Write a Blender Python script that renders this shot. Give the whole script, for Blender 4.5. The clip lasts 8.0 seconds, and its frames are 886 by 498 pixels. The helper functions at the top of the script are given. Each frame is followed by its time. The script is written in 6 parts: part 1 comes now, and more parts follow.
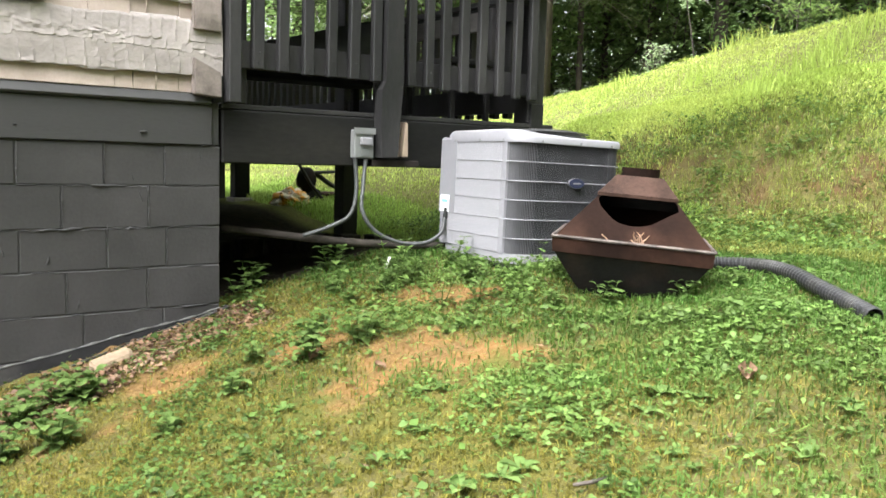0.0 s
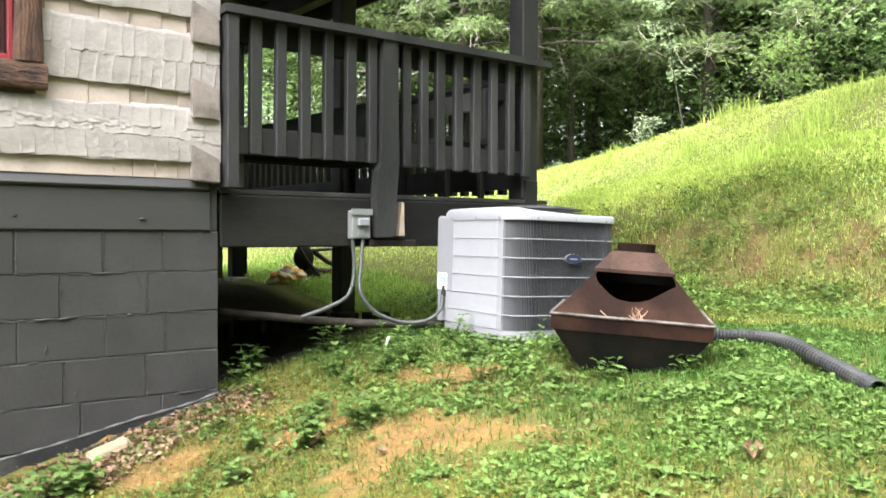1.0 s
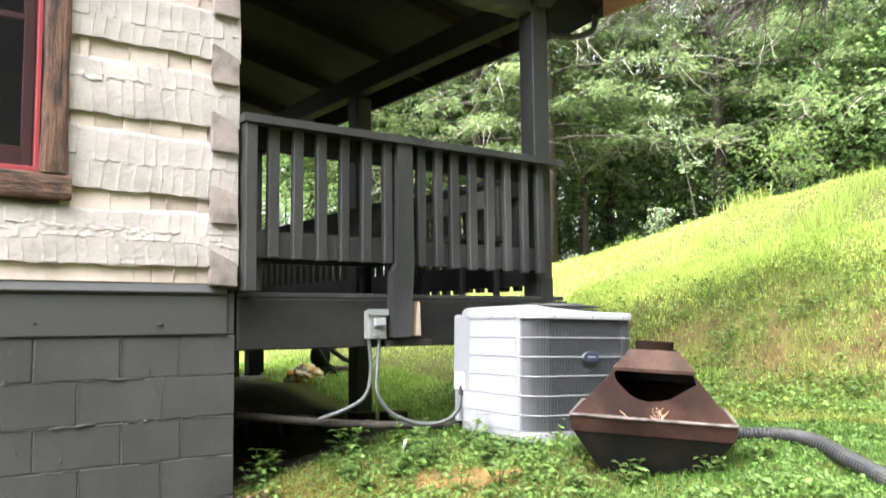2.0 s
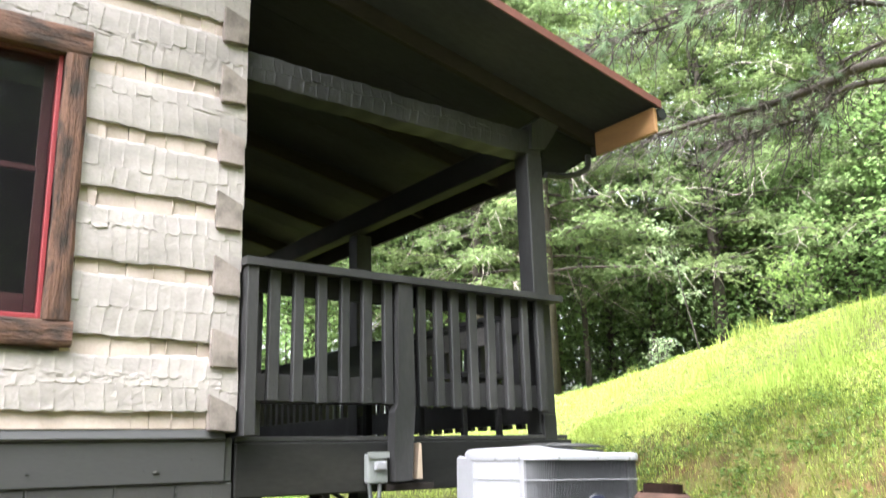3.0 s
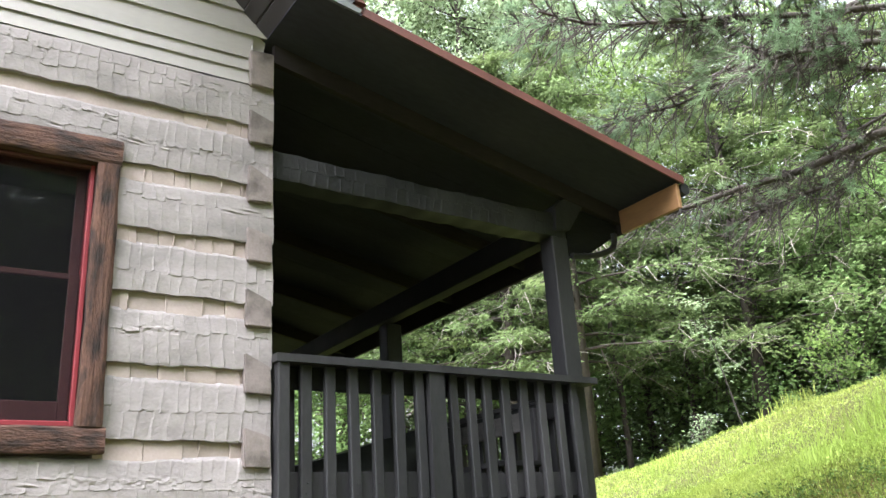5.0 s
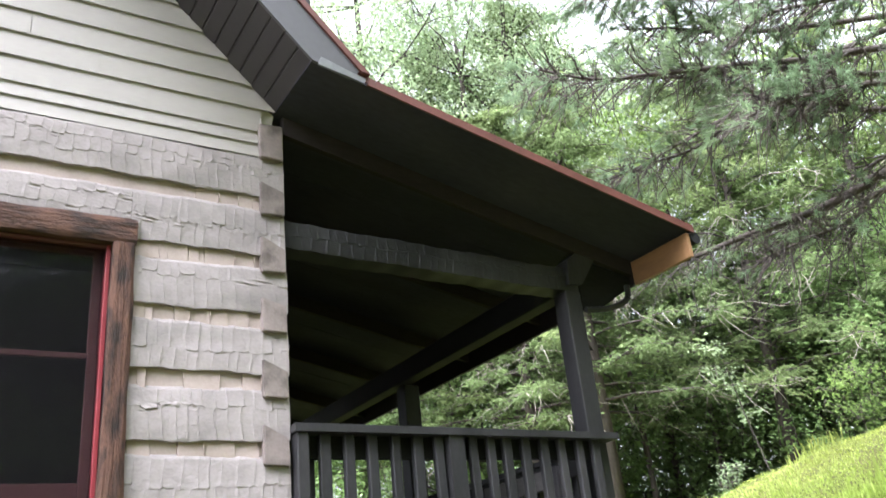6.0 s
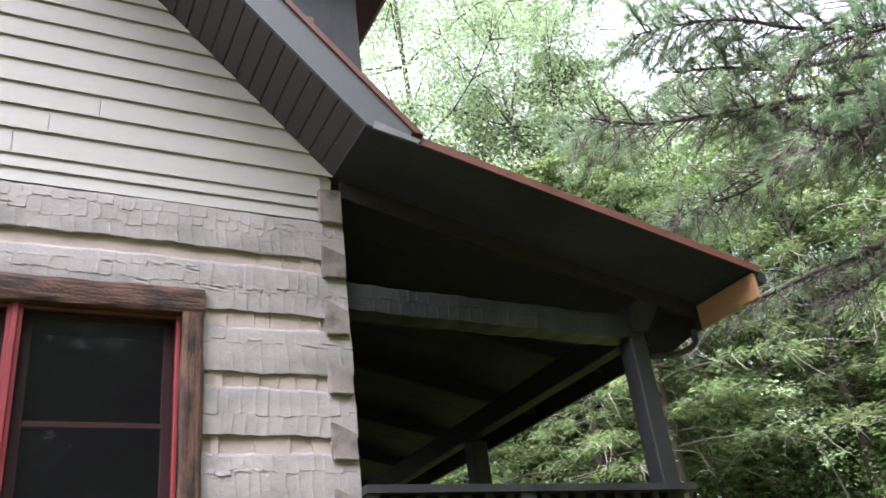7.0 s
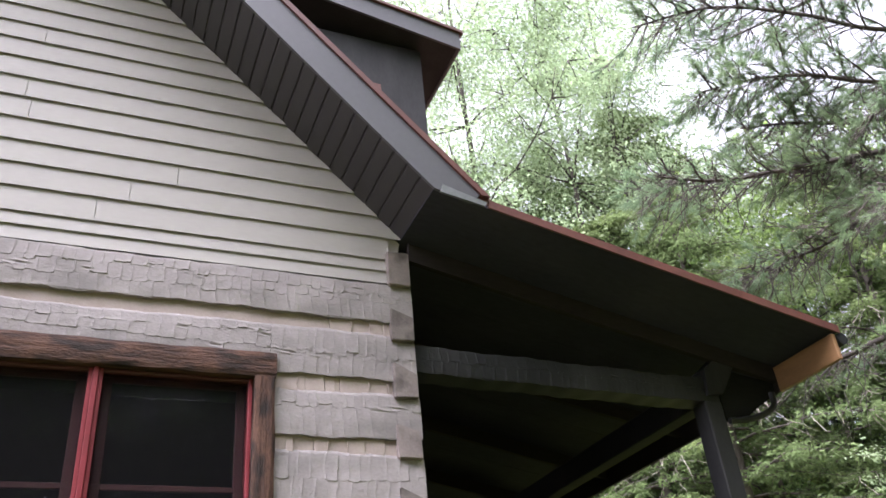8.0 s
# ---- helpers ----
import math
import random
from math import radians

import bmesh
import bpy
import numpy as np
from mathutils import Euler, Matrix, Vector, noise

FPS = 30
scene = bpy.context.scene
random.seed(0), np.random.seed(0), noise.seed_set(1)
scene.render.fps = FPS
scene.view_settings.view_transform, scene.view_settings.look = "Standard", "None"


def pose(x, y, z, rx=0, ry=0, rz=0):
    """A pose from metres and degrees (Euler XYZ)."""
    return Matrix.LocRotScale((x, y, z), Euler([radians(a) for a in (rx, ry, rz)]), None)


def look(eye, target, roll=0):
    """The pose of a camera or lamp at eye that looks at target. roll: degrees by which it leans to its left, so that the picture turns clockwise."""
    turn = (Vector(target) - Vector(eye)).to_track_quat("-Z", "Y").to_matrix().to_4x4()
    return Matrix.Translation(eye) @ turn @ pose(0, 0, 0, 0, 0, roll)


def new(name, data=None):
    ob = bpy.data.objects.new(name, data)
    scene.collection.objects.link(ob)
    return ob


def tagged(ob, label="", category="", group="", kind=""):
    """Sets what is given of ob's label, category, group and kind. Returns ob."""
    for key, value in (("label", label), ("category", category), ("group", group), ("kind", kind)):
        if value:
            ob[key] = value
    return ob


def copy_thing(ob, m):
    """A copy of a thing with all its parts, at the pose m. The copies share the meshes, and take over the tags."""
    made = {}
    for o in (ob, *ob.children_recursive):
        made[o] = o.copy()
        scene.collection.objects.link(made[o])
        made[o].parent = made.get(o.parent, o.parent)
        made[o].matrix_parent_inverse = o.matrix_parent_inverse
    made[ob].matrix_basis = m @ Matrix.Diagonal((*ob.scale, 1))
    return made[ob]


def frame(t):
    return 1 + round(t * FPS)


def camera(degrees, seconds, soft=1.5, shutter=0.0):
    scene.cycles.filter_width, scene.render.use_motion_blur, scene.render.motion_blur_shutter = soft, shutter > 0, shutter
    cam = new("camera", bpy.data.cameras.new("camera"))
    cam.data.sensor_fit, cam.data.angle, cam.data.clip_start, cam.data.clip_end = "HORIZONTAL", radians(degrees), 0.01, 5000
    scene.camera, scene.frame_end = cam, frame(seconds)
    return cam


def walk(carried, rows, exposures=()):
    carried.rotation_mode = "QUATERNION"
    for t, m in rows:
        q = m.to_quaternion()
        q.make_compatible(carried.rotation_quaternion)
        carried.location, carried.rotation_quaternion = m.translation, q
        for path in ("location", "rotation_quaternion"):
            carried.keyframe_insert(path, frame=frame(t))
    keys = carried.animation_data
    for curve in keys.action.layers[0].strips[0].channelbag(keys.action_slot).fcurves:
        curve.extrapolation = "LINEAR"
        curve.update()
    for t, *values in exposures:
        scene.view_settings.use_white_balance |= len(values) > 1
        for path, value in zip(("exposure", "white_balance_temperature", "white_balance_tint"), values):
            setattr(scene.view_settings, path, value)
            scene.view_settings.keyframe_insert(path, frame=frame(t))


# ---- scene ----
cam = camera(55.7, 8.0, 1.5, 0.4)
PATH = [
    (0, (-1.705, -4.351, 1.327), (-0.5096, -2.7610, 1.1195), 1.69),
    (0.5, (-1.712, -4.357, 1.345), (-0.4991, -2.7722, 1.2090), 1.02),
    (1, (-1.715, -4.355, 1.370), (-0.5104, -2.7593, 1.3314), 0.31),
    (1.2, (-1.715, -4.358, 1.379), (-0.5200, -2.7549, 1.3703), 0.17),
    (2.3, (-1.725, -4.377, 1.435), (-0.5644, -2.7698, 1.6985), -0.94),
    (2.5, (-1.730, -4.385, 1.448), (-0.5702, -2.7879, 1.7706), -0.93),
    (3, (-1.727, -4.388, 1.471), (-0.5847, -2.8185, 1.9530), -1.46),
    (3.5, (-1.726, -4.382, 1.490), (-0.6160, -2.8398, 2.1148), -2.19),
    (4, (-1.726, -4.377, 1.495), (-0.6392, -2.8461, 2.1843), -2.22),
    (4.5, (-1.724, -4.383, 1.494), (-0.6502, -2.8380, 2.1727), -2.80),
    (4.7, (-1.719, -4.386, 1.497), (-0.6524, -2.8332, 2.1678), -3.17),
    (5.8, (-1.729, -4.435, 1.528), (-0.6944, -2.8970, 2.2806), -5.58),
    (6, (-1.733, -4.438, 1.539), (-0.7174, -2.9085, 2.3325), -6.14),
    (6.5, (-1.739, -4.440, 1.549), (-0.7830, -2.9120, 2.4155), -6.63),
    (7, (-1.759, -4.450, 1.558), (-0.8770, -2.9072, 2.4756), -7.49),
    (7.5, (-1.780, -4.464, 1.581), (-0.9854, -2.9179, 2.5699), -7.62),
    (8, (-1.791, -4.460, 1.590), (-1.0622, -2.9214, 2.6390), -5.80),
]
walk(cam, [(t, look(eye, target, roll)) for t, eye, target, roll in PATH], [(0.0, 2.66, 6350, 9), (1.0, 2.92, 6300, 9), (2.5, 3.26, 6200, 10), (3.0, 3.24, 6150, 10), (3.5, 2.97, 6050, 10.5), (4.5, 2.60, 6000, 11.5), (6.0, 2.68, 5850, 16), (7.0, 2.42, 5850, 18), (8.0, 2.13, 5900, 23)])


# ---------------------------------------------------------------- light
world = bpy.data.worlds.new("world")
scene.world = world
world.use_nodes = True
wn, wl = world.node_tree.nodes, world.node_tree.links
sky = wn.new("ShaderNodeTexSky")
sky.sky_type, sky.sun_disc = "NISHITA", False
SUN_EL, SUN_AZ = 64.0, 264.0
sky.sun_elevation, sky.sun_rotation = radians(SUN_EL), radians(SUN_AZ)
sky.dust_density, sky.air_density = 6.0, 1.2
grey = wn.new("ShaderNodeHueSaturation")
grey.inputs["Saturation"].default_value = 0.10
wl.new(sky.outputs[0], grey.inputs["Color"])
wl.new(grey.outputs[0], wn["Background"].inputs[0])
wn["Background"].inputs[1].default_value = 0.15
sun = bpy.data.lights.new("sun", "SUN")
sun.energy, sun.angle, sun.color = 2.5, radians(85), (1.0, 0.98, 0.95)
sun_ob = new("sun", sun)
sun_dir = Vector((math.sin(radians(SUN_AZ)) * math.cos(radians(SUN_EL)), math.cos(radians(SUN_AZ)) * math.cos(radians(SUN_EL)), math.sin(radians(SUN_EL))))
sun_ob.matrix_world = look(sun_dir * 50, (0, 0, 0))


# ---------------------------------------------------------------- materials
def mat(name, base, rough=0.8, metal=0.0, var=0.25, scale=8.0, fine=60.0, bump=0.3, dist=0.004, second=None, second_at=(0.45, 0.65), stretch=(1, 1, 1), island=0.0, objrand=0.0, spec=0.4, trans=0.0, second_scale=None):
    """A surface with colour variation at two scales, an optional second colour in stains, and fine relief."""
    m = bpy.data.materials.new(name)
    m.use_nodes = True
    n, l = m.node_tree.nodes, m.node_tree.links
    b = n["Principled BSDF"]
    b.inputs["Roughness"].default_value, b.inputs["Metallic"].default_value = rough, metal
    b.inputs["Specular IOR Level"].default_value = spec
    tc = n.new("ShaderNodeTexCoord")
    mp = n.new("ShaderNodeMapping")
    mp.inputs["Scale"].default_value = stretch
    l.new(tc.outputs["Object"], mp.inputs["Vector"])

    def noise_node(s, detail=4.0):
        t = n.new("ShaderNodeTexNoise")
        t.inputs["Scale"].default_value, t.inputs["Detail"].default_value = s, detail
        l.new(mp.outputs[0], t.inputs["Vector"])
        return t.outputs["Fac"]
    coarse, grain = noise_node(scale), noise_node(fine)

    def math_node(op, a, c):
        t = n.new("ShaderNodeMath")
        t.operation = op
        for k, v in enumerate((a, c)):
            if isinstance(v, (int, float)):
                t.inputs[k].default_value = v
            else:
                l.new(v, t.inputs[k])
        return t.outputs[0]
    amount = math_node("ADD", math_node("MULTIPLY", coarse, 1.2), math_node("MULTIPLY", grain, 0.8))
    if island:
        g = n.new("ShaderNodeNewGeometry")
        amount = math_node("ADD", amount, math_node("MULTIPLY", math_node("SUBTRACT", g.outputs["Random Per Island"], 0.5), island))
    if objrand:
        o = n.new("ShaderNodeObjectInfo")
        amount = math_node("ADD", amount, math_node("MULTIPLY", math_node("SUBTRACT", o.outputs["Random"], 0.5), objrand))
    value = math_node("ADD", 1.0, math_node("MULTIPLY", math_node("SUBTRACT", amount, 1.0), var * 2.2))
    colour = n.new("ShaderNodeRGB")
    colour.outputs[0].default_value = (*base, 1)
    out = colour.outputs[0]
    if second:
        ramp = n.new("ShaderNodeMapRange")
        ramp.inputs[1].default_value, ramp.inputs[2].default_value = second_at
        l.new(noise_node(second_scale or scale * 0.6, 6.0), ramp.inputs[0])
        mx = n.new("ShaderNodeMix")
        mx.data_type = "RGBA"
        l.new(ramp.outputs[0], mx.inputs["Factor"])
        l.new(out, mx.inputs["A"])
        mx.inputs["B"].default_value = (*second, 1)
        out = mx.outputs["Result"]
    mul = n.new("ShaderNodeVectorMath")
    mul.operation = "SCALE"
    l.new(out, mul.inputs[0])
    l.new(value, mul.inputs["Scale"])
    l.new(mul.outputs[0], b.inputs["Base Color"])
    if bump:
        bp = n.new("ShaderNodeBump")
        bp.inputs["Strength"].default_value, bp.inputs["Distance"].default_value = bump, dist
        l.new(amount, bp.inputs["Height"])
        l.new(bp.outputs[0], b.inputs["Normal"])
    if trans:
        t = n.new("ShaderNodeBsdfTranslucent")
        l.new(mul.outputs[0], t.inputs["Color"])
        ms = n.new("ShaderNodeMixShader")
        ms.inputs[0].default_value = trans
        l.new(b.outputs[0], ms.inputs[1])
        l.new(t.outputs[0], ms.inputs[2])
        l.new(ms.outputs[0], n["Material Output"].inputs[0])
    return m


HEWN = mat("hewn_log_paint", (0.273, 0.241, 0.232), 0.75, var=0.22, scale=5, fine=45, bump=0.5, dist=0.006, second=(0.207, 0.184, 0.174), second_at=(0.48, 0.68), stretch=(1, 1, 1.6), objrand=0.18)
CHINK = mat("chinking", (0.343, 0.278, 0.247), 0.8, var=0.16, scale=6, fine=70, bump=0.35, second=(0.268, 0.213, 0.182), second_at=(0.55, 0.7))
ENDGRAIN = mat("log_end_grain", (0.190, 0.157, 0.144), 0.85, var=0.3, scale=9, fine=90, bump=0.5, second=(0.09, 0.076, 0.066), second_at=(0.48, 0.64), objrand=0.4)
BLOCKPAINT = mat("painted_block", (0.0275, 0.0262, 0.0268), 0.65, var=0.25, scale=5, fine=60, bump=0.45, dist=0.005, second=(0.034, 0.032, 0.033), objrand=0.12)
MORTAR = mat("painted_mortar", (0.034, 0.033, 0.034), 0.7, var=0.25, scale=30, fine=120, bump=0.6)
BAND = mat("painted_band", (0.032, 0.031, 0.032), 0.6, var=0.15, scale=3, fine=80, bump=0.25, stretch=(0.3, 1, 1))
DECKPAINT = mat("dark_deck_paint", (0.0192, 0.0187, 0.0196), 0.6, spec=0.25, var=0.32, scale=4, fine=60, bump=0.35, second=(0.032, 0.0305, 0.0315), stretch=(1, 1, 0.35), objrand=0.35)
# paint of the dark beams, reused as shade colour on side wall and rail boards
BEAMPAINT_SHADE = mat("beam_paint_and_shade", (0.0100, 0.0098, 0.0096), 0.7, spec=0.12, var=0.4, scale=3, fine=50, bump=0.4, second=(0.022, 0.0205, 0.018), second_at=(0.5, 0.72), stretch=(0.3, 1, 1))
GREYBOARD = mat("weathered_board", (0.12, 0.112, 0.104), 0.85, var=0.35, scale=5, fine=60, bump=0.4, second=(0.075, 0.07, 0.066), stretch=(1, 0.25, 1))
RAWWOOD = mat("raw_split_wood", (0.30, 0.23, 0.18), 0.85, var=0.35, scale=10, fine=80, stretch=(1, 1, 0.2))
PORCHWOOD = mat("porch_ceiling_ply", (0.035, 0.034, 0.046), 0.8, spec=0.1, var=0.3, scale=2.5, fine=30, bump=0.25, second=(0.043, 0.040, 0.050), stretch=(0.4, 1, 1))
RAFTER = mat("rafter_wood", (0.026, 0.021, 0.020), 0.8, spec=0.1, var=0.35, scale=3, fine=40, stretch=(0.3, 1, 1))
NEWWOOD = mat("new_fascia_wood", (0.24, 0.125, 0.052), 0.6, var=0.22, scale=4, fine=50, bump=0.2, stretch=(1, 0.25, 1), second=(0.18, 0.10, 0.045))
TRIMWOOD = mat("stained_slab_trim", (0.076, 0.037, 0.024), 0.85, var=0.75, scale=16, fine=110, bump=1.0, dist=0.008, second=(0.021, 0.012, 0.009), second_at=(0.48, 0.62), second_scale=17, stretch=(1, 1, 0.3))
TRIMWOOD_H = mat("stained_slab_trim_across", (0.076, 0.037, 0.024), 0.85, var=0.75, scale=16, fine=110, bump=1.0, dist=0.008, second=(0.021, 0.012, 0.009), second_at=(0.48, 0.62), second_scale=17, stretch=(0.3, 1, 1))
REDPAINT = mat("red_window_paint", (0.19, 0.024, 0.03), 0.45, var=0.2, scale=6, fine=60, bump=0.15)
DARKSASH = mat("dark_red_sash", (0.082, 0.028, 0.03), 0.5, var=0.2, scale=6, fine=60, bump=0.1)
SIDING = mat("beige_lap_siding", (0.364, 0.336, 0.309), 0.6, var=0.07, scale=2.5, fine=70, bump=0.12, stretch=(0.25, 1, 1), objrand=0.05)
SOFFIT = mat("brown_vinyl_soffit", (0.038, 0.033, 0.034), 0.5, var=0.15, scale=3, fine=40, bump=0.08)
FASCIA = mat("brown_metal_fascia", (0.085, 0.082, 0.088), 0.4, var=0.12, scale=2, fine=30, bump=0.1)
REDTRIM = mat("red_brown_roof_edge", (0.10, 0.036, 0.028), 0.5, var=0.3, scale=5, fine=40, bump=0.1)
ROOFING = mat("red_brown_roofing", (0.11, 0.05, 0.04), 0.6, var=0.3, scale=5, fine=60)
FLASH = mat("flashing_metal", (0.20, 0.20, 0.205), 0.4, metal=0.7, var=0.2, scale=12, fine=60)
BLACK = mat("black_plastic", (0.014, 0.014, 0.015), 0.55, spec=0.25, var=0.3, scale=8, fine=60, bump=0.15, second=(0.026, 0.025, 0.023))
TARP = mat("black_membrane", (0.008, 0.0078, 0.0078), 0.9, spec=0.06, var=0.4, scale=9, fine=50, bump=0.5, second=(0.018, 0.017, 0.016), second_at=(0.58, 0.75))
# darker copy of the unit's enamel: shade on the louvres put into the colour
LOUVRESHADE = mat("shaded_louvre_enamel", (0.105, 0.103, 0.112), 0.45, var=0.08, scale=3, fine=40, bump=0)
ACPAINT = mat("light_grey_enamel", (0.206, 0.201, 0.220), 0.42, var=0.10, scale=3, fine=40, bump=0.05)
COIL = mat("dark_coil", (0.018, 0.021, 0.022), 0.6, var=0.2, scale=20, fine=120)
GREYBOX = mat("grey_switch_enamel", (0.16, 0.165, 0.165), 0.45, var=0.1, scale=8, fine=60, bump=0.05)
CONDUIT = mat("grey_conduit", (0.048, 0.051, 0.051), 0.5, var=0.25, scale=10, fine=60)
RUST = mat("rusty_sheet_steel", (0.0100, 0.0052, 0.0039), 0.9, spec=0.06, metal=0.0, var=0.5, scale=5, fine=45, bump=0.35, second=(0.024, 0.0118, 0.0080), second_at=(0.48, 0.68))
RUSTLIGHT = mat("worn_rusty_steel", (0.036, 0.0195, 0.0142), 0.8, spec=0.12, metal=0.0, var=0.6, scale=9, fine=70, bump=0.4, second=(0.019, 0.0098, 0.0066), second_at=(0.46, 0.60))
# soot inside the fire pit; also shade colour for its bowl and the pad
SOOT_SHADE = mat("soot_and_shade_black", (0.011, 0.0105, 0.0098), 0.9, spec=0.1, var=0.4, scale=10, fine=60, second=(0.018, 0.013, 0.011))
CONCRETE = mat("concrete", (0.32, 0.30, 0.27), 0.9, var=0.3, scale=8, fine=90, bump=0.5)
DIRTYPIPE = mat("dirty_pipe", (0.026, 0.022, 0.019), 0.85, spec=0.15, var=0.45, scale=8, fine=50, second=(0.055, 0.047, 0.04), second_at=(0.5, 0.68))
ROCK = mat("tan_rock", (0.20, 0.148, 0.10), 0.9, var=0.35, scale=9, fine=60, bump=0.6)
BARK = mat("bark", (0.068, 0.056, 0.048), 0.95, var=0.5, scale=6, fine=40, bump=0.8, dist=0.02, stretch=(1, 1, 0.3))
DEADTWIG = mat("dead_twig", (0.27, 0.24, 0.20), 0.9, var=0.3, scale=10, fine=60, bump=0)
# light green, paled and greyed further: haze and glare put into the colour
LEAF_LIGHT = mat("haze_pale_leaves", (0.28, 0.365, 0.20), 0.7, var=0.25, scale=0.5, fine=3, bump=0, island=0.9, trans=0.6, second=(0.33, 0.405, 0.225), spec=0.12)
LEAF_MID = mat("mid_leaves", (0.185, 0.275, 0.083), 0.7, var=0.3, scale=0.5, fine=3, bump=0, island=0.9, trans=0.6, second=(0.245, 0.32, 0.095), spec=0.12)
# lifted green: brightness missing in the shaded wood is put into the colour
LEAF_DARK = mat("dark_leaves", (0.195, 0.29, 0.105), 0.7, var=0.3, scale=0.5, fine=3, bump=0, island=0.9, trans=0.5, second=(0.14, 0.232, 0.075), spec=0.12)
NEEDLE = mat("pine_needles", (0.165, 0.235, 0.13), 0.7, var=0.3, scale=0.7, fine=4, bump=0, island=0.8, trans=0.5, second=(0.215, 0.285, 0.145), spec=0.15)
HEMLOCK = mat("soft_needles", (0.135, 0.184, 0.076), 0.8, var=0.28, scale=0.6, fine=4, bump=0, island=0.7, trans=0.55, second=(0.185, 0.235, 0.093), spec=0.06)
# hill and meadow blades: sunlight is put into these brighter greens
SUNLITGRASS = mat("sunlit_grass_blades", (0.31, 0.40, 0.088), 0.6, var=0.28, scale=0.8, fine=5, bump=0, island=0.8, trans=0.4, second=(0.35, 0.41, 0.105), spec=0.2)
SUNLITMEADOW = mat("sunlit_meadow_blades", (0.29, 0.43, 0.095), 0.6, var=0.3, scale=1.0, fine=6, bump=0, island=0.9, trans=0.5, second=(0.35, 0.46, 0.12), spec=0.2)
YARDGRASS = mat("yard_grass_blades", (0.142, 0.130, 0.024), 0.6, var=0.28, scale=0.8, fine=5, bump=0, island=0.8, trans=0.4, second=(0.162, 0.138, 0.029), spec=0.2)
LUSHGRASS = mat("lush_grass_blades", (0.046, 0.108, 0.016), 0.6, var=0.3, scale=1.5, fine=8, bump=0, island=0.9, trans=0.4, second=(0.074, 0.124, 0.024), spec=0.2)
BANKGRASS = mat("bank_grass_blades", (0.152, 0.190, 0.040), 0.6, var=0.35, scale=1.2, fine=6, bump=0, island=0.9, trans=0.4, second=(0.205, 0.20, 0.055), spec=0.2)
BANKWEED = mat("bank_weed_leaves", (0.085, 0.142, 0.031), 0.6, var=0.4, scale=1.2, fine=7, bump=0, island=0.9, trans=0.4, second=(0.128, 0.18, 0.044), spec=0.15)
STRAW = mat("dry_straw_grass", (0.15, 0.11, 0.05), 0.7, var=0.3, scale=1.5, fine=9, bump=0, island=0.9, trans=0.3, second=(0.115, 0.07, 0.032), spec=0.2)
WEED = mat("weed_leaves", (0.064, 0.112, 0.024), 0.55, var=0.4, scale=1.5, fine=9, bump=0, island=0.9, trans=0.35, second=(0.09, 0.142, 0.034), spec=0.2)
WEEDPLANT = mat("broad_weed_leaves", (0.098, 0.158, 0.042), 0.55, var=0.35, scale=2, fine=12, bump=0, island=0.7, trans=0.45, second=(0.135, 0.195, 0.058), spec=0.2)
DRYLEAF = mat("dry_leaves", (0.135, 0.077, 0.047), 0.8, var=0.4, scale=3, fine=30, bump=0, island=1.0, trans=0.15, second=(0.175, 0.112, 0.076))
GLASS = bpy.data.materials.new("window_glass")
GLASS.use_nodes = True
gb = GLASS.node_tree.nodes["Principled BSDF"]
gb.inputs["Base Color"].default_value = (0.75, 0.75, 0.76, 1)
gb.inputs["Roughness"].default_value, gb.inputs["Transmission Weight"].default_value, gb.inputs["IOR"].default_value = 0.02, 1.0, 1.45
# assumed mesh, added over the whole window to dim its reflections
SCREEN = bpy.data.materials.new("insect_screen")
SCREEN.use_nodes = True
sn, sl = SCREEN.node_tree.nodes, SCREEN.node_tree.links
sn["Principled BSDF"].inputs["Base Color"].default_value = (0.012, 0.0112, 0.012, 1)
sn["Principled BSDF"].inputs["Roughness"].default_value = 0.8
sn["Principled BSDF"].inputs["Specular IOR Level"].default_value = 0.05
st, sm = sn.new("ShaderNodeBsdfTransparent"), sn.new("ShaderNodeMixShader")
sm.inputs[0].default_value = 0.28
sl.new(st.outputs[0], sm.inputs[1])
sl.new(sn["Principled BSDF"].outputs[0], sm.inputs[2])
sl.new(sm.outputs[0], sn["Material Output"].inputs[0])
# the unlit room's gloom, put into one dark surface colour
ROOM = mat("room_gloom", (0.06, 0.05, 0.05), 0.9, var=0.2, bump=0)


# ---------------------------------------------------------------- building helpers
def thing(name, base, label, category, group="", kind=""):
    ob = new(name)
    ob.empty_display_size = 0.1
    ob.location = base
    return tagged(ob, label, category, group, kind)


def origin(ob):
    p = Vector((0, 0, 0))
    while ob:
        p += ob.location
        ob = ob.parent
    return p


def finish(name, me, material, smooth=False):
    me.materials.append(material)
    if smooth:
        me.polygons.foreach_set("use_smooth", [True] * len(me.polygons))
    return me


def part(name, bm, material, parent, label="", smooth=False):
    """One mesh object under a thing or under a part; the bmesh is in world metres."""
    if parent is not None:
        bmesh.ops.translate(bm, verts=bm.verts, vec=-origin(parent))
    bmesh.ops.recalc_face_normals(bm, faces=bm.faces)
    me = bpy.data.meshes.new(name)
    bm.to_mesh(me)
    bm.free()
    finish(name, me, material, smooth)
    ob = new(name, me)
    ob.parent = parent
    return tagged(ob, label)


def solo(name, bm, material, label, category, kind="", smooth=False, group=""):
    return tagged(part(name, bm, material, None, "", smooth), label, category, group, kind)


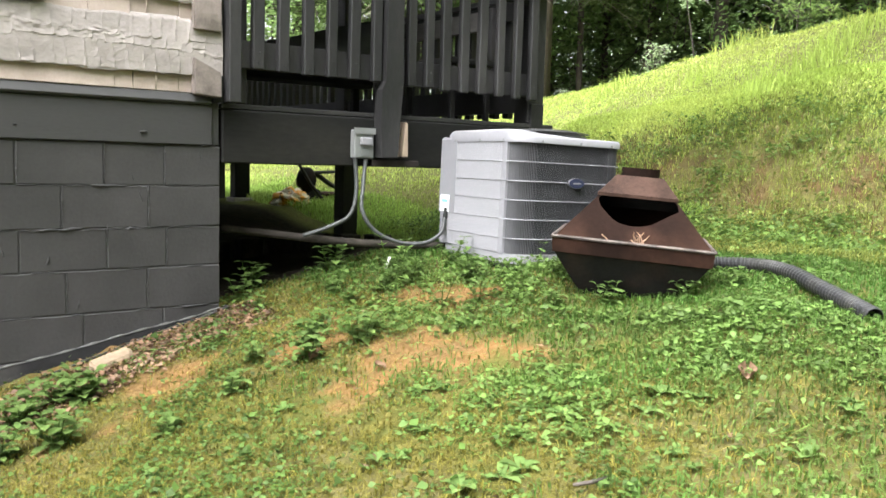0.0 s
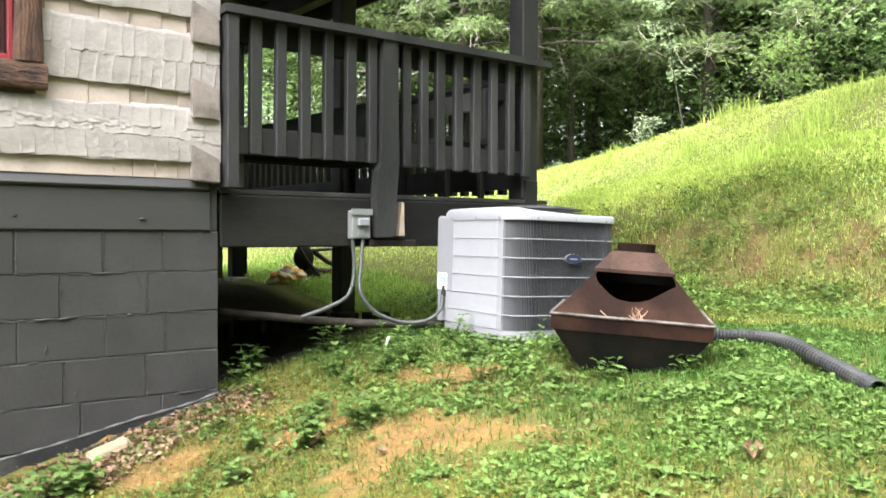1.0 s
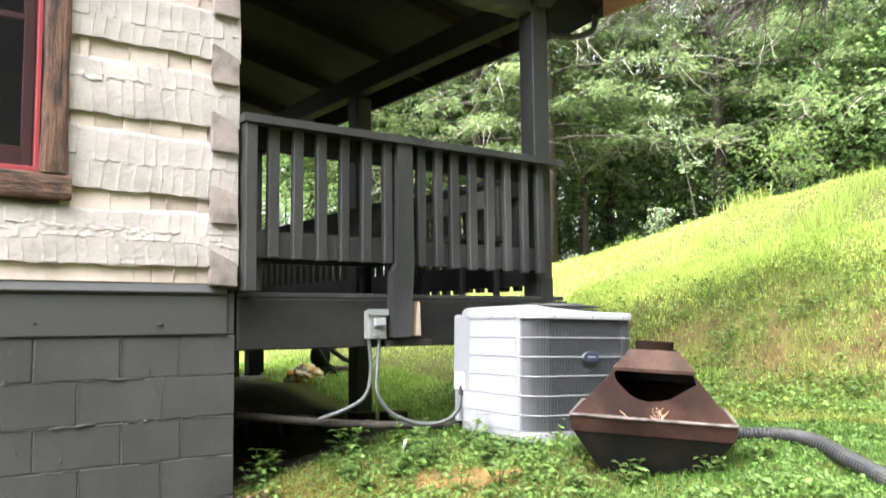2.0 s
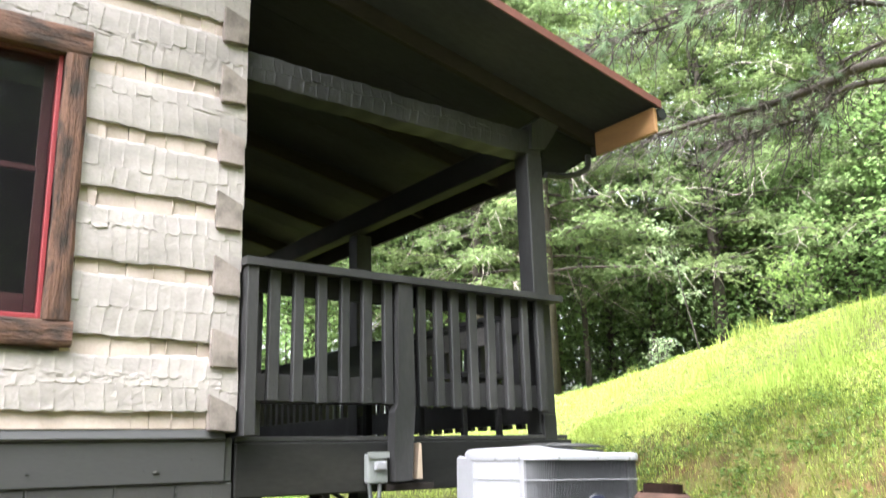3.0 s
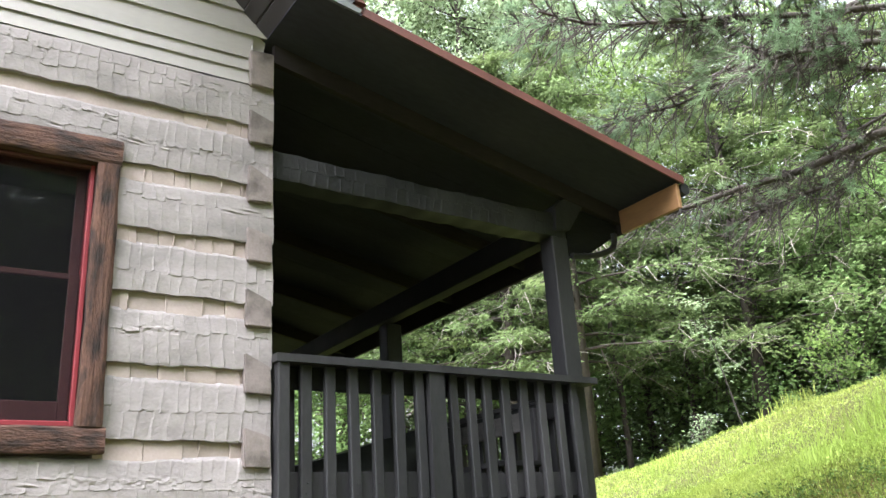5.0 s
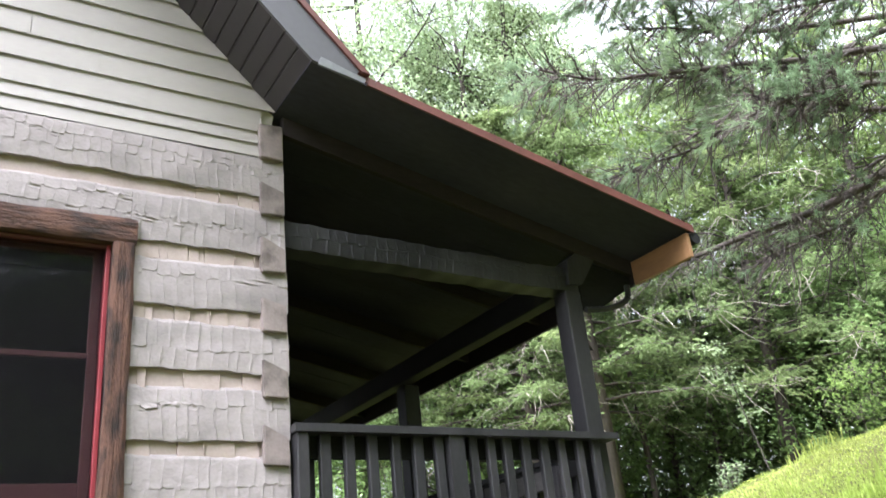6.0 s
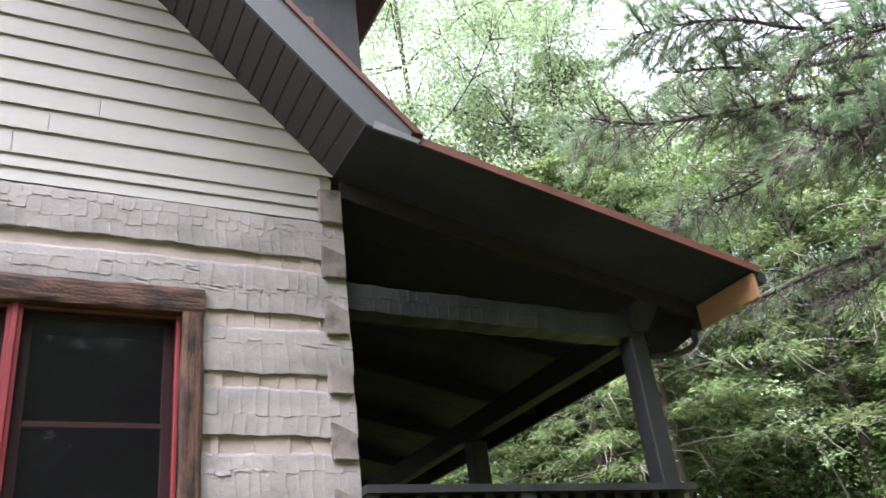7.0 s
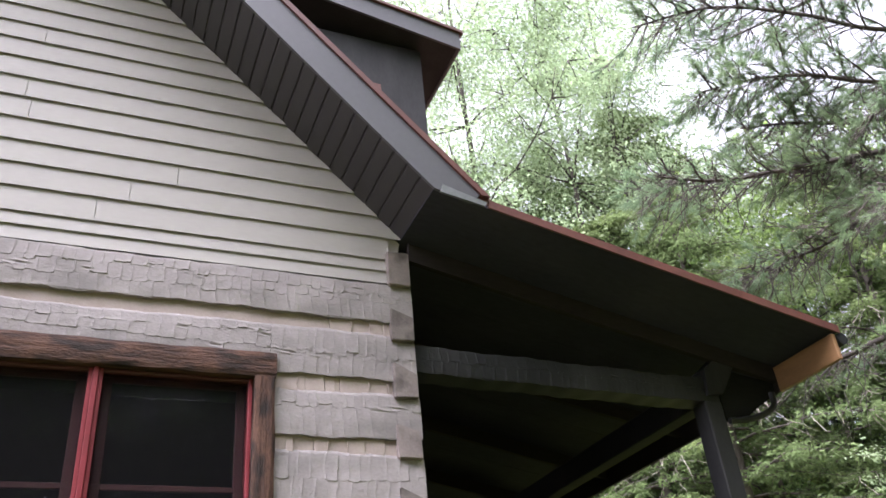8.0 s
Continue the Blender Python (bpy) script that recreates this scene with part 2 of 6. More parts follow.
def box(x0, x1, y0, y1, z0, z1, bevel=0.004, bm=None):
    bm = bm or bmesh.new()
    m = Matrix.Translation(((x0 + x1) / 2, (y0 + y1) / 2, (z0 + z1) / 2)) @ Matrix.Diagonal((abs(x1 - x0), abs(y1 - y0), abs(z1 - z0), 1))
    r = bmesh.ops.create_cube(bm, size=1, matrix=m)
    if bevel:
        es = {e for v in r["verts"] for e in v.link_edges}
        bmesh.ops.bevel(bm, geom=list(es), offset=min(bevel, 0.3 * min(abs(x1 - x0), abs(y1 - y0), abs(z1 - z0))), segments=1, affect="EDGES")
    return bm


def prism(points, y0, y1, axis="y", bm=None):
    """A plate: a polygon in the two other axes, drawn out along the axis."""
    bm = bm or bmesh.new()

    def at(a, b, c):
        return {"y": (a, c, b), "x": (c, a, b), "z": (a, b, c)}[axis]
    f = [bm.verts.new(at(a, b, y0)) for a, b in points]
    g = [bm.verts.new(at(a, b, y1)) for a, b in points]
    bm.faces.new(f)
    bm.faces.new(g[::-1])
    for i in range(len(f)):
        j = (i + 1) % len(f)
        bm.faces.new((f[i], g[i], g[j], f[j]))
    return bm


def tube(path, radii, sides=8, bm=None, cap=True):
    """A round tube along a list of points."""
    bm = bm or bmesh.new()
    pts = [Vector(p) for p in path]
    rings = []
    for i, p in enumerate(pts):
        d = (pts[min(i + 1, len(pts) - 1)] - pts[max(i - 1, 0)]).normalized()
        a = d.orthogonal().normalized() if abs(d.z) > 0.9 else d.cross(Vector((0, 0, 1))).normalized()
        b = d.cross(a)
        r = radii[i] if isinstance(radii, (list, tuple)) else radii
        rings.append([bm.verts.new(p + (a * math.cos(2 * math.pi * k / sides) + b * math.sin(2 * math.pi * k / sides)) * r) for k in range(sides)])
    for r0, r1 in zip(rings, rings[1:]):
        for k in range(sides):
            bm.faces.new((r0[k], r0[(k + 1) % sides], r1[(k + 1) % sides], r1[k]))
    if cap:
        bm.faces.new(rings[0])
        bm.faces.new(rings[-1][::-1])
    return bm


def curve_points(ctrl, n=24):
    """Points on a smooth curve through the control points."""
    c = [Vector(p) for p in ctrl]
    c = [2 * c[0] - c[1]] + c + [2 * c[-1] - c[-2]]
    out = []
    for i in range(1, len(c) - 2):
        for k in range(n):
            t = k / n
            a, b, d, e = c[i - 1], c[i], c[i + 1], c[i + 2]
            out.append(0.5 * ((2 * b) + (d - a) * t + (2 * a - 5 * b + 4 * d - e) * t * t + (3 * b - a - 3 * d + e) * t ** 3))
    return out + [c[-2]]


def raw_mesh(name, verts, faces, material):
    me = bpy.data.meshes.new(name)
    me.from_pydata([tuple(v) for v in verts], [], faces)
    return finish(name, me, material)


def quad_cloud(name, quads, material, tri=False):
    """A mesh of loose quads or triangles from an array (n, 4 or 3, 3)."""
    q = np.asarray(quads, dtype=np.float32)
    n, k = q.shape[0], q.shape[1]
    me = bpy.data.meshes.new(name)
    me.vertices.add(n * k)
    me.vertices.foreach_set("co", q.reshape(-1))
    me.loops.add(n * k)
    me.loops.foreach_set("vertex_index", np.arange(n * k, dtype=np.int32))
    me.polygons.add(n)
    me.polygons.foreach_set("loop_start", np.arange(0, n * k, k, dtype=np.int32))
    me.polygons.foreach_set("loop_total", np.full(n, k, dtype=np.int32))
    me.update(calc_edges=True)
    me.validate()
    return finish(name, me, material)


rng = np.random.default_rng(7)


# ---------------------------------------------------------------- ground
def smooth_step(a, b, v):
    t = np.clip((v - a) / (b - a), 0, 1)
    return t * t * (3 - 2 * t)


def ground_z(x, y):
    """The lie of the land: a yard that falls to the west, a bank and a grassy hill to the east."""
    x, y = np.asarray(x, dtype=float), np.asarray(y, dtype=float)
    low = np.where(x < -6, -0.885 + (x + 6) * 0.05, 0.465 + 0.225 * x)
    yard = np.where(x < 1.3, low, 0.759 + 0.06 * (x - 1.3))
    yard = yard - 0.24 * smooth_step(0.1, 1.8, y) * (1 - 0.75 * smooth_step(2.6, 4.4, y)) * smooth_step(-0.5, 1.0, x) * (1 - smooth_step(3.5, 8.0, x))
    yard = yard - 0.075 * np.exp(-((x - 1.42) ** 2 + (y + 1.70) ** 2) / 0.16)
    lift = np.clip(1.08 - 0.055 * y, 0.15, 1.4)
    near = 1 - smooth_step(1.5, 5.0, y)
    bank = smooth_step(3.1, 4.6, x) * (0.30 * near)
    hill = 0.36 * np.maximum(x - 3.2, 0) * smooth_step(3.0, 4.5, x)
    crest = 7.25 + 0.09 * np.clip(y - 1.5, 0, 5)
    hill = np.where(x > crest, 0.36 * (crest - 3.2) + 0.02 * (x - crest) - 0.5 * smooth_step(crest, crest + 3.0, x), hill)
    bumps = 0.02 * np.sin(3.1 * x + 1.7 * y) * np.sin(2.3 * y - 0.9 * x) + 0.012 * np.sin(7.3 * x + 2.0) * np.sin(6.1 * y + 1.0)
    return yard + (hill + bank) * lift + bumps * smooth_step(0.0, 1.2, np.abs(y) + 0.3 * np.abs(x))


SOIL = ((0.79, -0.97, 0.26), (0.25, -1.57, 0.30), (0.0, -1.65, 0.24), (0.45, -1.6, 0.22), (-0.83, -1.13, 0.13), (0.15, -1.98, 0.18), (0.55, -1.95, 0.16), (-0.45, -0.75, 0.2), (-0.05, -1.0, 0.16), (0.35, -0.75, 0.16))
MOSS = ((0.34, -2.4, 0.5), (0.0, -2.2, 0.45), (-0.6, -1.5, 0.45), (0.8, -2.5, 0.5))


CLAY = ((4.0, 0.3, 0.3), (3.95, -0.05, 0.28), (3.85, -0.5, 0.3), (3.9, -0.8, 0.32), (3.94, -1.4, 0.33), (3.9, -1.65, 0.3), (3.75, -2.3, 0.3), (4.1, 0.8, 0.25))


def patch(spots, x, y):
    """How far a place lies within a set of round patches, 0 to 1."""
    w = np.zeros_like(np.asarray(x, dtype=float))
    wob = 0.11 * np.sin(9 * x + 3 * y) + 0.09 * np.sin(13 * y - 6 * x) + 0.05 * np.sin(31 * x + 17 * y) + 0.05 * np.sin(27 * y - 19 * x)
    for cx, cy, r in spots:
        d = np.hypot(x - cx, y - cy) + wob
        w = np.maximum(w, 1 - smooth_step(0.2 * r, 1.7 * r, d))
    return w


def axis(parts):
    out = [np.arange(a, b, s) for a, b, s in parts]
    return np.unique(np.round(np.concatenate(out), 4))


gx = axis([(-400, -40, 40), (-40, -10, 4), (-10, -3, 0.5), (-3, 3.6, 0.06), (3.6, 12, 0.2), (12, 40, 2), (40, 401, 40)])
gy = axis([(-400, -40, 40), (-40, -10, 4), (-10, -4.6, 0.5), (-4.6, 0.6, 0.06), (0.6, 12, 0.25), (12, 40, 2), (40, 401, 40)])
GX, GY = np.meshgrid(gx, gy, indexing="ij")
GZ = ground_z(np.clip(GX, -30, 40), np.clip(GY, -30, 30))
GZ = GZ + (0.010 * np.sin(21 * GX + 4 * GY) * np.sin(18 * GY - 5 * GX) + 0.007 * np.sin(37 * GX) * np.sin(41 * GY)) * (np.abs(GX) < 4) * (np.abs(GY + 2) < 3)
nx, ny = len(gx), len(gy)
gverts = np.stack([GX.ravel(), GY.ravel(), GZ.ravel()], 1)
idx = np.arange(nx * ny).reshape(nx, ny)
gfaces = np.stack([idx[:-1, :-1].ravel(), idx[1:, :-1].ravel(), idx[1:, 1:].ravel(), idx[:-1, 1:].ravel()], 1)


def ground_material():
    """Soil, moss and thin turf, mixed by where the turf has worn away; the deck's shade is painted below it."""
    m = bpy.data.materials.new("yard_soil_and_turf")
    m.use_nodes = True
    n, l = m.node_tree.nodes, m.node_tree.links
    b = n["Principled BSDF"]
    b.inputs["Roughness"].default_value, b.inputs["Specular IOR Level"].default_value = 0.95, 0.1
    tc = n.new("ShaderNodeTexCoord")

    def noise_node(s, d=5.0):
        t = n.new("ShaderNodeTexNoise")
        t.inputs["Scale"].default_value, t.inputs["Detail"].default_value = s, d
        l.new(tc.outputs["Object"], t.inputs["Vector"])
        return t.outputs["Fac"]

    def ramp(src, lo, hi):
        t = n.new("ShaderNodeMapRange")
        t.inputs[1].default_value, t.inputs[2].default_value = lo, hi
        l.new(src, t.inputs[0])
        return t.outputs[0]

    def mix(f, a, c):
        t = n.new("ShaderNodeMix")
        t.data_type = "RGBA"
        l.new(f, t.inputs["Factor"])
        for k, v in (("A", a), ("B", c)):
            if isinstance(v, tuple):
                t.inputs[k].default_value = (*v, 1)
            else:
                l.new(v, t.inputs[k])
        return t.outputs["Result"]

    def attr(name):
        t = n.new("ShaderNodeAttribute")
        t.attribute_name = name
        return t.outputs["Fac"]

    def add(a, c, k):
        t = n.new("ShaderNodeMath")
        t.operation = "MULTIPLY_ADD"
        l.new(c, t.inputs[0])
        t.inputs[1].default_value = k
        l.new(a, t.inputs[2])
        return t.outputs[0]
    turf = mix(ramp(noise_node(2.2), 0.35, 0.65), (0.062, 0.060, 0.013), (0.092, 0.074, 0.018))
    turf = mix(attr("meadow"), turf, mix(ramp(noise_node(1.3), 0.35, 0.65), (0.085, 0.105, 0.026), (0.12, 0.128, 0.036)))
    turf = mix(ramp(noise_node(38), 0.4, 0.62), turf, (0.07, 0.062, 0.026))
    soil = mix(ramp(noise_node(5), 0.35, 0.65), (0.142, 0.076, 0.025), (0.094, 0.058, 0.021))
    soil = mix(ramp(noise_node(55), 0.45, 0.7), soil, (0.15, 0.094, 0.046))
    moss = mix(ramp(noise_node(14), 0.35, 0.65), (0.050, 0.057, 0.013), (0.083, 0.072, 0.018))
    g = mix(ramp(add(add(attr("bare"), noise_node(9), 0.55), noise_node(42), 0.75), 0.95, 1.5), turf, soil)
    g = mix(ramp(add(attr("moss"), noise_node(7), 0.8), 0.85, 1.2), g, moss)
    g = mix(ramp(add(attr("clay"), noise_node(5), 0.9), 1.22, 1.5), g, mix(ramp(noise_node(9), 0.4, 0.62), (0.080, 0.044, 0.021), (0.048, 0.036, 0.015)))
    g = mix(attr("far"), g, mix(ramp(noise_node(16), 0.38, 0.62), mix(ramp(noise_node(0.8), 0.35, 0.65), (0.026, 0.040, 0.010), (0.040, 0.048, 0.013)), (0.052, 0.046, 0.018)))
    # litter dirt, and the deck's shade painted near-black on the soil beneath
    g = mix(ramp(attr("shade_dirt"), 0.2, 0.8), g, mix(ramp(noise_node(20), 0.4, 0.6), (0.011, 0.009, 0.007), (0.024, 0.018, 0.013)))
    l.new(g, b.inputs["Base Color"])
    bp = n.new("ShaderNodeBump")
    bp.inputs["Strength"].default_value, bp.inputs["Distance"].default_value = 0.8, 0.02
    l.new(add(noise_node(28), noise_node(120), 0.5), bp.inputs["Height"])
    l.new(bp.outputs[0], b.inputs["Normal"])
    return m


def edge_far(x, y):
    """0 within the yard and hill, rising to 1 away from them."""
    d = np.hypot(np.maximum(np.maximum(-1.8 - x, x - 9.0), 0), np.maximum(np.maximum(-3.9 - y, y - 12.0), 0))
    return smooth_step(0.0, 1.8, d)


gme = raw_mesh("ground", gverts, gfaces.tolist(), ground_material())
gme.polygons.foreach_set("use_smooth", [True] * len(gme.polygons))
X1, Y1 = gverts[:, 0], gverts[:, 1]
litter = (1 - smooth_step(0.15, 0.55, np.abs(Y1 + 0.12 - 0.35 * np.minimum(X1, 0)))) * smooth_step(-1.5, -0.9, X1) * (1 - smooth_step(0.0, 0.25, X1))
# outline of the painted shade below the deck
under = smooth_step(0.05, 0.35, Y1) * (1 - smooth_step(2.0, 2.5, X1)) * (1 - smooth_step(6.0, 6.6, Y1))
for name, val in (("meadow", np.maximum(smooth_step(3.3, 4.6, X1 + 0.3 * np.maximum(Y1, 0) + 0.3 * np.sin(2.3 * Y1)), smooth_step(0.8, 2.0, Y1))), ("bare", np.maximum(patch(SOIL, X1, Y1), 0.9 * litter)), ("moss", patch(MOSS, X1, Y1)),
                  ("clay", np.maximum(0.75 * smooth_step(3.3, 3.9, X1) * (1 - smooth_step(4.3, 5.0, X1)) * (1 - smooth_step(0.6, 2.2, Y1)), patch(CLAY, X1, Y1))), ("shade_dirt", np.maximum(under, 0.3 * litter)), ("far", edge_far(X1, Y1))):
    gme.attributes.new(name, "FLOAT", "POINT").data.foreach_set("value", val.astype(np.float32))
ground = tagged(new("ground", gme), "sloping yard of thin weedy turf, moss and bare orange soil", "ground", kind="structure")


# ---------------------------------------------------------------- house: gable wall
WALL_L = -6.5
CORNER = 0.05
wall_south = thing("wall_south", (0, 0.1, 0), "gable wall of pale hewn logs over dark painted blocks", "wall", kind="structure")
WIN_L, WIN_R, WIN_B, WIN_T = -2.60, -0.96, 2.19, 3.55


def block_rows():
    """Painted concrete blocks, each with its own slightly worn edges."""
    joints = [-0.54, -0.33, -0.115, 0.095, 0.31, 0.521, 0.737, 0.945, 1.16, 1.37]
    ends = {8: (-0.25, -0.551), 7: (-0.334, -0.751), 6: (-0.242, -0.54), 5: (-0.341, -0.735), 4: (-0.26, -0.657)}
    for k in range(len(joints) - 1):
        z0, z1 = joints[k] + 0.003, joints[k + 1] - 0.003
        a, b = ends.get(k, (-0.25, -0.60) if k % 2 else (-0.34, -0.74))
        xs = [CORNER, a, b]
        while xs[-1] > WALL_L:
            xs.append(xs[-1] - 0.40)
        for x1, x0 in zip(xs, xs[1:]):
            if z1 < 0.15 + 0.23 * x0 or (z1 < 0.46 + 0.23 * x0 - 0.15):
                continue
            push = random.uniform(-0.002, 0.0015)
            yield box(x0 + 0.003, x1 - 0.003, push, 0.19, z0, z1, 0.004)


for bm in block_rows():
    part("block", bm, BLOCKPAINT, wall_south)
bm = box(WALL_L, CORNER - 0.006, 0.005, 0.2, -1.6, 1.372, 0)
part("mortar", bm, MORTAR, wall_south)
# squeezed-out mortar along the joints
bm = bmesh.new()
for zj in (0.521, 0.737, 0.945, 1.16, 1.37):
    x = -2.4
    while x < -0.02:
        w = random.uniform(0.03, 0.13)
        if random.random() < 0.75:
            r = random.uniform(0.0015, 0.0045) if random.random() < 0.85 else 0.0075
            pts = [(x + w * t, -0.001 + random.uniform(-0.002, 0.001), zj + random.uniform(-0.004, 0.004)) for t in (0, 0.3, 0.6, 1)]
            tube(pts, [r * 0.4, r, r * random.uniform(0.5, 1), r * 0.3], 6, bm)
        x += w + random.uniform(-0.01, 0.03)
for xj, za, zb in ((-0.942, 1.18, 1.36), (-0.551, 1.18, 1.36), (-0.25, 1.17, 1.35), (-0.54, 0.86, 0.94), (-0.242, 0.76, 0.94), (-0.751, 1.0, 1.1), (-0.334, 0.97, 1.13), (-0.735, 0.55, 0.7), (-0.341, 0.56, 0.70)):
    z = za
    while z < zb:
        h = random.uniform(0.02, 0.06)
        r = random.uniform(0.002, 0.0055)
        tube([(xj + random.uniform(-0.003, 0.003), -0.001, z), (xj + random.uniform(-0.004, 0.004), -0.003, z + h / 2), (xj, -0.001, z + h)], [r * 0.4, r, r * 0.4], 6, bm)
        z += h + random.uniform(0, 0.03)
for k in range(16):
    x, z, h = random.uniform(-1.4, 0.0), random.uniform(0.5, 1.3), random.uniform(0.02, 0.07)
    r0 = random.uniform(0.002, 0.005)
    lean = random.uniform(-0.4, 0.4)
    tube([(x, 0.0, z), (x + lean * h / 2, -0.002, z + h / 2), (x + lean * h, 0.0, z + h)], [r0 * 0.5, r0, r0 * 0.4], 6, bm)
part("mortar_ridge", bm, MORTAR, wall_south, "lumpy squeezed-out painted mortar")
# painted ledge boards over the blocks
part("band_board", box(WALL_L, 0.0, -0.012, 0.19, 1.376, 1.585, 0.004), BAND, wall_south, "dark grey painted band board")
part("band_end", box(0.004, CORNER - 0.006, 0.006, 0.19, 1.376, 1.60, 0.003), BAND, wall_south)
part("sill_ledge", prism([(0.0 - 0.022, 1.588), (0.19, 1.588), (0.19, 1.643), (-0.012, 1.643), (-0.03, 1.60)], WALL_L, -0.01, axis="x"), BAND, wall_south, "dark grey painted sill")
bm = bmesh.new()
for x, z, r in ((-0.36, 1.43, 0.016), (-0.95, 1.44, 0.009), (-0.18, 1.49, 0.005), (-0.42, 1.44, 0.004)):
    tube([(x - r, -0.0135, z), (x, -0.0145, z + 0.003), (x + r, -0.0135, z)], [r * 0.35, r * 0.5, r * 0.35], 8, bm)
part("knot", bm, BLACK, wall_south, "dark open knots in the board")

LOGS = [(1.734, 2.02), (2.10, 2.42), (2.493, 2.785), (2.868, 3.15), (3.235, 3.52), (3.60, 3.915), (4.0, 4.285)]


def value_noise(x, z, cell, seed):
    """Smooth random values on a lattice of the given cell."""
    table = np.random.default_rng(seed + 900).uniform(0, 1, (256, 256))
    a, b = x / cell, z / cell
    i, j = np.floor(a).astype(int), np.floor(b).astype(int)
    u, v = a - i, b - j
    u, v = u * u * (3 - 2 * u), v * v * (3 - 2 * v)
    t = lambda p, q: table[p % 256, q % 256]
    return (t(i, j) * (1 - u) + t(i + 1, j) * u) * (1 - v) + (t(i, j + 1) * (1 - u) + t(i + 1, j + 1) * u) * v


def hewn_depth(x, z, z0, z1, seed):
    """How far a hewn face stands out: shallow chopped facets in rows, each with a lip along its lower edge."""
    r = np.random.default_rng(seed)
    h = z1 - z0
    rows = 3 if r.random() < 0.55 else 2
    cuts = np.array([r.uniform(0.42, 0.58)]) if rows == 2 else np.array([0.33, 0.66]) + r.uniform(-0.05, 0.05, 2)
    cuts = np.concatenate([[0], cuts, [1]])
    d = np.zeros_like(x)
    v = (z - z0) / h
    torn = np.zeros_like(x)
    for k in range(rows):
        cells = [-7.0]
        while cells[-1] < 0.4:
            cells.append(cells[-1] + r.uniform(0.050, 0.098))
        cells = np.array(cells)
        m = len(cells)
        xs = x + 0.007 * np.sin(17 * z + 3 * k + seed) + 0.010 * (value_noise(x, z, 0.09, seed + 40 + k) - 0.5)
        c = np.clip(np.searchsorted(cells, xs) - 1, 0, m - 2)
        u = (xs - cells[c]) / (cells[c + 1] - cells[c])
        jit, tilt, drop, big = r.uniform(-1, 1, m), r.uniform(-1, 1, m), r.uniform(-1, 1, m), r.random(m) < 0.10
        wave = 0.05 * np.sin(2.1 * x + seed + 2 * k)
        lo = cuts[k] + (wave + 0.035 * drop[c] + 0.045 * big[c] * np.sign(drop[c]) + 0.014 * (2 * u - 1) ** 2) * (k > 0)
        hi = cuts[k + 1] + wave * (k + 1 < rows)
        inside = v >= lo
        t = np.clip((v - lo) / np.maximum(hi - lo, 0.05), 0, 1)
        lip = 0.55 * (1 - t) ** 2 + 0.45 * np.exp(-(t / 0.10) ** 2)
        scoop = -0.0013 * (1 - (2 * u - 1) ** 4)
        arris = 0.0019 * np.exp(-((np.minimum(u, 1 - u)) / 0.06) ** 2)
        cell = (0.0027 + 0.0013 * jit[c] + 0.003 * big[c]) * lip + 0.0007 * jit[c] + 0.0022 * (u - 0.5) * tilt[c] + scoop + arris * (0.3 + 0.7 * np.abs(drop[c]))
        d = np.where(inside, cell, d)
        if k > 0:
            torn = np.maximum(torn, np.exp(-((v - lo) / 0.09) ** 2) * (value_noise(x, 0 * z, 0.35, seed + 70 + k) > 0.66))
    rough = 0.0016 * (value_noise(x, z, 0.030, seed) - 0.5) + 0.0009 * (value_noise(x, z, 0.009, seed + 9) - 0.5)
    rough = rough + 0.0075 * torn * (value_noise(0.45 * x, z + 0.15 * x, 0.011, seed + 5) - 0.5)
    for _ in range(4):
        cx, cz, wx = r.uniform(-2.8, 0.0), z0 + h * r.uniform(0.2, 0.8), r.uniform(0.02, 0.06)
        w = np.exp(-((x - cx) / wx) ** 2 - ((z - cz) / 0.012) ** 2)
        rough = rough + 0.006 * w * np.sin(210 * (z - cz) + 25 * (x - cx) + seed)
    return 0.85 * d + rough


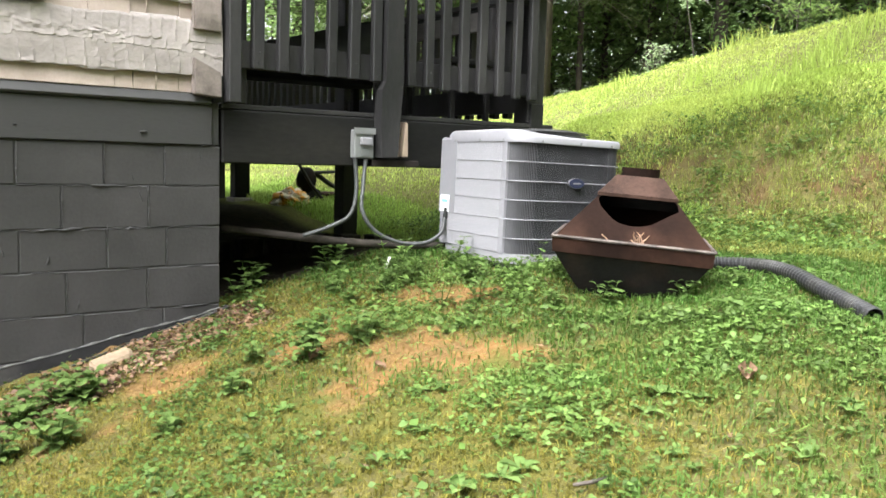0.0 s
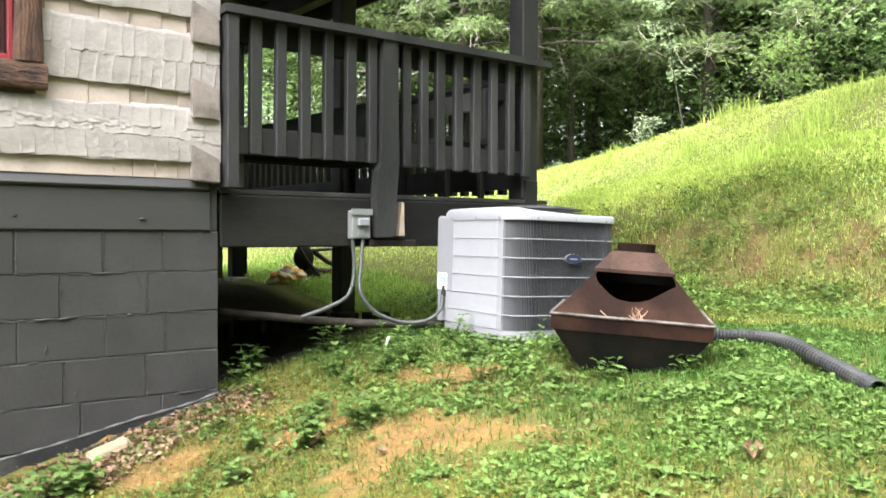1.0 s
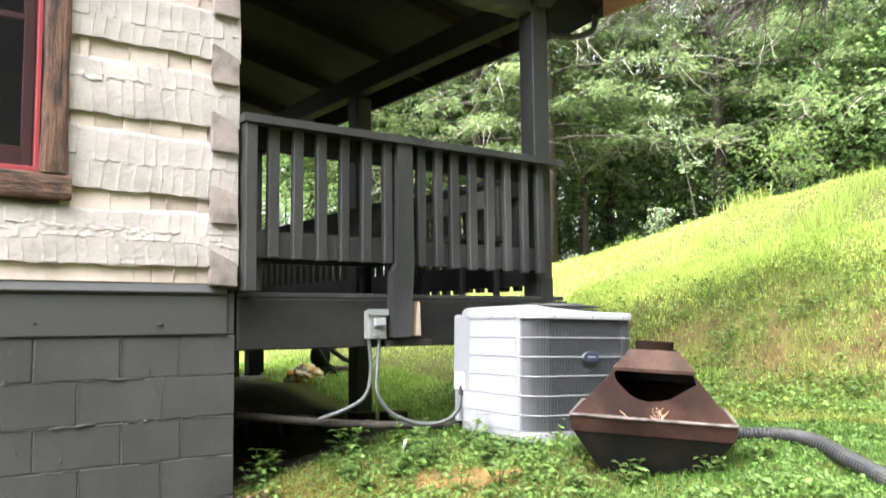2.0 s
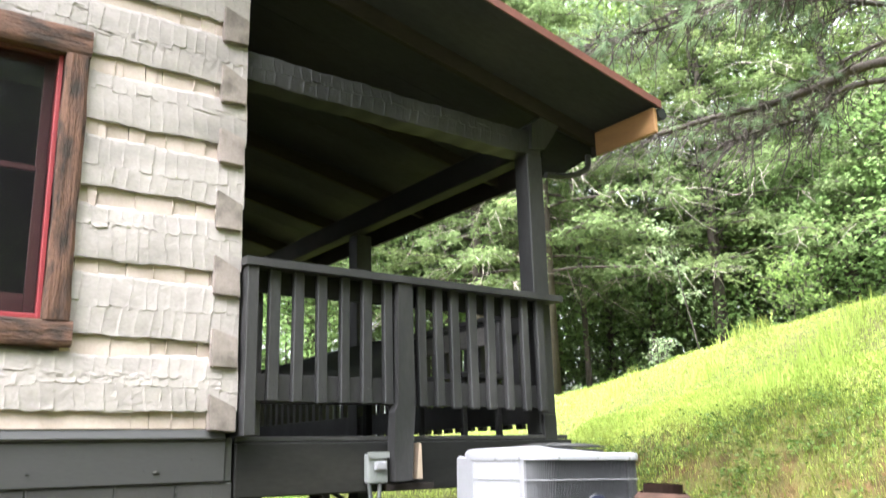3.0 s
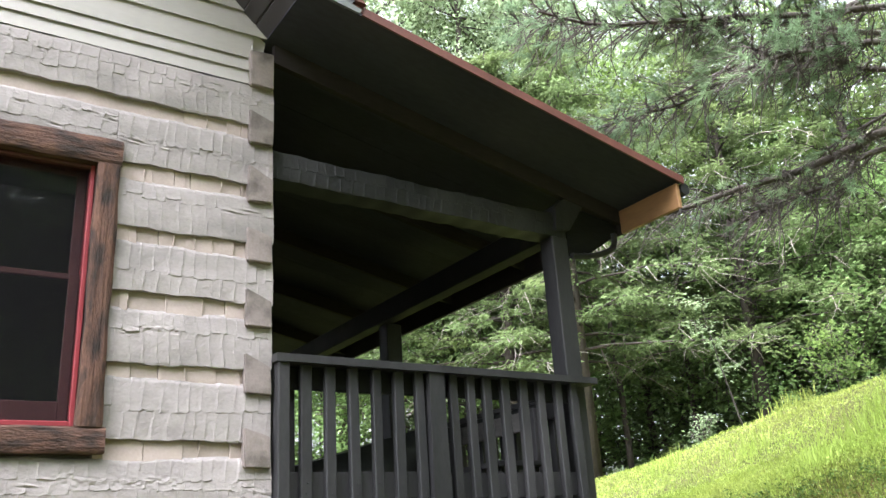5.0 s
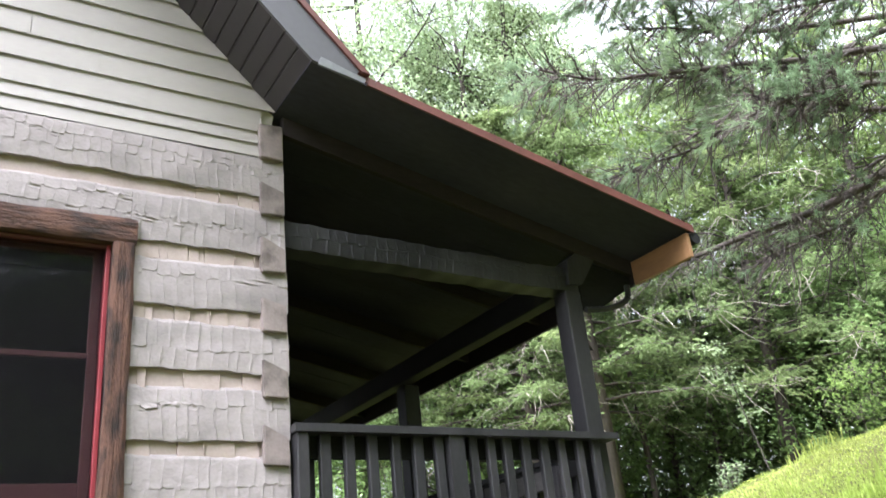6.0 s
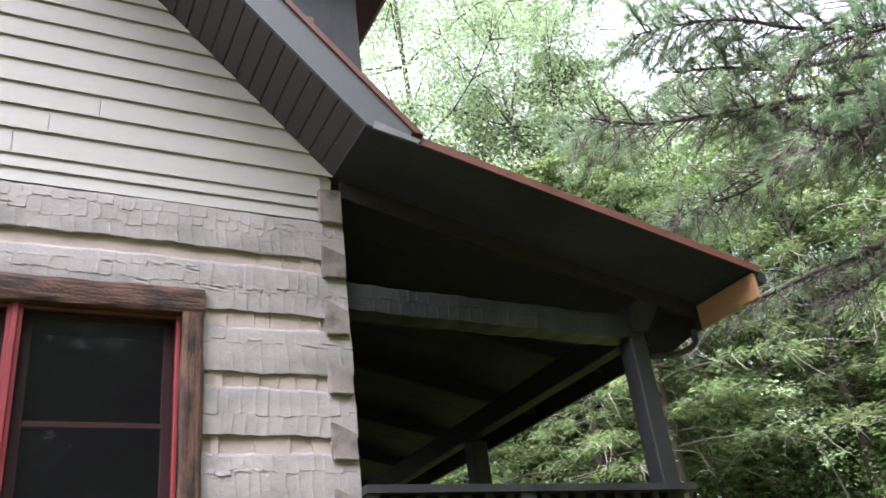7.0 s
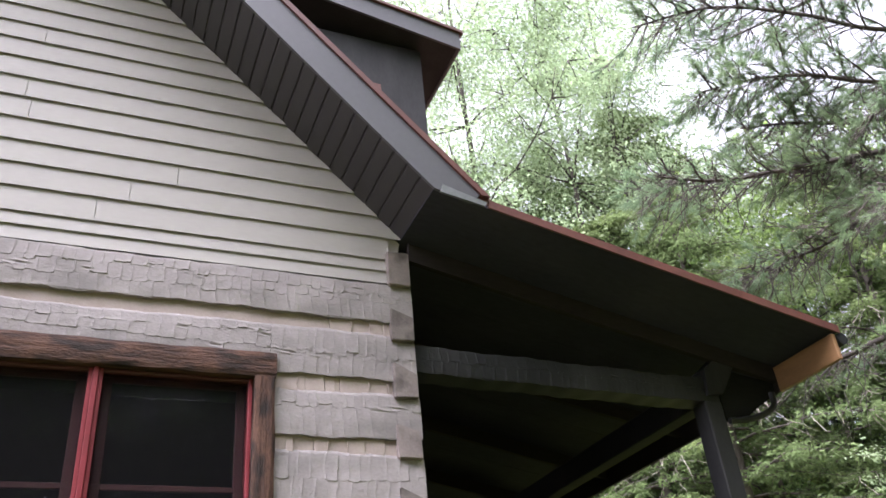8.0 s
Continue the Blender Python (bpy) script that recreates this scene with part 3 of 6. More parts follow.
def hewn_log(x0, x1, z0, z1, seed, y=-0.027, step=0.007):
    nxl, nzl = max(2, int((x1 - x0) / step)), 52
    xs = np.linspace(x0, x1, nxl + 1)
    vs = np.linspace(0, 1, nzl + 1)
    Xg, Vg = np.meshgrid(xs, vs, indexing="ij")
    r = np.random.default_rng(seed + 50)
    wob0 = 0.006 * np.sin(4 * xs + seed) + 0.004 * np.sin(17 * xs + 2 * seed) + 0.002 * np.sin(53 * xs)
    wob1 = 0.005 * np.sin(5 * xs + 3 * seed) + 0.003 * np.sin(21 * xs)
    Zg = z0 + wob0[:, None] + (z1 + wob1[:, None] - z0 - wob0[:, None]) * Vg
    D = hewn_depth(Xg, Zg, z0, z1, seed)
    belly = 0.010 * (1 - (1.6 * Vg - 0.5) ** 2) - 0.012 * np.clip((Vg - 0.9) / 0.1, 0, 1) ** 2
    Yg = y - D - belly
    verts = [np.stack([Xg.ravel(), Yg.ravel(), Zg.ravel()], 1)]
    n0 = Xg.size
    # back edges, top and bottom, to give the log its depth
    verts.append(np.stack([xs, np.full_like(xs, 0.03), Zg[:, 0]], 1))
    verts.append(np.stack([xs, np.full_like(xs, 0.03), Zg[:, -1]], 1))
    idx = np.arange(n0).reshape(nxl + 1, nzl + 1)
    f = np.stack([idx[:-1, :-1].ravel(), idx[1:, :-1].ravel(), idx[1:, 1:].ravel(), idx[:-1, 1:].ravel()], 1)
    b0 = n0 + np.arange(nxl + 1)
    b1 = b0 + nxl + 1
    g = np.stack([b0[:-1], b0[1:], idx[1:, 0], idx[:-1, 0]], 1)
    h = np.stack([idx[:-1, -1], idx[1:, -1], b1[1:], b1[:-1]], 1)
    faces = np.concatenate([f, g, h]).tolist()
    faces.append([int(i) for i in idx[0, :]] + [int(b1[0]), int(b0[0])])
    faces.append([int(i) for i in idx[-1, ::-1]] + [int(b0[-1]), int(b1[-1])])
    return raw_mesh("log", np.concatenate(verts) - np.array([0, 0.1, 0]), faces, HEWN)


def wall_piece(name, me, label=""):
    ob = new(name, me)
    ob.parent = wall_south
    return tagged(ob, label)


for k, (z0, z1) in enumerate(LOGS):
    right = 0.045 + random.uniform(-0.006, 0.008)
    if z1 < WIN_B - 0.1 or z0 > WIN_T + 0.1:
        spans = [(-2.9, right, 0.007), (WALL_L, -2.902, 0.06)]
    elif z1 > WIN_T + 0.12 and z0 < WIN_T + 0.12:
        spans = [(WIN_R + 0.10, right, 0.007), (WALL_L, WIN_L - 0.1, 0.06)]
        wall_piece("log", hewn_log(WIN_L - 0.098, WIN_R + 0.098, WIN_T + 0.14, z1, k + 31))
    else:
        spans = [(WIN_R + 0.10, right, 0.007), (WALL_L, WIN_L - 0.1, 0.06)]
    for a, b, s in spans:
        wall_piece("log", hewn_log(a, b, z0, z1, 3 * k + 1, step=s), "hewn log painted pale grey, chopped facets")

# chinking between the logs, cut by the window
bm = bmesh.new()
for z0, z1 in [(1.645, 1.75)] + [(a[1] - 0.02, b[0] + 0.02) for a, b in zip(LOGS, LOGS[1:])]:
    for a, b in ([(WALL_L, -0.11)] if z1 < WIN_B - 0.1 or z0 > WIN_T + 0.1 else [(WALL_L, WIN_L - 0.1), (WIN_R + 0.1, -0.11)]):
        x = a
        while x < b - 0.01:
            w = min(random.uniform(0.03, 0.2) if x > -3 else 3.0, b - x)
            p = random.uniform(-0.005, 0.005)
            before = len(bm.verts)
            box(x, x + w - 0.001, -0.014 + p, 0.03, z0, z1, 0.002, bm)
            bm.verts.ensure_lookup_table()
            tilt, slump = random.uniform(-0.007, 0.007), random.uniform(-0.004, 0.010)
            for v in bm.verts[before:]:
                if v.co.y < 0.01:
                    v.co.y += tilt * ((v.co.x - x) / w - 0.5) + slump * ((v.co.z - z0) / (z1 - z0) - 0.5)
                    v.co.x += 0.2 * tilt * (v.co.z - z0) / (z1 - z0) * 4
            if x > -3 and random.random() < 0.5:
                e = x + w - 0.002
                tube([(e + random.uniform(-0.008, 0.008), -0.016, z0 + 0.015), (e + random.uniform(-0.004, 0.004), -0.024, (z0 + z1) / 2), (e, -0.018, z1 - 0.02)], [0.002, 0.0042, 0.002], 5, bm)
            x += w
part("chinking", bm, CHINK, wall_south, "tan chinking strips between logs")
part("wall_core", box(WALL_L, WIN_L - 0.02, 0.032, 0.19, 1.645, 4.3, 0), HEWN, wall_south)
part("wall_core", box(WIN_R + 0.02, 0.0, 0.032, 0.19, 1.645, 4.3, 0), HEWN, wall_south)
part("wall_core", box(WIN_L - 0.018, WIN_R + 0.018, 0.032, 0.19, 1.645, WIN_B - 0.03, 0), HEWN, wall_south)
part("wall_core", box(WIN_L - 0.018, WIN_R + 0.018, 0.032, 0.19, WIN_T + 0.03, 4.3, 0), HEWN, wall_south)

# dovetailed ends of the side wall's logs at the corner
ENDS = [1.634, 1.966, 2.353, 2.731, 3.112, 3.489, 3.868, 4.264]
for k, z in enumerate(ENDS):
    top_l, top_r = (z + 0.245, z + 0.25) if k == 7 else (z + random.uniform(0.20, 0.235), z + random.uniform(0.15, 0.175))
    if k == 0:
        top_l, top_r = z + 0.19, z + 0.12
    bm = prism([(-0.112, z + random.uniform(-0.006, 0.006)), (0.036, z + random.uniform(-0.008, 0.002)), (0.034 + random.uniform(-0.006, 0.006), top_r), (-0.116, top_l)], -0.062, 0.2)
    bmesh.ops.bevel(bm, geom=bm.edges[:], offset=0.006, segments=2, affect="EDGES")
    part("log_end", bm, ENDGRAIN, wall_south, "weathered grey sawn log end")

# ---- side wall under the porch roof
wall_east = thing("wall_east", (0, 4.0, 0), "log side wall, the porch roof's shade put into its dark colour", "wall", kind="structure")
part("foundation", box(CORNER - 0.15, CORNER - 0.004, 0.194, 8.0, -0.5, 1.60, 0), BLOCKPAINT, wall_east)
# logs and chinking coloured near-black: the porch roof's shade is in the colour
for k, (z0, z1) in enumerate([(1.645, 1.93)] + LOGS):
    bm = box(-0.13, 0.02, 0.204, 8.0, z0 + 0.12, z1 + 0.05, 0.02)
    part("log", bm, BEAMPAINT_SHADE, wall_east)
part("chinking", box(-0.12, -0.01, 0.204, 8.0, 1.605, 4.5, 0), BEAMPAINT_SHADE, wall_east)
wall_back = solo("wall_north", box(WALL_L, 0.0, 7.9, 8.0, -1.5, 4.5, 0), HEWN, "plain back wall of the house", "wall", "structure")
wall_west = solo("wall_west", box(WALL_L, WALL_L + 0.1, 0.2, 7.9, -1.5, 4.5, 0), HEWN, "plain west wall of the house", "wall", "structure")
# unseen room behind the glass; its darkness comes from the surface colour
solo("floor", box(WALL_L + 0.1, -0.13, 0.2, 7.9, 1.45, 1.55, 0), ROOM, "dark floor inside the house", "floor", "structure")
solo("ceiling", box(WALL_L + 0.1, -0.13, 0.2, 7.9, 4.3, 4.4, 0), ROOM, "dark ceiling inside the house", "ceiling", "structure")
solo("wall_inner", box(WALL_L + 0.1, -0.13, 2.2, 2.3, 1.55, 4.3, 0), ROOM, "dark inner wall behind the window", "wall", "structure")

# ---- window
window_1 = thing("window_1", (-1.78, 0, 2.04), "paired red sash window with dark rough wood trim", "window", kind="structure")


def slab(x0, x1, z0, z1, horizontal, seed):
    """A rough slab of trim with a waney face."""
    r = np.random.default_rng(seed)
    n, k = (160, 14) if horizontal else (14, 130)
    xs, zs = np.linspace(x0, x1, n), np.linspace(z0, z1, k)
    Xg, Zg = np.meshgrid(xs, zs, indexing="ij")
    a, b = (Xg, Zg) if horizontal else (Zg, Xg)
    across = (b - b.min()) / (b.max() - b.min())
    Yg = -0.062 - 0.010 * (1 - (2 * across - 1) ** 4) + 0.002 * np.sin(9 * a + seed) * np.sin(30 * b) + 0.004 * (value_noise(a * 0.06, b, 0.009, seed) - 0.5) + r.uniform(-0.0004, 0.0004, Xg.shape)
    wob = 0.003 * np.sin(7 * a + seed) + 0.002 * np.sin(19 * a + 2 * seed)
    if horizontal:
        Zg = Zg + wob * (2 * across - 1)
    else:
        Xg = Xg + wob * (2 * across - 1)
    bm = bmesh.new()
    v = [[bm.verts.new((Xg[i, j], Yg[i, j], Zg[i, j])) for j in range(k)] for i in range(n)]
    for i in range(n - 1):
        for j in range(k - 1):
            bm.faces.new((v[i][j], v[i + 1][j], v[i + 1][j + 1], v[i][j + 1]))
    edge = [e for e in bm.edges if e.is_boundary]
    ex = bmesh.ops.extrude_edge_only(bm, edges=edge)
    for w in [g for g in ex["geom"] if isinstance(g, bmesh.types.BMVert)]:
        w.co.y = 0.02
    return bm


part("head_trim", slab(-2.73, -0.83, 3.555, 3.70, True, 3), TRIMWOOD_H, window_1, "rough dark-stained slab over the window")
part("side_trim", slab(-0.952, -0.836, 2.16, 3.553, False, 5), TRIMWOOD, window_1, "rough dark-stained upright slab")
part("side_trim", slab(-2.72, -2.608, 2.16, 3.553, False, 8), TRIMWOOD, window_1, "rough dark-stained upright slab")
part("sill", slab(-2.74, -0.815, 2.035, 2.158, True, 9), TRIMWOOD_H, window_1, "rough dark-stained sill slab")
for x0, x1, seed in ((-1.765, -0.955, 1), (-2.605, -1.795, 2)):
    fr = part("window_frame", box(x0, x0 + 0.022, -0.02, 0.08, 2.165, 3.55, 0.003), REDPAINT, window_1, "red painted frame")
    part("jamb", box(x1 - 0.022, x1, -0.02, 0.08, 2.165, 3.55, 0.003), REDPAINT, fr)
    part("frame_rail", box(x0 + 0.022, x1 - 0.022, -0.016, 0.08, 2.165, 2.19, 0.003), REDPAINT, fr)
    part("frame_head", box(x0 + 0.022, x1 - 0.022, -0.016, 0.08, 3.532, 3.55, 0.003), DARKSASH, fr)
    for z0, z1, y in ((2.19, 2.945, 0.028), (2.92, 3.532, 0.052)):
        sash = part("sash", box(x0 + 0.024, x0 + 0.075, y, y + 0.024, z0, z1, 0.003), DARKSASH, window_1, "dark red sash")
        part("stile", box(x1 - 0.075, x1 - 0.024, y, y + 0.024, z0, z1, 0.003), DARKSASH, sash)
        part("bottom_rail", box(x0 + 0.075, x1 - 0.075, y, y + 0.024, z0, z0 + (0.10 if z0 < 2.5 else 0.026), 0.003), DARKSASH, sash)
        part("top_rail", box(x0 + 0.075, x1 - 0.075, y, y + 0.024, z1 - 0.03, z1, 0.003), DARKSASH, sash)
        pane = part("pane", box(x0 + 0.07, x1 - 0.07, y + 0.010, y + 0.014, z0 + 0.02, z1 - 0.02, 0), GLASS, sash, "dark reflecting glass")
        pane.visible_shadow = False
    part("insect_screen", box(x0 + 0.022, x1 - 0.022, 0.012, 0.0125, 2.19, 3.532, 0), SCREEN, window_1, "assumed fine dark insect screen, dims the glass")
part("mullion", box(-1.795, -1.765, -0.035, 0.09, 2.165, 3.552, 0.004), REDPAINT, window_1, "red painted mullion")

# ---- gable siding
gable = thing("gable_siding", (-1.5, 0, 4.3), "beige lap siding in the gable above the logs", "siding", kind="structure")
PITCH, KINK_X, KINK_Z = 1.03, 0.009, 4.636
lines = [4.281, 4.376, 4.465, 4.637, 4.803, 4.966, 5.135, 5.300, 5.458, 5.618, 5.770, 5.912, 6.062, 6.205] + [6.352 + 0.15 * k for k in range(14)]


def gable_x(z):
    return -0.10 if z < 4.53 else KINK_X - (z - KINK_Z) / PITCH


for k, (z0, z1) in enumerate(zip(lines, lines[1:])):
    xr0, xr1 = gable_x(z0), gable_x(z1)
    if z0 < 4.6:
        xr0 = xr1 = -0.10 if z1 < 4.6 else -0.088
    xl = -6.4 + max(0, (z0 - 4.6)) * 0.95
    if xl > xr0 - 0.2:
        break
    cuts = {2: [-1.906], 3: [-1.731], 4: [-1.465], 7: [-2.403], 9: [-1.2]}.get(k, [-3.1 + 0.37 * (k % 4)])
    edges = [xl] + [c for c in cuts if xl < c < xr1 - 0.3] + [None]
    for a, b in zip(edges, edges[1:]):
        r0, r1 = (xr0, xr1) if b is None else (b - 0.004, b - 0.004)
        bm = bmesh.new()
        v = [bm.verts.new(p) for p in ((a, -0.026, z0), (r0, -0.026, z0), (r1, -0.010, z1 + 0.016), (a, -0.010, z1 + 0.016), (a, 0.0, z0 + 0.012), (r0, 0.0, z0 + 0.012), (r1, 0.0, z1 + 0.016), (a, 0.0, z1 + 0.016))]
        for f in ((0, 1, 2, 3), (4, 7, 6, 5), (0, 4, 5, 1), (1, 5, 6, 2), (2, 6, 7, 3), (3, 7, 4, 0)):
            bm.faces.new([v[i] for i in f])
        part("siding_board", bm, SIDING, gable)
part("corner_strip", box(-0.100, -0.092, -0.034, 0.0, 4.28, 4.56, 0.001), SIDING, gable)
bm = prism([(-6.4, 4.29), (-0.06, 4.29), (0.0, 4.62), (-3.2, 7.95), (-6.4, 4.62)], 0.004, 0.15)
part("sheathing", bm, SIDING, gable)

# ---------------------------------------------------------------- roofs
RAKE_Y = -0.63
main_roof = thing("main_roof", (-1.5, 0, 5.5), "steep main roof with dark vented soffit and red edge", "roof", kind="structure")


def along(x, drop):
    """Height of the main roof's underside at x, moved by drop."""
    return KINK_Z - PITCH * (x - KINK_X) + drop


TOPX = -3.2
bm = prism([(KINK_X + 0.33, along(KINK_X + 0.33, 0.33)), (TOPX, along(TOPX, 0.33)), (TOPX, along(TOPX, 0.40)), (KINK_X + 0.40, along(KINK_X + 0.40, 0.40))], RAKE_Y + 0.012, 8.2)
part("roofing", bm, ROOFING, main_roof, "red-brown roofing")
bm = prism([(TOPX, along(TOPX, 0.33)), (-6.9, along(TOPX, 0.33) - 3.9), (-6.9, along(TOPX, 0.40) - 3.9), (TOPX, along(TOPX, 0.40))], RAKE_Y + 0.012, 8.2)
part("roofing", bm, ROOFING, main_roof, "red-brown roofing")
# soffit panels, each with a groove
xs = [KINK_X - 0.002]
while xs[-1] > TOPX:
    xs.append(xs[-1] - 0.082)
for x1, x0 in zip(xs, xs[1:]):
    bm = prism([(x1 - 0.004, along(x1 - 0.004, 0)), (x0 + 0.004, along(x0 + 0.004, 0)), (x0 + 0.004, along(x0 + 0.004, 0.018)), (x1 - 0.004, along(x1 - 0.004, 0.018))], RAKE_Y + 0.004, -0.002)
    bmesh.ops.bevel(bm, geom=bm.edges[:], offset=0.003, segments=1, affect="EDGES")
    part("soffit_panel", bm, SOFFIT, main_roof)
part("soffit_back", prism([(KINK_X, along(KINK_X, 0.013)), (TOPX, along(TOPX, 0.013)), (TOPX, along(TOPX, 0.05)), (KINK_X, along(KINK_X, 0.05))], RAKE_Y + 0.006, -0.001), SOFFIT, main_roof)
part("fascia", prism([(KINK_X - 0.01, along(KINK_X - 0.01, -0.012)), (TOPX, along(TOPX, -0.012)), (TOPX, along(TOPX, 0.31)), (KINK_X + 0.30, along(KINK_X + 0.30, 0.31)), (KINK_X + 0.24, along(KINK_X + 0.24, 0.18))], RAKE_Y - 0.018, RAKE_Y + 0.004), FASCIA, main_roof, "dark metal fascia")
part("drip_edge", prism([(KINK_X + 0.31, along(KINK_X + 0.31, 0.313)), (TOPX, along(TOPX, 0.313)), (TOPX, along(TOPX, 0.37)), (KINK_X + 0.37, along(KINK_X + 0.37, 0.37))], RAKE_Y - 0.032, RAKE_Y + 0.010), REDTRIM, main_roof, "red-brown metal roof edge")
part("flashing", prism([(0.03, 4.60), (0.33, 4.545), (0.345, 4.575), (0.05, 4.66)], RAKE_Y - 0.034, RAKE_Y - 0.019), FLASH, main_roof, "bent light metal flashing")

porch_roof = thing("porch_roof", (1.6, 0, 4.2), "low porch roof with dark underside and red edge", "roof", kind="structure")
PX0, PZ0, PX1 = 0.42, 4.575, 3.04
PS = (3.998 - PZ0) / (PX1 - PX0)


def porch_z(x, drop=0.0):
    return PZ0 + PS * (x - PX0) + drop


FAR_Y = 7.6
part("roofing", prism([(-0.02, porch_z(-0.02, -0.005)), (PX1, porch_z(PX1, -0.005)), (PX1, porch_z(PX1, 0.03)), (-0.02, porch_z(-0.02, 0.03))], RAKE_Y, FAR_Y), ROOFING, porch_roof, "red-brown roofing")
for y0, y1 in ((RAKE_Y + 0.004, 0.58), (0.585, 1.80), (1.805, 3.02), (3.025, 4.24), (4.245, 5.46), (5.465, FAR_Y)):
    part("ceiling_sheet", prism([(0.0, porch_z(0.0, -0.03)), (PX1 - 0.005, porch_z(PX1 - 0.005, -0.03)), (PX1 - 0.005, porch_z(PX1 - 0.005, -0.008)), (0.0, porch_z(0.0, -0.008))], y0, y1), PORCHWOOD, porch_roof, "dark plywood porch ceiling")
part("drip_edge", prism([(PX0 - 0.06, porch_z(PX0 - 0.06, -0.035)), (PX1 + 0.01, porch_z(PX1 + 0.01, -0.035)), (PX1 + 0.01, porch_z(PX1 + 0.01, 0.025)), (PX0 - 0.04, porch_z(PX0 - 0.04, 0.025))], RAKE_Y - 0.016, RAKE_Y - 0.002), REDTRIM, porch_roof, "red-brown metal roof edge")
for y in (-0.02, 1.2, 2.4, 3.6, 4.8, 6.0):
    part("rafter", prism([(0.055, porch_z(0.055, -0.034)), (2.98, porch_z(2.98, -0.034)), (2.98, porch_z(2.98, -0.16)), (0.055, porch_z(0.055, -0.17))], y, y + 0.045), RAFTER, porch_roof, "dark stained rafter")
part("fascia", box(2.985, 3.02, RAKE_Y + 0.01, -0.015, 3.770, 3.965, 0.004), NEWWOOD, porch_roof, "unpainted new wood fascia")
part("fascia", box(2.985, 3.02, -0.011, FAR_Y, 3.775, 3.965, 0.004), RAFTER, porch_roof)
part("plate_beam", box(2.30, 2.44, 0.21, FAR_Y - 0.1, 3.665, 3.87, 0.008), BEAMPAINT_SHADE, porch_roof, "dark painted plate beam")
part("blocking", prism([(2.44, 3.52), (2.66, 3.575), (2.98, 3.775), (2.98, 3.86), (2.44, 3.94)], 0.03, 0.065), BEAMPAINT_SHADE, porch_roof, "dark end board")
part("gutter", tube([(3.07, RAKE_Y - 0.0, 3.93), (3.07, FAR_Y, 3.93)], 0.05, 8), BLACK, porch_roof, "black eave gutter")
part("downspout", tube(curve_points([(2.44, 0.0, 3.515), (2.62, -0.01, 3.535), (2.78, -0.02, 3.585), (2.87, -0.025, 3.65), (2.885, -0.025, 3.75)], 6), 0.024, 8), BLACK, porch_roof, "short black pipe under the eave")

# hewn beam over the front of the porch, on the corner post
beam = thing("hewn_beam", (1.3, 0.1, 3.72), "dark painted hewn porch beam", "beam", kind="structure")
bxs, bvs = np.linspace(0.06, 2.42, 430), np.linspace(0, 1, 44)
BX, BV = np.meshgrid(bxs, bvs, indexing="ij")
foot = 3.700 - 0.018 * BX + 0.004 * np.sin(9 * BX) + 0.003 * np.sin(31 * BX)
BZ = foot + 0.185 * BV
BY = 0.028 - 1.3 * hewn_depth(BX - 2.6, BZ + 0.018 * BX, 3.70, 3.885, 77) - 0.008 * (1 - (2 * BV - 1) ** 4)
nbv = BX.size
bverts = np.concatenate([np.stack([BX.ravel(), BY.ravel(), BZ.ravel()], 1), np.stack([bxs, np.full_like(bxs, 0.19), foot[:, 0]], 1), np.stack([bxs, np.full_like(bxs, 0.19), foot[:, 0] + 0.185], 1)])
bi = np.arange(nbv).reshape(BX.shape)
lo_i, hi_i = nbv + np.arange(430), nbv + 430 + np.arange(430)
bfaces = np.concatenate([np.stack([bi[:-1, :-1].ravel(), bi[1:, :-1].ravel(), bi[1:, 1:].ravel(), bi[:-1, 1:].ravel()], 1)] + [np.stack([lo_i[:-1], lo_i[1:], bi[1:, 0], bi[:-1, 0]], 1), np.stack([bi[:-1, -1], bi[1:, -1], hi_i[1:], hi_i[:-1]], 1), np.stack([hi_i[:-1], hi_i[1:], lo_i[1:], lo_i[:-1]], 1)]).tolist()
bfaces += [[int(i) for i in bi[0, :]] + [int(hi_i[0]), int(lo_i[0])], [int(i) for i in bi[-1, ::-1]] + [int(lo_i[-1]), int(hi_i[-1])]]
timber = new("timber", raw_mesh("timber", bverts - np.array(origin(beam)), bfaces, DECKPAINT))
timber.parent = beam
part("post_stub", prism([(2.30, 3.70), (2.44, 3.72), (2.60, 3.94), (2.575, 4.05), (2.54, 4.065), (2.32, 3.90)], -0.012, 0.15), DECKPAINT, beam, "short dark block on the beam end")

# ---- dormer on the main roof
dormer = thing("dormer", (-0.3, 0.45, 5.6), "small dark shed dormer with grey fascia", "dormer")
part("dormer_wall", box(-2.6, 0.36, 0.14, 0.80, 4.9, 6.66, 0), DECKPAINT, dormer, "dark dormer wall")


def shed(x, d):
    return 6.82 - 0.175 * (x - 0.668) + d


part("soffit", prism([(-2.6, shed(-2.6, -0.17)), (0.66, shed(0.66, -0.17)), (0.66, shed(0.66, -0.14)), (-2.6, shed(-2.6, -0.14))], 0.012, 0.86), DECKPAINT, dormer)
part("fascia", prism([(-2.6, shed(-2.6, -0.18)), (0.668, shed(0.668, -0.18)), (0.668, shed(0.668, 0)), (-2.6, shed(-2.6, 0))], -0.01, 0.01), FASCIA, dormer, "grey metal fascia")
part("eave_fascia", box(0.64, 0.668, 0.012, 0.86, 6.64, 6.82, 0.003), FASCIA, dormer)
part("roofing", prism([(-2.6, shed(-2.6, 0.002)), (0.70, shed(0.70, 0.002)), (0.70, shed(0.70, 0.03)), (-2.6, shed(-2.6, 0.03))], -0.03, 0.88), ROOFING, dormer)
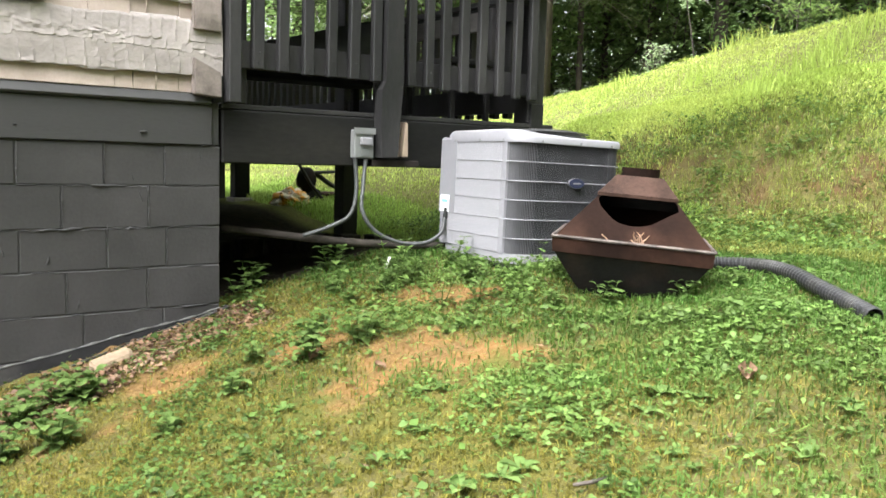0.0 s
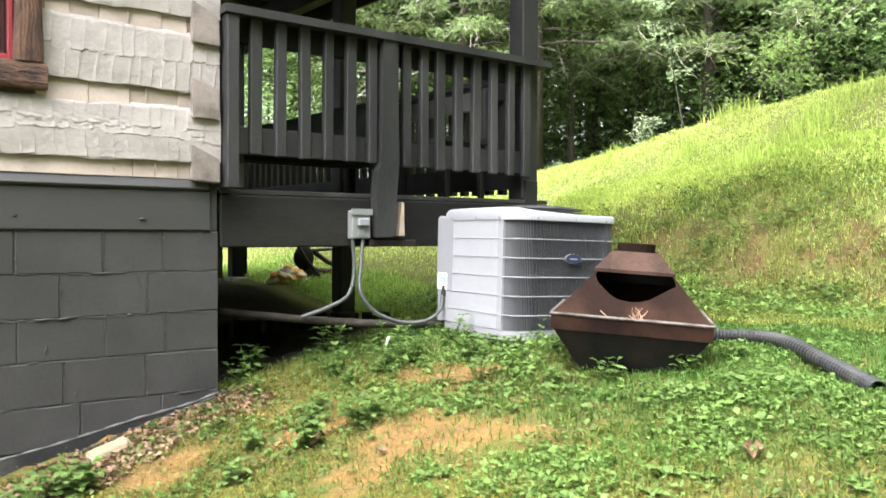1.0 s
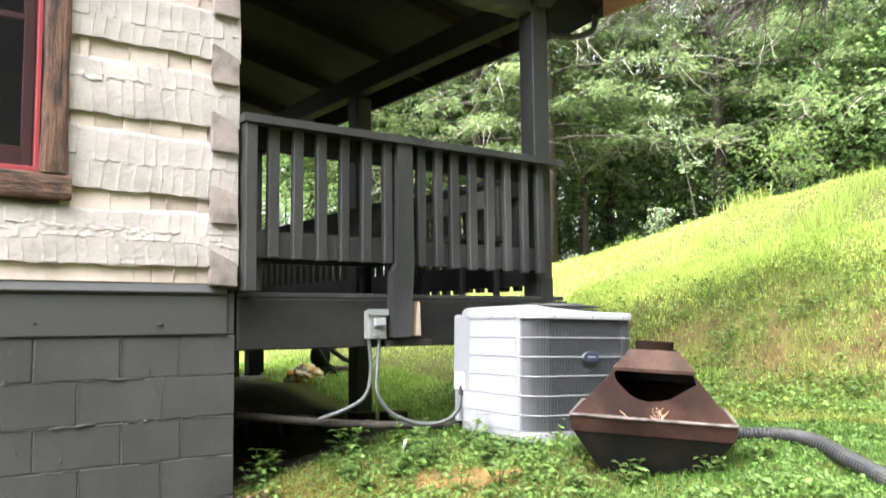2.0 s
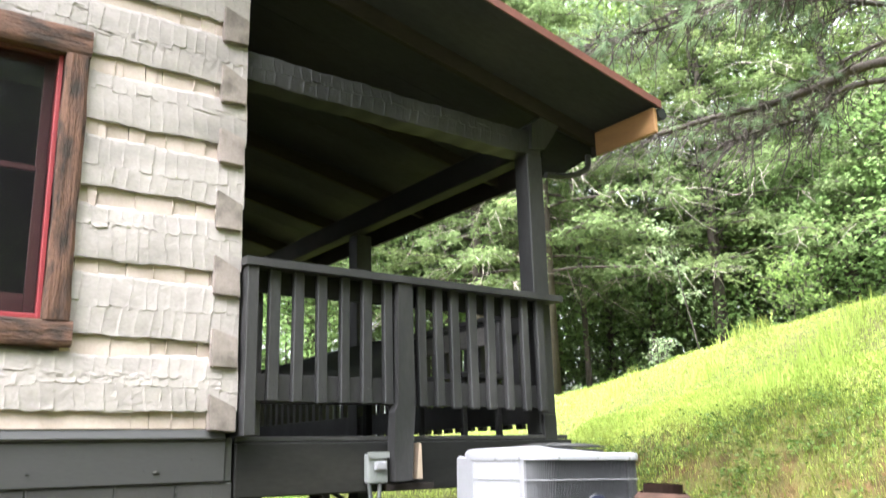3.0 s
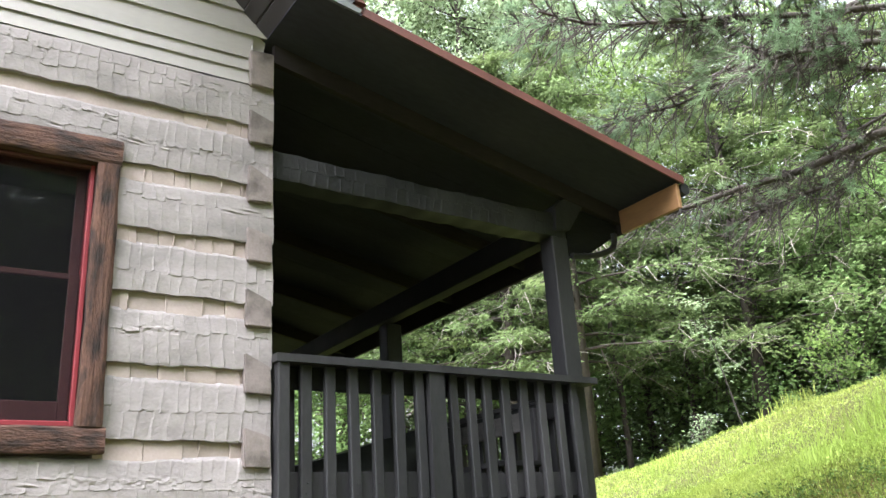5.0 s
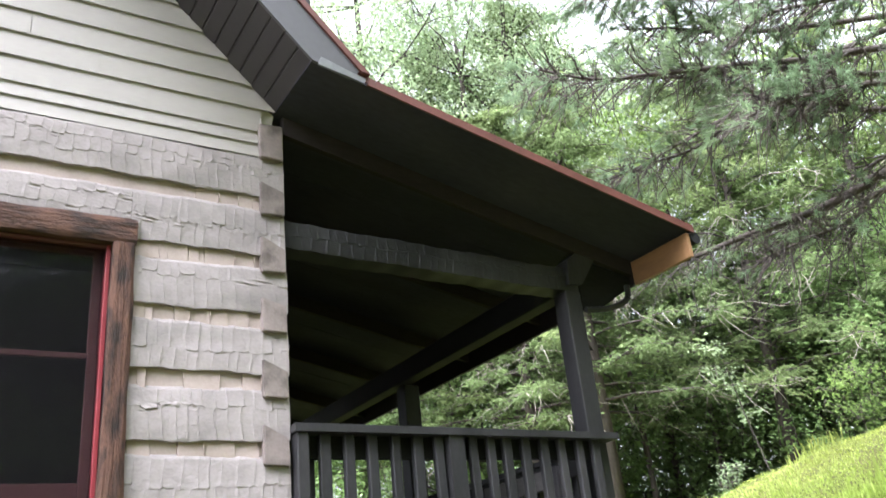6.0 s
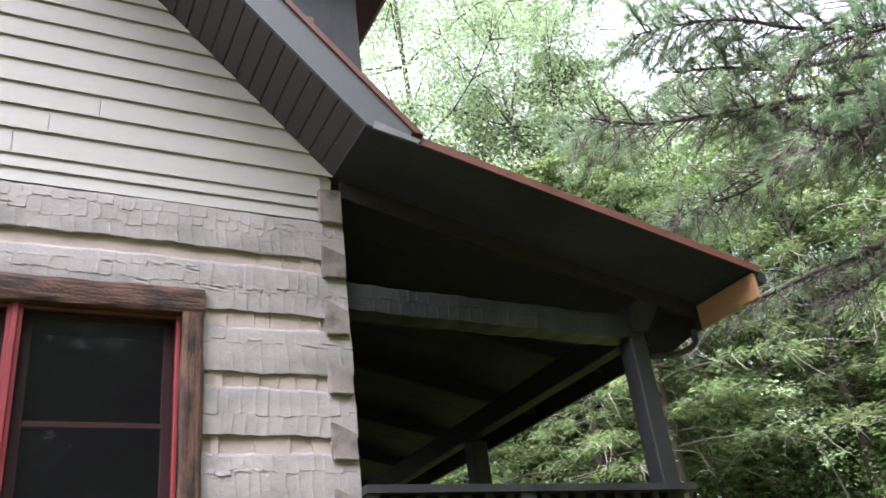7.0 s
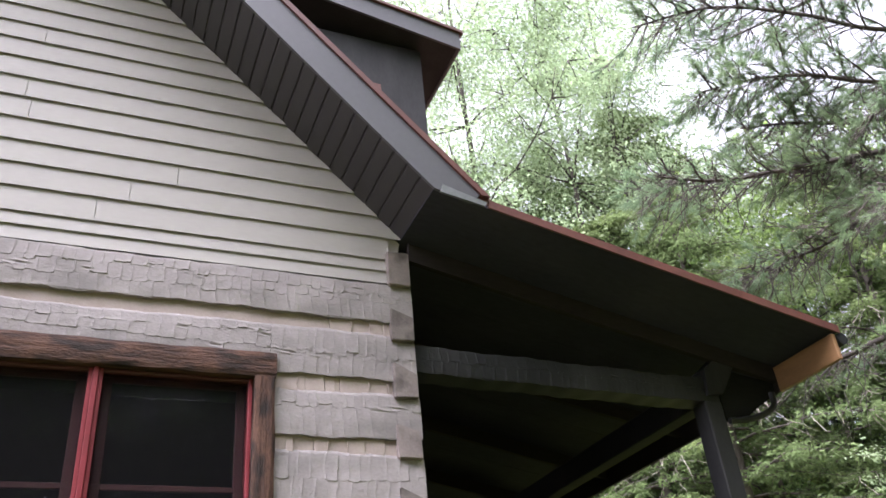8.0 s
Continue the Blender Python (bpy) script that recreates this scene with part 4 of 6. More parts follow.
part("flashing", box(-0.16, -0.02, 0.10, 0.138, 5.0, 6.16, 0.003), REDTRIM, dormer, "red flashing at the foot of the dormer")

# ---------------------------------------------------------------- porch
deck = thing("porch_deck", (1.3, 3.5, 1.5), "raised porch deck on dark painted beams", "deck", kind="structure")
part("front_beam", box(0.06, 2.55, 0.0, 0.10, 1.283, 1.573, 0.008), BEAMPAINT_SHADE, deck, "heavy dark painted front beam")
part("side_beam", box(2.36, 2.48, 0.104, 6.4, 1.32, 1.57, 0.006), BEAMPAINT_SHADE, deck)
part("end_beam", box(0.06, 2.35, 6.3, 6.4, 1.32, 1.57, 0.006), BEAMPAINT_SHADE, deck)
for y in np.arange(0.16, 6.3, 0.14):
    part("deck_board", box(0.06, 2.52, y, y + 0.134, 1.577, 1.605, 0.003), DECKPAINT, deck)
part("deck_edge", box(0.06, 2.52, 0.012, 0.155, 1.577, 1.605, 0.003), DECKPAINT, deck)
part("trim_strip", box(0.985, 1.33, -0.035, -0.001, 1.287, 1.325, 0.003), RAFTER, deck, "worn strip along the beam foot")

POSTS = [(2.36, 0.10), (2.44, 2.76), (2.40, 5.95)]


def porch_post(x, y, first):
    foot = float(ground_z(x, y)) - 0.1
    t = thing("porch_post", (x, y, foot), "square dark painted porch post" + (" at the front corner" if first else ""), "post", "porch posts")
    w = 0.075 if first else 0.085
    z1 = 3.668 if first else 3.66
    bm = box(x - w, x + w, y - w, y + w, foot if not first else 1.61, z1, 0.008)
    part("shaft", bm, DECKPAINT, t)
    if first:
        part("lower_post", box(x - 0.06, x + 0.06, y - 0.095, y + 0.06, 1.56, 1.745, 0.006), DECKPAINT, t, "dark block under the post")
        part("footing", box(x - 0.05, x + 0.06, y + 0.01, y + 0.1, foot, 1.555, 0.006), BEAMPAINT_SHADE, t)
    return t


for k, (x, y) in enumerate(POSTS):
    porch_post(x, y, k == 0)

front_rail = thing("porch_railing", (1.2, -0.06, 1.6), "dark painted wooden porch railing with upright balusters", "railing", "porch railings")
part("cap_rail", prism([(0.045, 2.535), (2.43, 2.525), (2.43, 2.568), (0.045, 2.58)], -0.115, 0.045), DECKPAINT, front_rail, "flat cap rail")
# darker than the balusters: the cap rail's shadow is put into this colour
part("top_board", box(0.13, 2.28, -0.018, 0.020, 2.40, 2.53, 0.003), BEAMPAINT_SHADE, front_rail)
part("bottom_board", box(0.13, 1.05, -0.018, 0.020, 1.795, 1.945, 0.003), DECKPAINT, front_rail)
part("bottom_board", box(1.17, 2.28, -0.018, 0.020, 1.785, 1.935, 0.003), DECKPAINT, front_rail)
part("end_post", box(0.06, 0.128, -0.10, 0.0, 1.605, 2.533, 0.005), DECKPAINT, front_rail)
part("end_post_back", box(0.15, 0.21, 0.024, 0.10, 1.61, 2.53, 0.005), DECKPAINT, front_rail)
part("mid_post", prism([(1.012, 1.34), (1.130, 1.345), (1.146, 1.62), (1.158, 1.76), (1.150, 2.53), (1.045, 2.53), (1.035, 1.79), (1.010, 1.74), (1.004, 1.55)], -0.100, -0.022), DECKPAINT, front_rail, "worn middle post lapping the beam")
part("post_splinter", prism([(1.175, 1.35), (1.215, 1.35), (1.21, 1.55), (1.195, 1.56)], -0.08, -0.003), RAWWOOD, front_rail, "raw split wood beside the post")
for x, zb in [(0.24, 1.79), (0.389, 1.79), (0.545, 1.788), (0.693, 1.786), (0.842, 1.784), (0.996, 1.782), (1.247, 1.776), (1.38, 1.775), (1.508, 1.772), (1.655, 1.768), (1.80, 1.766), (1.955, 1.764), (2.107, 1.762), (2.25, 1.76)]:
    lean = random.uniform(-0.006, 0.006)
    w, zb = random.uniform(0.029, 0.034), zb + random.uniform(-0.004, 0.004)
    bm = box(x - w, x + w, -0.066, -0.022, zb, 2.532, 0.006)
    for v in bm.verts:
        v.co.x += lean * (v.co.z - 1.79) / 0.74
    b = part("baluster", bm, DECKPAINT, front_rail)
    for dz in (0.035, 0.09):
        part("nail", tube([(x + random.uniform(-0.008, 0.008), -0.0685, zb + dz), (x, -0.064, zb + dz)], 0.0045, 6), BLACK, b)

side_rail = thing("porch_railing", (2.43, 3.0, 1.6), "dark painted side railing of the porch", "railing", "porch railings")
for y0, y1 in ((0.19, 2.66), (2.86, 5.85)):
    part("cap_rail", box(2.36, 2.50, y0, y1, 2.49, 2.53, 0.004), DECKPAINT, side_rail)
    # top board again coloured for the shadow below the cap
    part("top_board", box(2.372, 2.41, y0, y1, 2.35, 2.487, 0.003), BEAMPAINT_SHADE, side_rail)
    part("bottom_board", box(2.372, 2.41, y0, y1, 1.69, 1.87, 0.003), DECKPAINT, side_rail)
    y = y0 + 0.07
    while y < y1 - 0.04:
        part("baluster", box(2.413, 2.463, y - 0.033, y + 0.033, 1.66 + random.uniform(-0.006, 0.006), 2.488, 0.004), DECKPAINT, side_rail)
        y += 0.152

# a plain weathered bench against the side railing
bench = thing("porch_bench", (2.1, 0.9, 1.605), "weathered grey plank bench on the porch", "bench")
part("seat", box(1.9, 2.3, 0.4, 1.5, 2.02, 2.06, 0.004), DECKPAINT, bench)
part("backrest", box(2.31, 2.345, 0.38, 1.5, 2.30, 2.44, 0.004), GREYBOARD, bench, "weathered grey back board")
for y in (0.45, 1.45):
    for x in (1.94, 2.26):
        part("leg", box(x - 0.02, x + 0.02, y - 0.02, y + 0.02, 1.607, 2.018, 0.004), DECKPAINT, bench)
    part("back_post", box(2.264, 2.306, y - 0.03, y + 0.03, 2.062, 2.44, 0.004), DECKPAINT, bench)

# a sloping dark cover over something stored on the porch
cover = thing("covered_table", (1.4, 1.8, 1.605), "porch table under a dark sloping cloth cover", "table")
bm = prism([(0.45, 1.93), (0.45, 2.03), (0.85, 2.138), (1.30, 2.25), (1.62, 2.35), (1.995, 2.447), (2.16, 2.43), (2.2, 1.93)], 1.5, 2.1)
bmesh.ops.bevel(bm, geom=bm.edges[:], offset=0.03, segments=2, affect="EDGES")
part("cloth", bm, BLACK, cover, "", True)
for x in (0.55, 2.08):
    for y in (1.58, 2.02):
        part("leg", box(x - 0.03, x + 0.03, y - 0.03, y + 0.03, 1.607, 1.94, 0.004), BEAMPAINT_SHADE, cover)
far_rail = thing("porch_railing", (1.2, 6.3, 1.6), "dark close-boarded railing at the back of the porch", "railing", "porch railings")
part("cap_rail", box(0.06, 2.3, 6.18, 6.30, 2.49, 2.53, 0.004), DECKPAINT, far_rail)
x = 0.10
while x < 2.24:
    w = random.uniform(0.085, 0.10)
    part("board", box(x, x + w, 6.22, 6.245, 1.612, 2.488, 0.003), BEAMPAINT_SHADE, far_rail)
    x += w + random.uniform(0.006, 0.02)
pier = thing("deck_pier", (2.39, 5.35, 0.4), "dark square pier under the deck", "pier")
part("shaft", box(2.365, 2.555, 5.27, 5.43, float(ground_z(2.4, 5.35)) - 0.1, 1.32, 0.008), BEAMPAINT_SHADE, pier)
part("footing", box(2.33, 2.59, 5.23, 5.47, float(ground_z(2.4, 5.35)) - 0.14, float(ground_z(2.4, 5.35)) + 0.04, 0.01), CONCRETE, pier)

# ---------------------------------------------------------------- electrical switch and conduit
disc = thing("disconnect_box", (0.9, -0.05, 1.33), "grey electrical disconnect box on the beam", "switch box")
part("enclosure", box(0.852, 0.985, -0.055, -0.002, 1.332, 1.500, 0.006), GREYBOX, disc)
part("cover", prism([(0.846, 1.475), (0.992, 1.475), (0.992, 1.511), (0.846, 1.511)], -0.064, -0.0565), GREYBOX, disc, "overhanging rain lip")
part("handle", box(0.886, 0.965, -0.082, -0.057, 1.408, 1.455, 0.006), ACPAINT, disc, "pale pull handle")
part("knockout", box(0.895, 0.945, -0.060, -0.0565, 1.348, 1.39, 0.004), GREYBOX, disc)
solo("electrical_conduit", tube(curve_points([(0.872, -0.03, 1.336), (0.872, -0.05, 1.14), (0.82, -0.07, 1.0), (0.72, -0.02, 0.93), (0.58, 0.06, 0.87)], 12), 0.0125, 8), CONDUIT, "grey flexible conduit curving under the porch", "conduit", smooth=True)
solo("electrical_conduit", tube(curve_points([(0.945, -0.03, 1.336), (0.905, -0.07, 1.16), (0.875, -0.12, 1.02), (0.95, -0.16, 0.90), (1.10, -0.22, 0.835), (1.24, -0.27, 0.84), (1.335, -0.285, 0.90), (1.372, -0.265, 0.985)], 12), 0.0125, 8), CONDUIT, "grey flexible conduit looping to the unit", "conduit", smooth=True)
solo("drain_pipe", tube(curve_points([(0.2, 0.35, 0.90), (0.7, 0.05, 0.845), (1.1, -0.1, 0.815), (1.55, -0.2, 0.80)], 10), 0.024, 10), DIRTYPIPE, "dirty grey pipe lying under the porch edge", "pipe", smooth=True)

# ---------------------------------------------------------------- air conditioner
AC_S, AC_A = 0.78, radians(-5.4)
AC_Z1 = 1.475
ac = thing("air_conditioner", (1.32, -0.96, 0.78), "pale grey outdoor air-conditioning unit on a pad", "air conditioner")
ac.rotation_euler = (0, radians(1.4), AC_A)
ROUND = 0.135


def ac_outline(inset=0.0, n=8):
    """The rounded square plan of the unit, from its front west corner; local metres."""
    r, s = ROUND - inset * 0.5, AC_S
    pts = []
    for cx, cy, a0 in ((r + inset, r + inset, 180), (s - r - inset, r + inset, 270), (s - r - inset, s - r - inset, 0), (r + inset, s - r - inset, 90)):
        for k in range(n + 1):
            a = radians(a0 + 90 * k / n)
            pts.append((cx + r * math.cos(a), cy + r * math.sin(a)))
    return pts


def ac_part(name, bm, material, label="", smooth=False, parent=None):
    """A part given in the unit's own metres, height from its foot."""
    bmesh.ops.recalc_face_normals(bm, faces=bm.faces)
    me = bpy.data.meshes.new(name)
    bm.to_mesh(me)
    bm.free()
    finish(name, me, material, smooth)
    ob = new(name, me)
    ob.parent = parent or ac
    return tagged(ob, label)


H1 = AC_Z1 - 0.78
# pad coloured near-black to give the shadowed gap below the unit
ac_part("pad", box(-0.03, AC_S + 0.03, -0.03, AC_S + 0.03, -0.14, -0.006, 0.01), SOOT_SHADE, "pad in the soil, blackened for the shadow gap under the unit")
ac_part("base_pan", prism(ac_outline(-0.008), 0.0, 0.05, axis="z"), ACPAINT, "pressed base pan")
ac_part("coil", prism(ac_outline(0.035), 0.05, H1, axis="z"), COIL, "dark finned coil")
# slanted upright louvres all round
out = ac_outline(0.0, 10)
loop = [Vector((x, y, 0)) for x, y in out]
bm = bmesh.new()
carry = 0.0
PITCH_L = 0.0100
for i, p in enumerate(loop):
    q = loop[(i + 1) % len(loop)]
    d = q - p
    length = d.length
    if length < 1e-6:
        continue
    t = d / length
    nrm = Vector((t.y, -t.x, 0))
    s = carry
    while s < length:
        c = p + t * s
        blade = (nrm * 0.78 - t * 0.66).normalized()
        a, b = c - nrm * 0.010 - blade * 0.001, c - nrm * 0.010 + blade * 0.0125
        w = Vector((-blade.y, blade.x, 0)) * 0.0006
        vs = [bm.verts.new((v.x, v.y, z)) for z in (0.055, H1 - 0.005) for v in (a - w, b - w, b + w, a + w)]
        for f in ((0, 1, 5, 4), (1, 2, 6, 5), (2, 3, 7, 6), (3, 0, 4, 7)):
            bm.faces.new([vs[k] for k in f])
        s += PITCH_L
    carry = s - length
ac_part("louvre_grille", bm, LOUVRESHADE, "fine upright louvres, shade put into their enamel")
for k in range(6):
    z = 0.055 + (H1 - 0.06) * (k + 0.5) / 6 + 0.03
    ring = [(x, y, z) for x, y in ac_outline(-0.008)]
    bm = tube(ring + [ring[0]], 0.0032, 6, cap=False)
    ac_part("cross_wire", bm, ACPAINT, "", True)
# west side: a pale panel pressed into fine upright ribs, without the louvres' shade colour
bm = bmesh.new()
prev = None
y0, y1 = 0.142, AC_S - 0.038
steps = 2 * int((y1 - y0) / 0.008)
for k in range(steps + 1):
    y = y0 + (y1 - y0) * k / steps
    row = [bm.verts.new((-0.006 - 0.0022 * (k % 2), y, z)) for z in (0.055, H1 - 0.03)] + [bm.verts.new((0.006, y, z)) for z in (H1 - 0.03, 0.055)]
    if prev:
        for a in range(4):
            bm.faces.new((prev[a], prev[(a + 1) % 4], row[(a + 1) % 4], row[a]))
    prev = row
ac_part("side_panel", bm, ACPAINT, "pale finely ribbed panel")
ac_part("corner_post", box(-0.008, 0.012, 0.10, 0.142, 0.05, H1, 0.003), ACPAINT, "pale corner post")
ac_part("corner_post", box(-0.006, 0.014, AC_S - 0.04, AC_S - 0.004, 0.05, H1, 0.003), ACPAINT)
ac_part("control_panel", box(-0.011, 0.02, AC_S - 0.185, AC_S + 0.012, 0.235, H1 - 0.005, 0.010), ACPAINT, "smooth control cover")
lab = ac_part("rating_label", box(-0.0128, -0.0112, AC_S - 0.115, AC_S - 0.012, 0.245, 0.345, 0), mat("label_paper", (0.75, 0.78, 0.80), 0.5, var=0.06, bump=0), "white and pale blue label")
ac_part("text_bar", box(-0.0142, -0.0130, AC_S - 0.10, AC_S - 0.03, 0.300, 0.318, 0), mat("label_ink", (0.18, 0.42, 0.52), 0.5, var=0.05, bump=0), "pale blue printed bar", parent=lab)
ac_part("conduit_fitting", tube([(0.0, AC_S - 0.08, 0.265), (-0.01, AC_S - 0.08, 0.20)], 0.02, 8), BLACK, "black conduit fitting")
# cap: a straight skirt, a top that swells on the control side and falls to the fan opening
FAN = (0.47, 0.40)


def cap_z(x, y):
    u, v = x / AC_S, min(max(y / AC_S, 0.0), 1.0)
    return H1 + 0.012 + 0.055 * math.sin(math.pi * min(1.0, v * 1.02)) * math.exp(-((u - 0.08) / 0.34) ** 2) + 0.008 * (4 * v * (1 - v)) * min(1.0, max(0.0, 4 * u * (1 - u)))


bm = bmesh.new()
rings = []
plan = ac_outline(-0.012, 12)
for f, dz in ((1.0, -0.050), (1.0, None), (0.985, None), (0.93, None), (0.82, None), (0.72, None)):
    ring = []
    for x, y in plan:
        px, py = FAN[0] + (x - FAN[0]) * f, FAN[1] + (y - FAN[1]) * f
        if f < 0.85:
            r = math.hypot(px - FAN[0], py - FAN[1])
            goal = 0.30 if f > 0.75 else 0.27
            px, py = FAN[0] + (px - FAN[0]) * goal / r, FAN[1] + (py - FAN[1]) * goal / r
        z = H1 + 0.022 + dz if dz is not None else cap_z(px, py) - (0.010 if f == 1.0 else 0.0)
        ring.append(bm.verts.new((px, py, z)))
    rings.append(ring)
n = len(rings[0])
for a, b in zip(rings, rings[1:]):
    for k in range(n):
        bm.faces.new((a[k], a[(k + 1) % n], b[(k + 1) % n], b[k]))
ac_part("top_cap", bm, ACPAINT, "pale swelling metal top", True)
bm = bmesh.new()
for i, r in enumerate(np.arange(0.03, 0.275, 0.016)):
    z = H1 + 0.068 - 0.22 * max(0.0, r - 0.15) ** 1.2
    tube([(FAN[0] + r * math.cos(2 * math.pi * k / 32), FAN[1] + r * math.sin(2 * math.pi * k / 32), z) for k in range(33)], 0.0022, 4, bm, cap=False)
for k in range(10):
    a = math.pi * k / 5
    tube([(FAN[0] + r * math.cos(a), FAN[1] + r * math.sin(a), H1 + 0.069 - 0.22 * max(0.0, r - 0.15) ** 1.2) for r in (0.02, 0.15, 0.22, 0.275)], 0.0025, 4, bm)
ac_part("fan_guard", bm, BLACK, "dark wire fan guard")
ac_part("fan_well", tube([(FAN[0], FAN[1], H1 - 0.02), (FAN[0], FAN[1], H1 + 0.034)], 0.262, 32), COIL, "dark fan well")
# plain oval badge
bm = bmesh.new()
ov = [(0.40 + 0.055 * math.cos(2 * math.pi * k / 28), 0.455 + 0.029 * math.sin(2 * math.pi * k / 28)) for k in range(28)]
badge = ac_part("badge", prism(ov, -0.020, -0.006), mat("badge_silver", (0.22, 0.22, 0.235), 0.35, metal=0.6, var=0.05, bump=0), "oval maker's badge")
ov = [(0.40 + 0.0532 * math.cos(2 * math.pi * k / 28), 0.455 + 0.0272 * math.sin(2 * math.pi * k / 28)) for k in range(28)]
ac_part("badge_face", prism(ov, -0.0225, -0.0203), mat("badge_blue", (0.012, 0.016, 0.045), 0.7, var=0.05, bump=0), "dark blue field", parent=badge)
ac_part("badge_bar", box(0.372, 0.428, -0.0240, -0.0227, 0.4515, 0.4585, 0), ACPAINT, "", parent=badge)
for x, y in ((-0.013, 0.13), (-0.013, 0.36), (-0.013, 0.62), (0.15, -0.013), (0.42, -0.013), (0.65, -0.013)):
    ac_part("screw", tube([(x, y, H1 - 0.02), (x - 0.004, y - 0.004, H1 - 0.02)], 0.007, 6), FLASH)

# ---------------------------------------------------------------- rusty fire pit
FP = (1.535, -1.585)
FP_A, FP_LEAN = radians(-49.9), radians(3.6)
pit = thing("fire_pit", (FP[0], FP[1], 0.738), "rusty sheet-steel fire pit with open hood", "fire pit")
pit.rotation_euler = (0, FP_LEAN, FP_A)


def pit_part(name, bm, material, label="", parent=None):
    bmesh.ops.recalc_face_normals(bm, faces=bm.faces)
    me = bpy.data.meshes.new(name)
    bm.to_mesh(me)
    bm.free()
    finish(name, me, material)
    ob = new(name, me)
    ob.parent = parent or pit
    return tagged(ob, label)


def square(h, z):
    return [Vector((-h, -h, z)), Vector((h, -h, z)), Vector((h, h, z)), Vector((-h, h, z))]


def frustum(h0, z0, h1, z1, thick=0.006, sides=(0, 1, 2, 3)):
    """Sheet-metal walls of a four-sided funnel; side 0 faces the front."""
    bm = bmesh.new()
    o0, o1, i0, i1 = square(h0, z0), square(h1, z1), square(h0 - thick, z0), square(h1 - thick, z1)
    for k in sides:
        j = (k + 1) % 4
        v = [bm.verts.new(p) for p in (o0[k], o0[j], o1[j], o1[k], i0[k], i0[j], i1[j], i1[k])]
        for f in ((0, 1, 2, 3), (4, 7, 6, 5), (0, 4, 5, 1), (2, 6, 7, 3), (1, 5, 6, 2), (3, 7, 4, 0)):
            bm.faces.new([v[i] for i in f])
    return bm


Z = -0.78
# bowl walls coloured black: the shade on the underside is in the colour
pit_part("bowl", frustum(0.20, -0.06, 0.352, 0.95 + Z), SOOT_SHADE, "lower bowl, underside shade put into its black")
pit_part("rim", frustum(0.36, 0.948 + Z, 0.365, 1.018 + Z, 0.012), RUST, "rusty rim band")
bm = bmesh.new()
for k, (a, b) in enumerate(zip(square(0.366, 1.021 + Z), square(0.366, 1.021 + Z)[1:] + square(0.366, 1.021 + Z)[:1])):
    tube([a, b], 0.008, 6, bm)
pit_part("rim_lip", bm, mat("scuffed_rim_edge", (0.075, 0.060, 0.054), 0.7, var=0.8, scale=14, fine=60, bump=0.4, second=(0.03, 0.018, 0.014), second_at=(0.5, 0.62)), "worn pale rim lip")
pit_part("hood", frustum(0.355, 1.02 + Z, 0.175, 1.229 + Z, 0.006, (1, 2, 3)), RUST, "sloping hood with open front")
# front sheet of the hood, burnt away in a scallop under the ledge
cut = [(-0.170, 1.227), (-0.180, 1.205), (-0.168, 1.175), (-0.135, 1.145), (-0.105, 1.120), (-0.070, 1.103), (-0.02, 1.095), (0.03, 1.098), (0.075, 1.110), (0.115, 1.133), (0.155, 1.158), (0.192, 1.178), (0.186, 1.205), (0.170, 1.227)]
edge = [(-0.175, 1.229)] + cut + [(0.175, 1.229), (0.355, 1.02), (-0.355, 1.02)]


def front_y(z):
    return -(0.355 - 0.18 * (z - 1.02) / 0.209)


bm = bmesh.new()
lo = [bm.verts.new((x, front_y(z), z + Z)) for x, z in edge]
hi = [bm.verts.new((x, front_y(z) + 0.005, z + Z)) for x, z in edge]
bm.faces.new(lo)
bm.faces.new(hi[::-1])
for k in range(len(edge)):
    bm.faces.new((lo[k], lo[(k + 1) % len(edge)], hi[(k + 1) % len(edge)], hi[k]))
pit_part("front_sheet", bm, RUST, "brown front sheet with a burnt scalloped opening")
pit_part("hood_ledge", frustum(0.188, 1.222 + Z, 0.188, 1.238 + Z, 0.02), RUSTLIGHT, "pale worn ledge")
pit_part("upper_hood", frustum(0.184, 1.238 + Z, 0.112, 1.325 + Z), RUSTLIGHT, "worn rusty upper hood")
pit_part("collar", tube([(0, 0, 1.32 + Z), (0, 0, 1.365 + Z)], 0.092, 24, cap=False), RUST, "round flue collar")
pit_part("ash_bed", prism([(-0.32, -0.32), (0.32, -0.32), (0.32, 0.32), (-0.32, 0.32)], 0.93 + Z, 0.94 + Z, axis="z"), SOOT_SHADE, "sooty ash bed")
pit_part("smoke_shelf", frustum(0.225, 1.155 + Z, 0.178, 1.22 + Z, 0.004, (2,)), SOOT_SHADE, "sooty inner back")
bm = bmesh.new()
for k in range(11):
    a = rng.uniform(0.0, 0.06)
    p = Vector((a, -0.352, 1.022 + Z))
    q = p + Vector((rng.uniform(-0.04, 0.04), rng.uniform(-0.03, 0.04), rng.uniform(0.01, 0.065)))
    tube([p, (p + q) / 2 + Vector((rng.uniform(-0.01, 0.01), 0, 0.01)), q], [0.0025, 0.002, 0.001], 4, bm)
for x0 in (-0.11,):
    tube([(x0, -0.35, 1.025 + Z), (x0 + rng.uniform(-0.04, 0.01), -0.35, 1.05 + Z)], 0.002, 4, bm)
tw = part("dead_weed", bm, mat("dry_straw", (0.24, 0.15, 0.10), 0.9, var=0.3, bump=0), None)
tw.matrix_world = Matrix.Translation((FP[0], FP[1], 0.738)) @ Matrix.Rotation(FP_A, 4, "Z") @ Matrix.Rotation(FP_LEAN, 4, "Y")
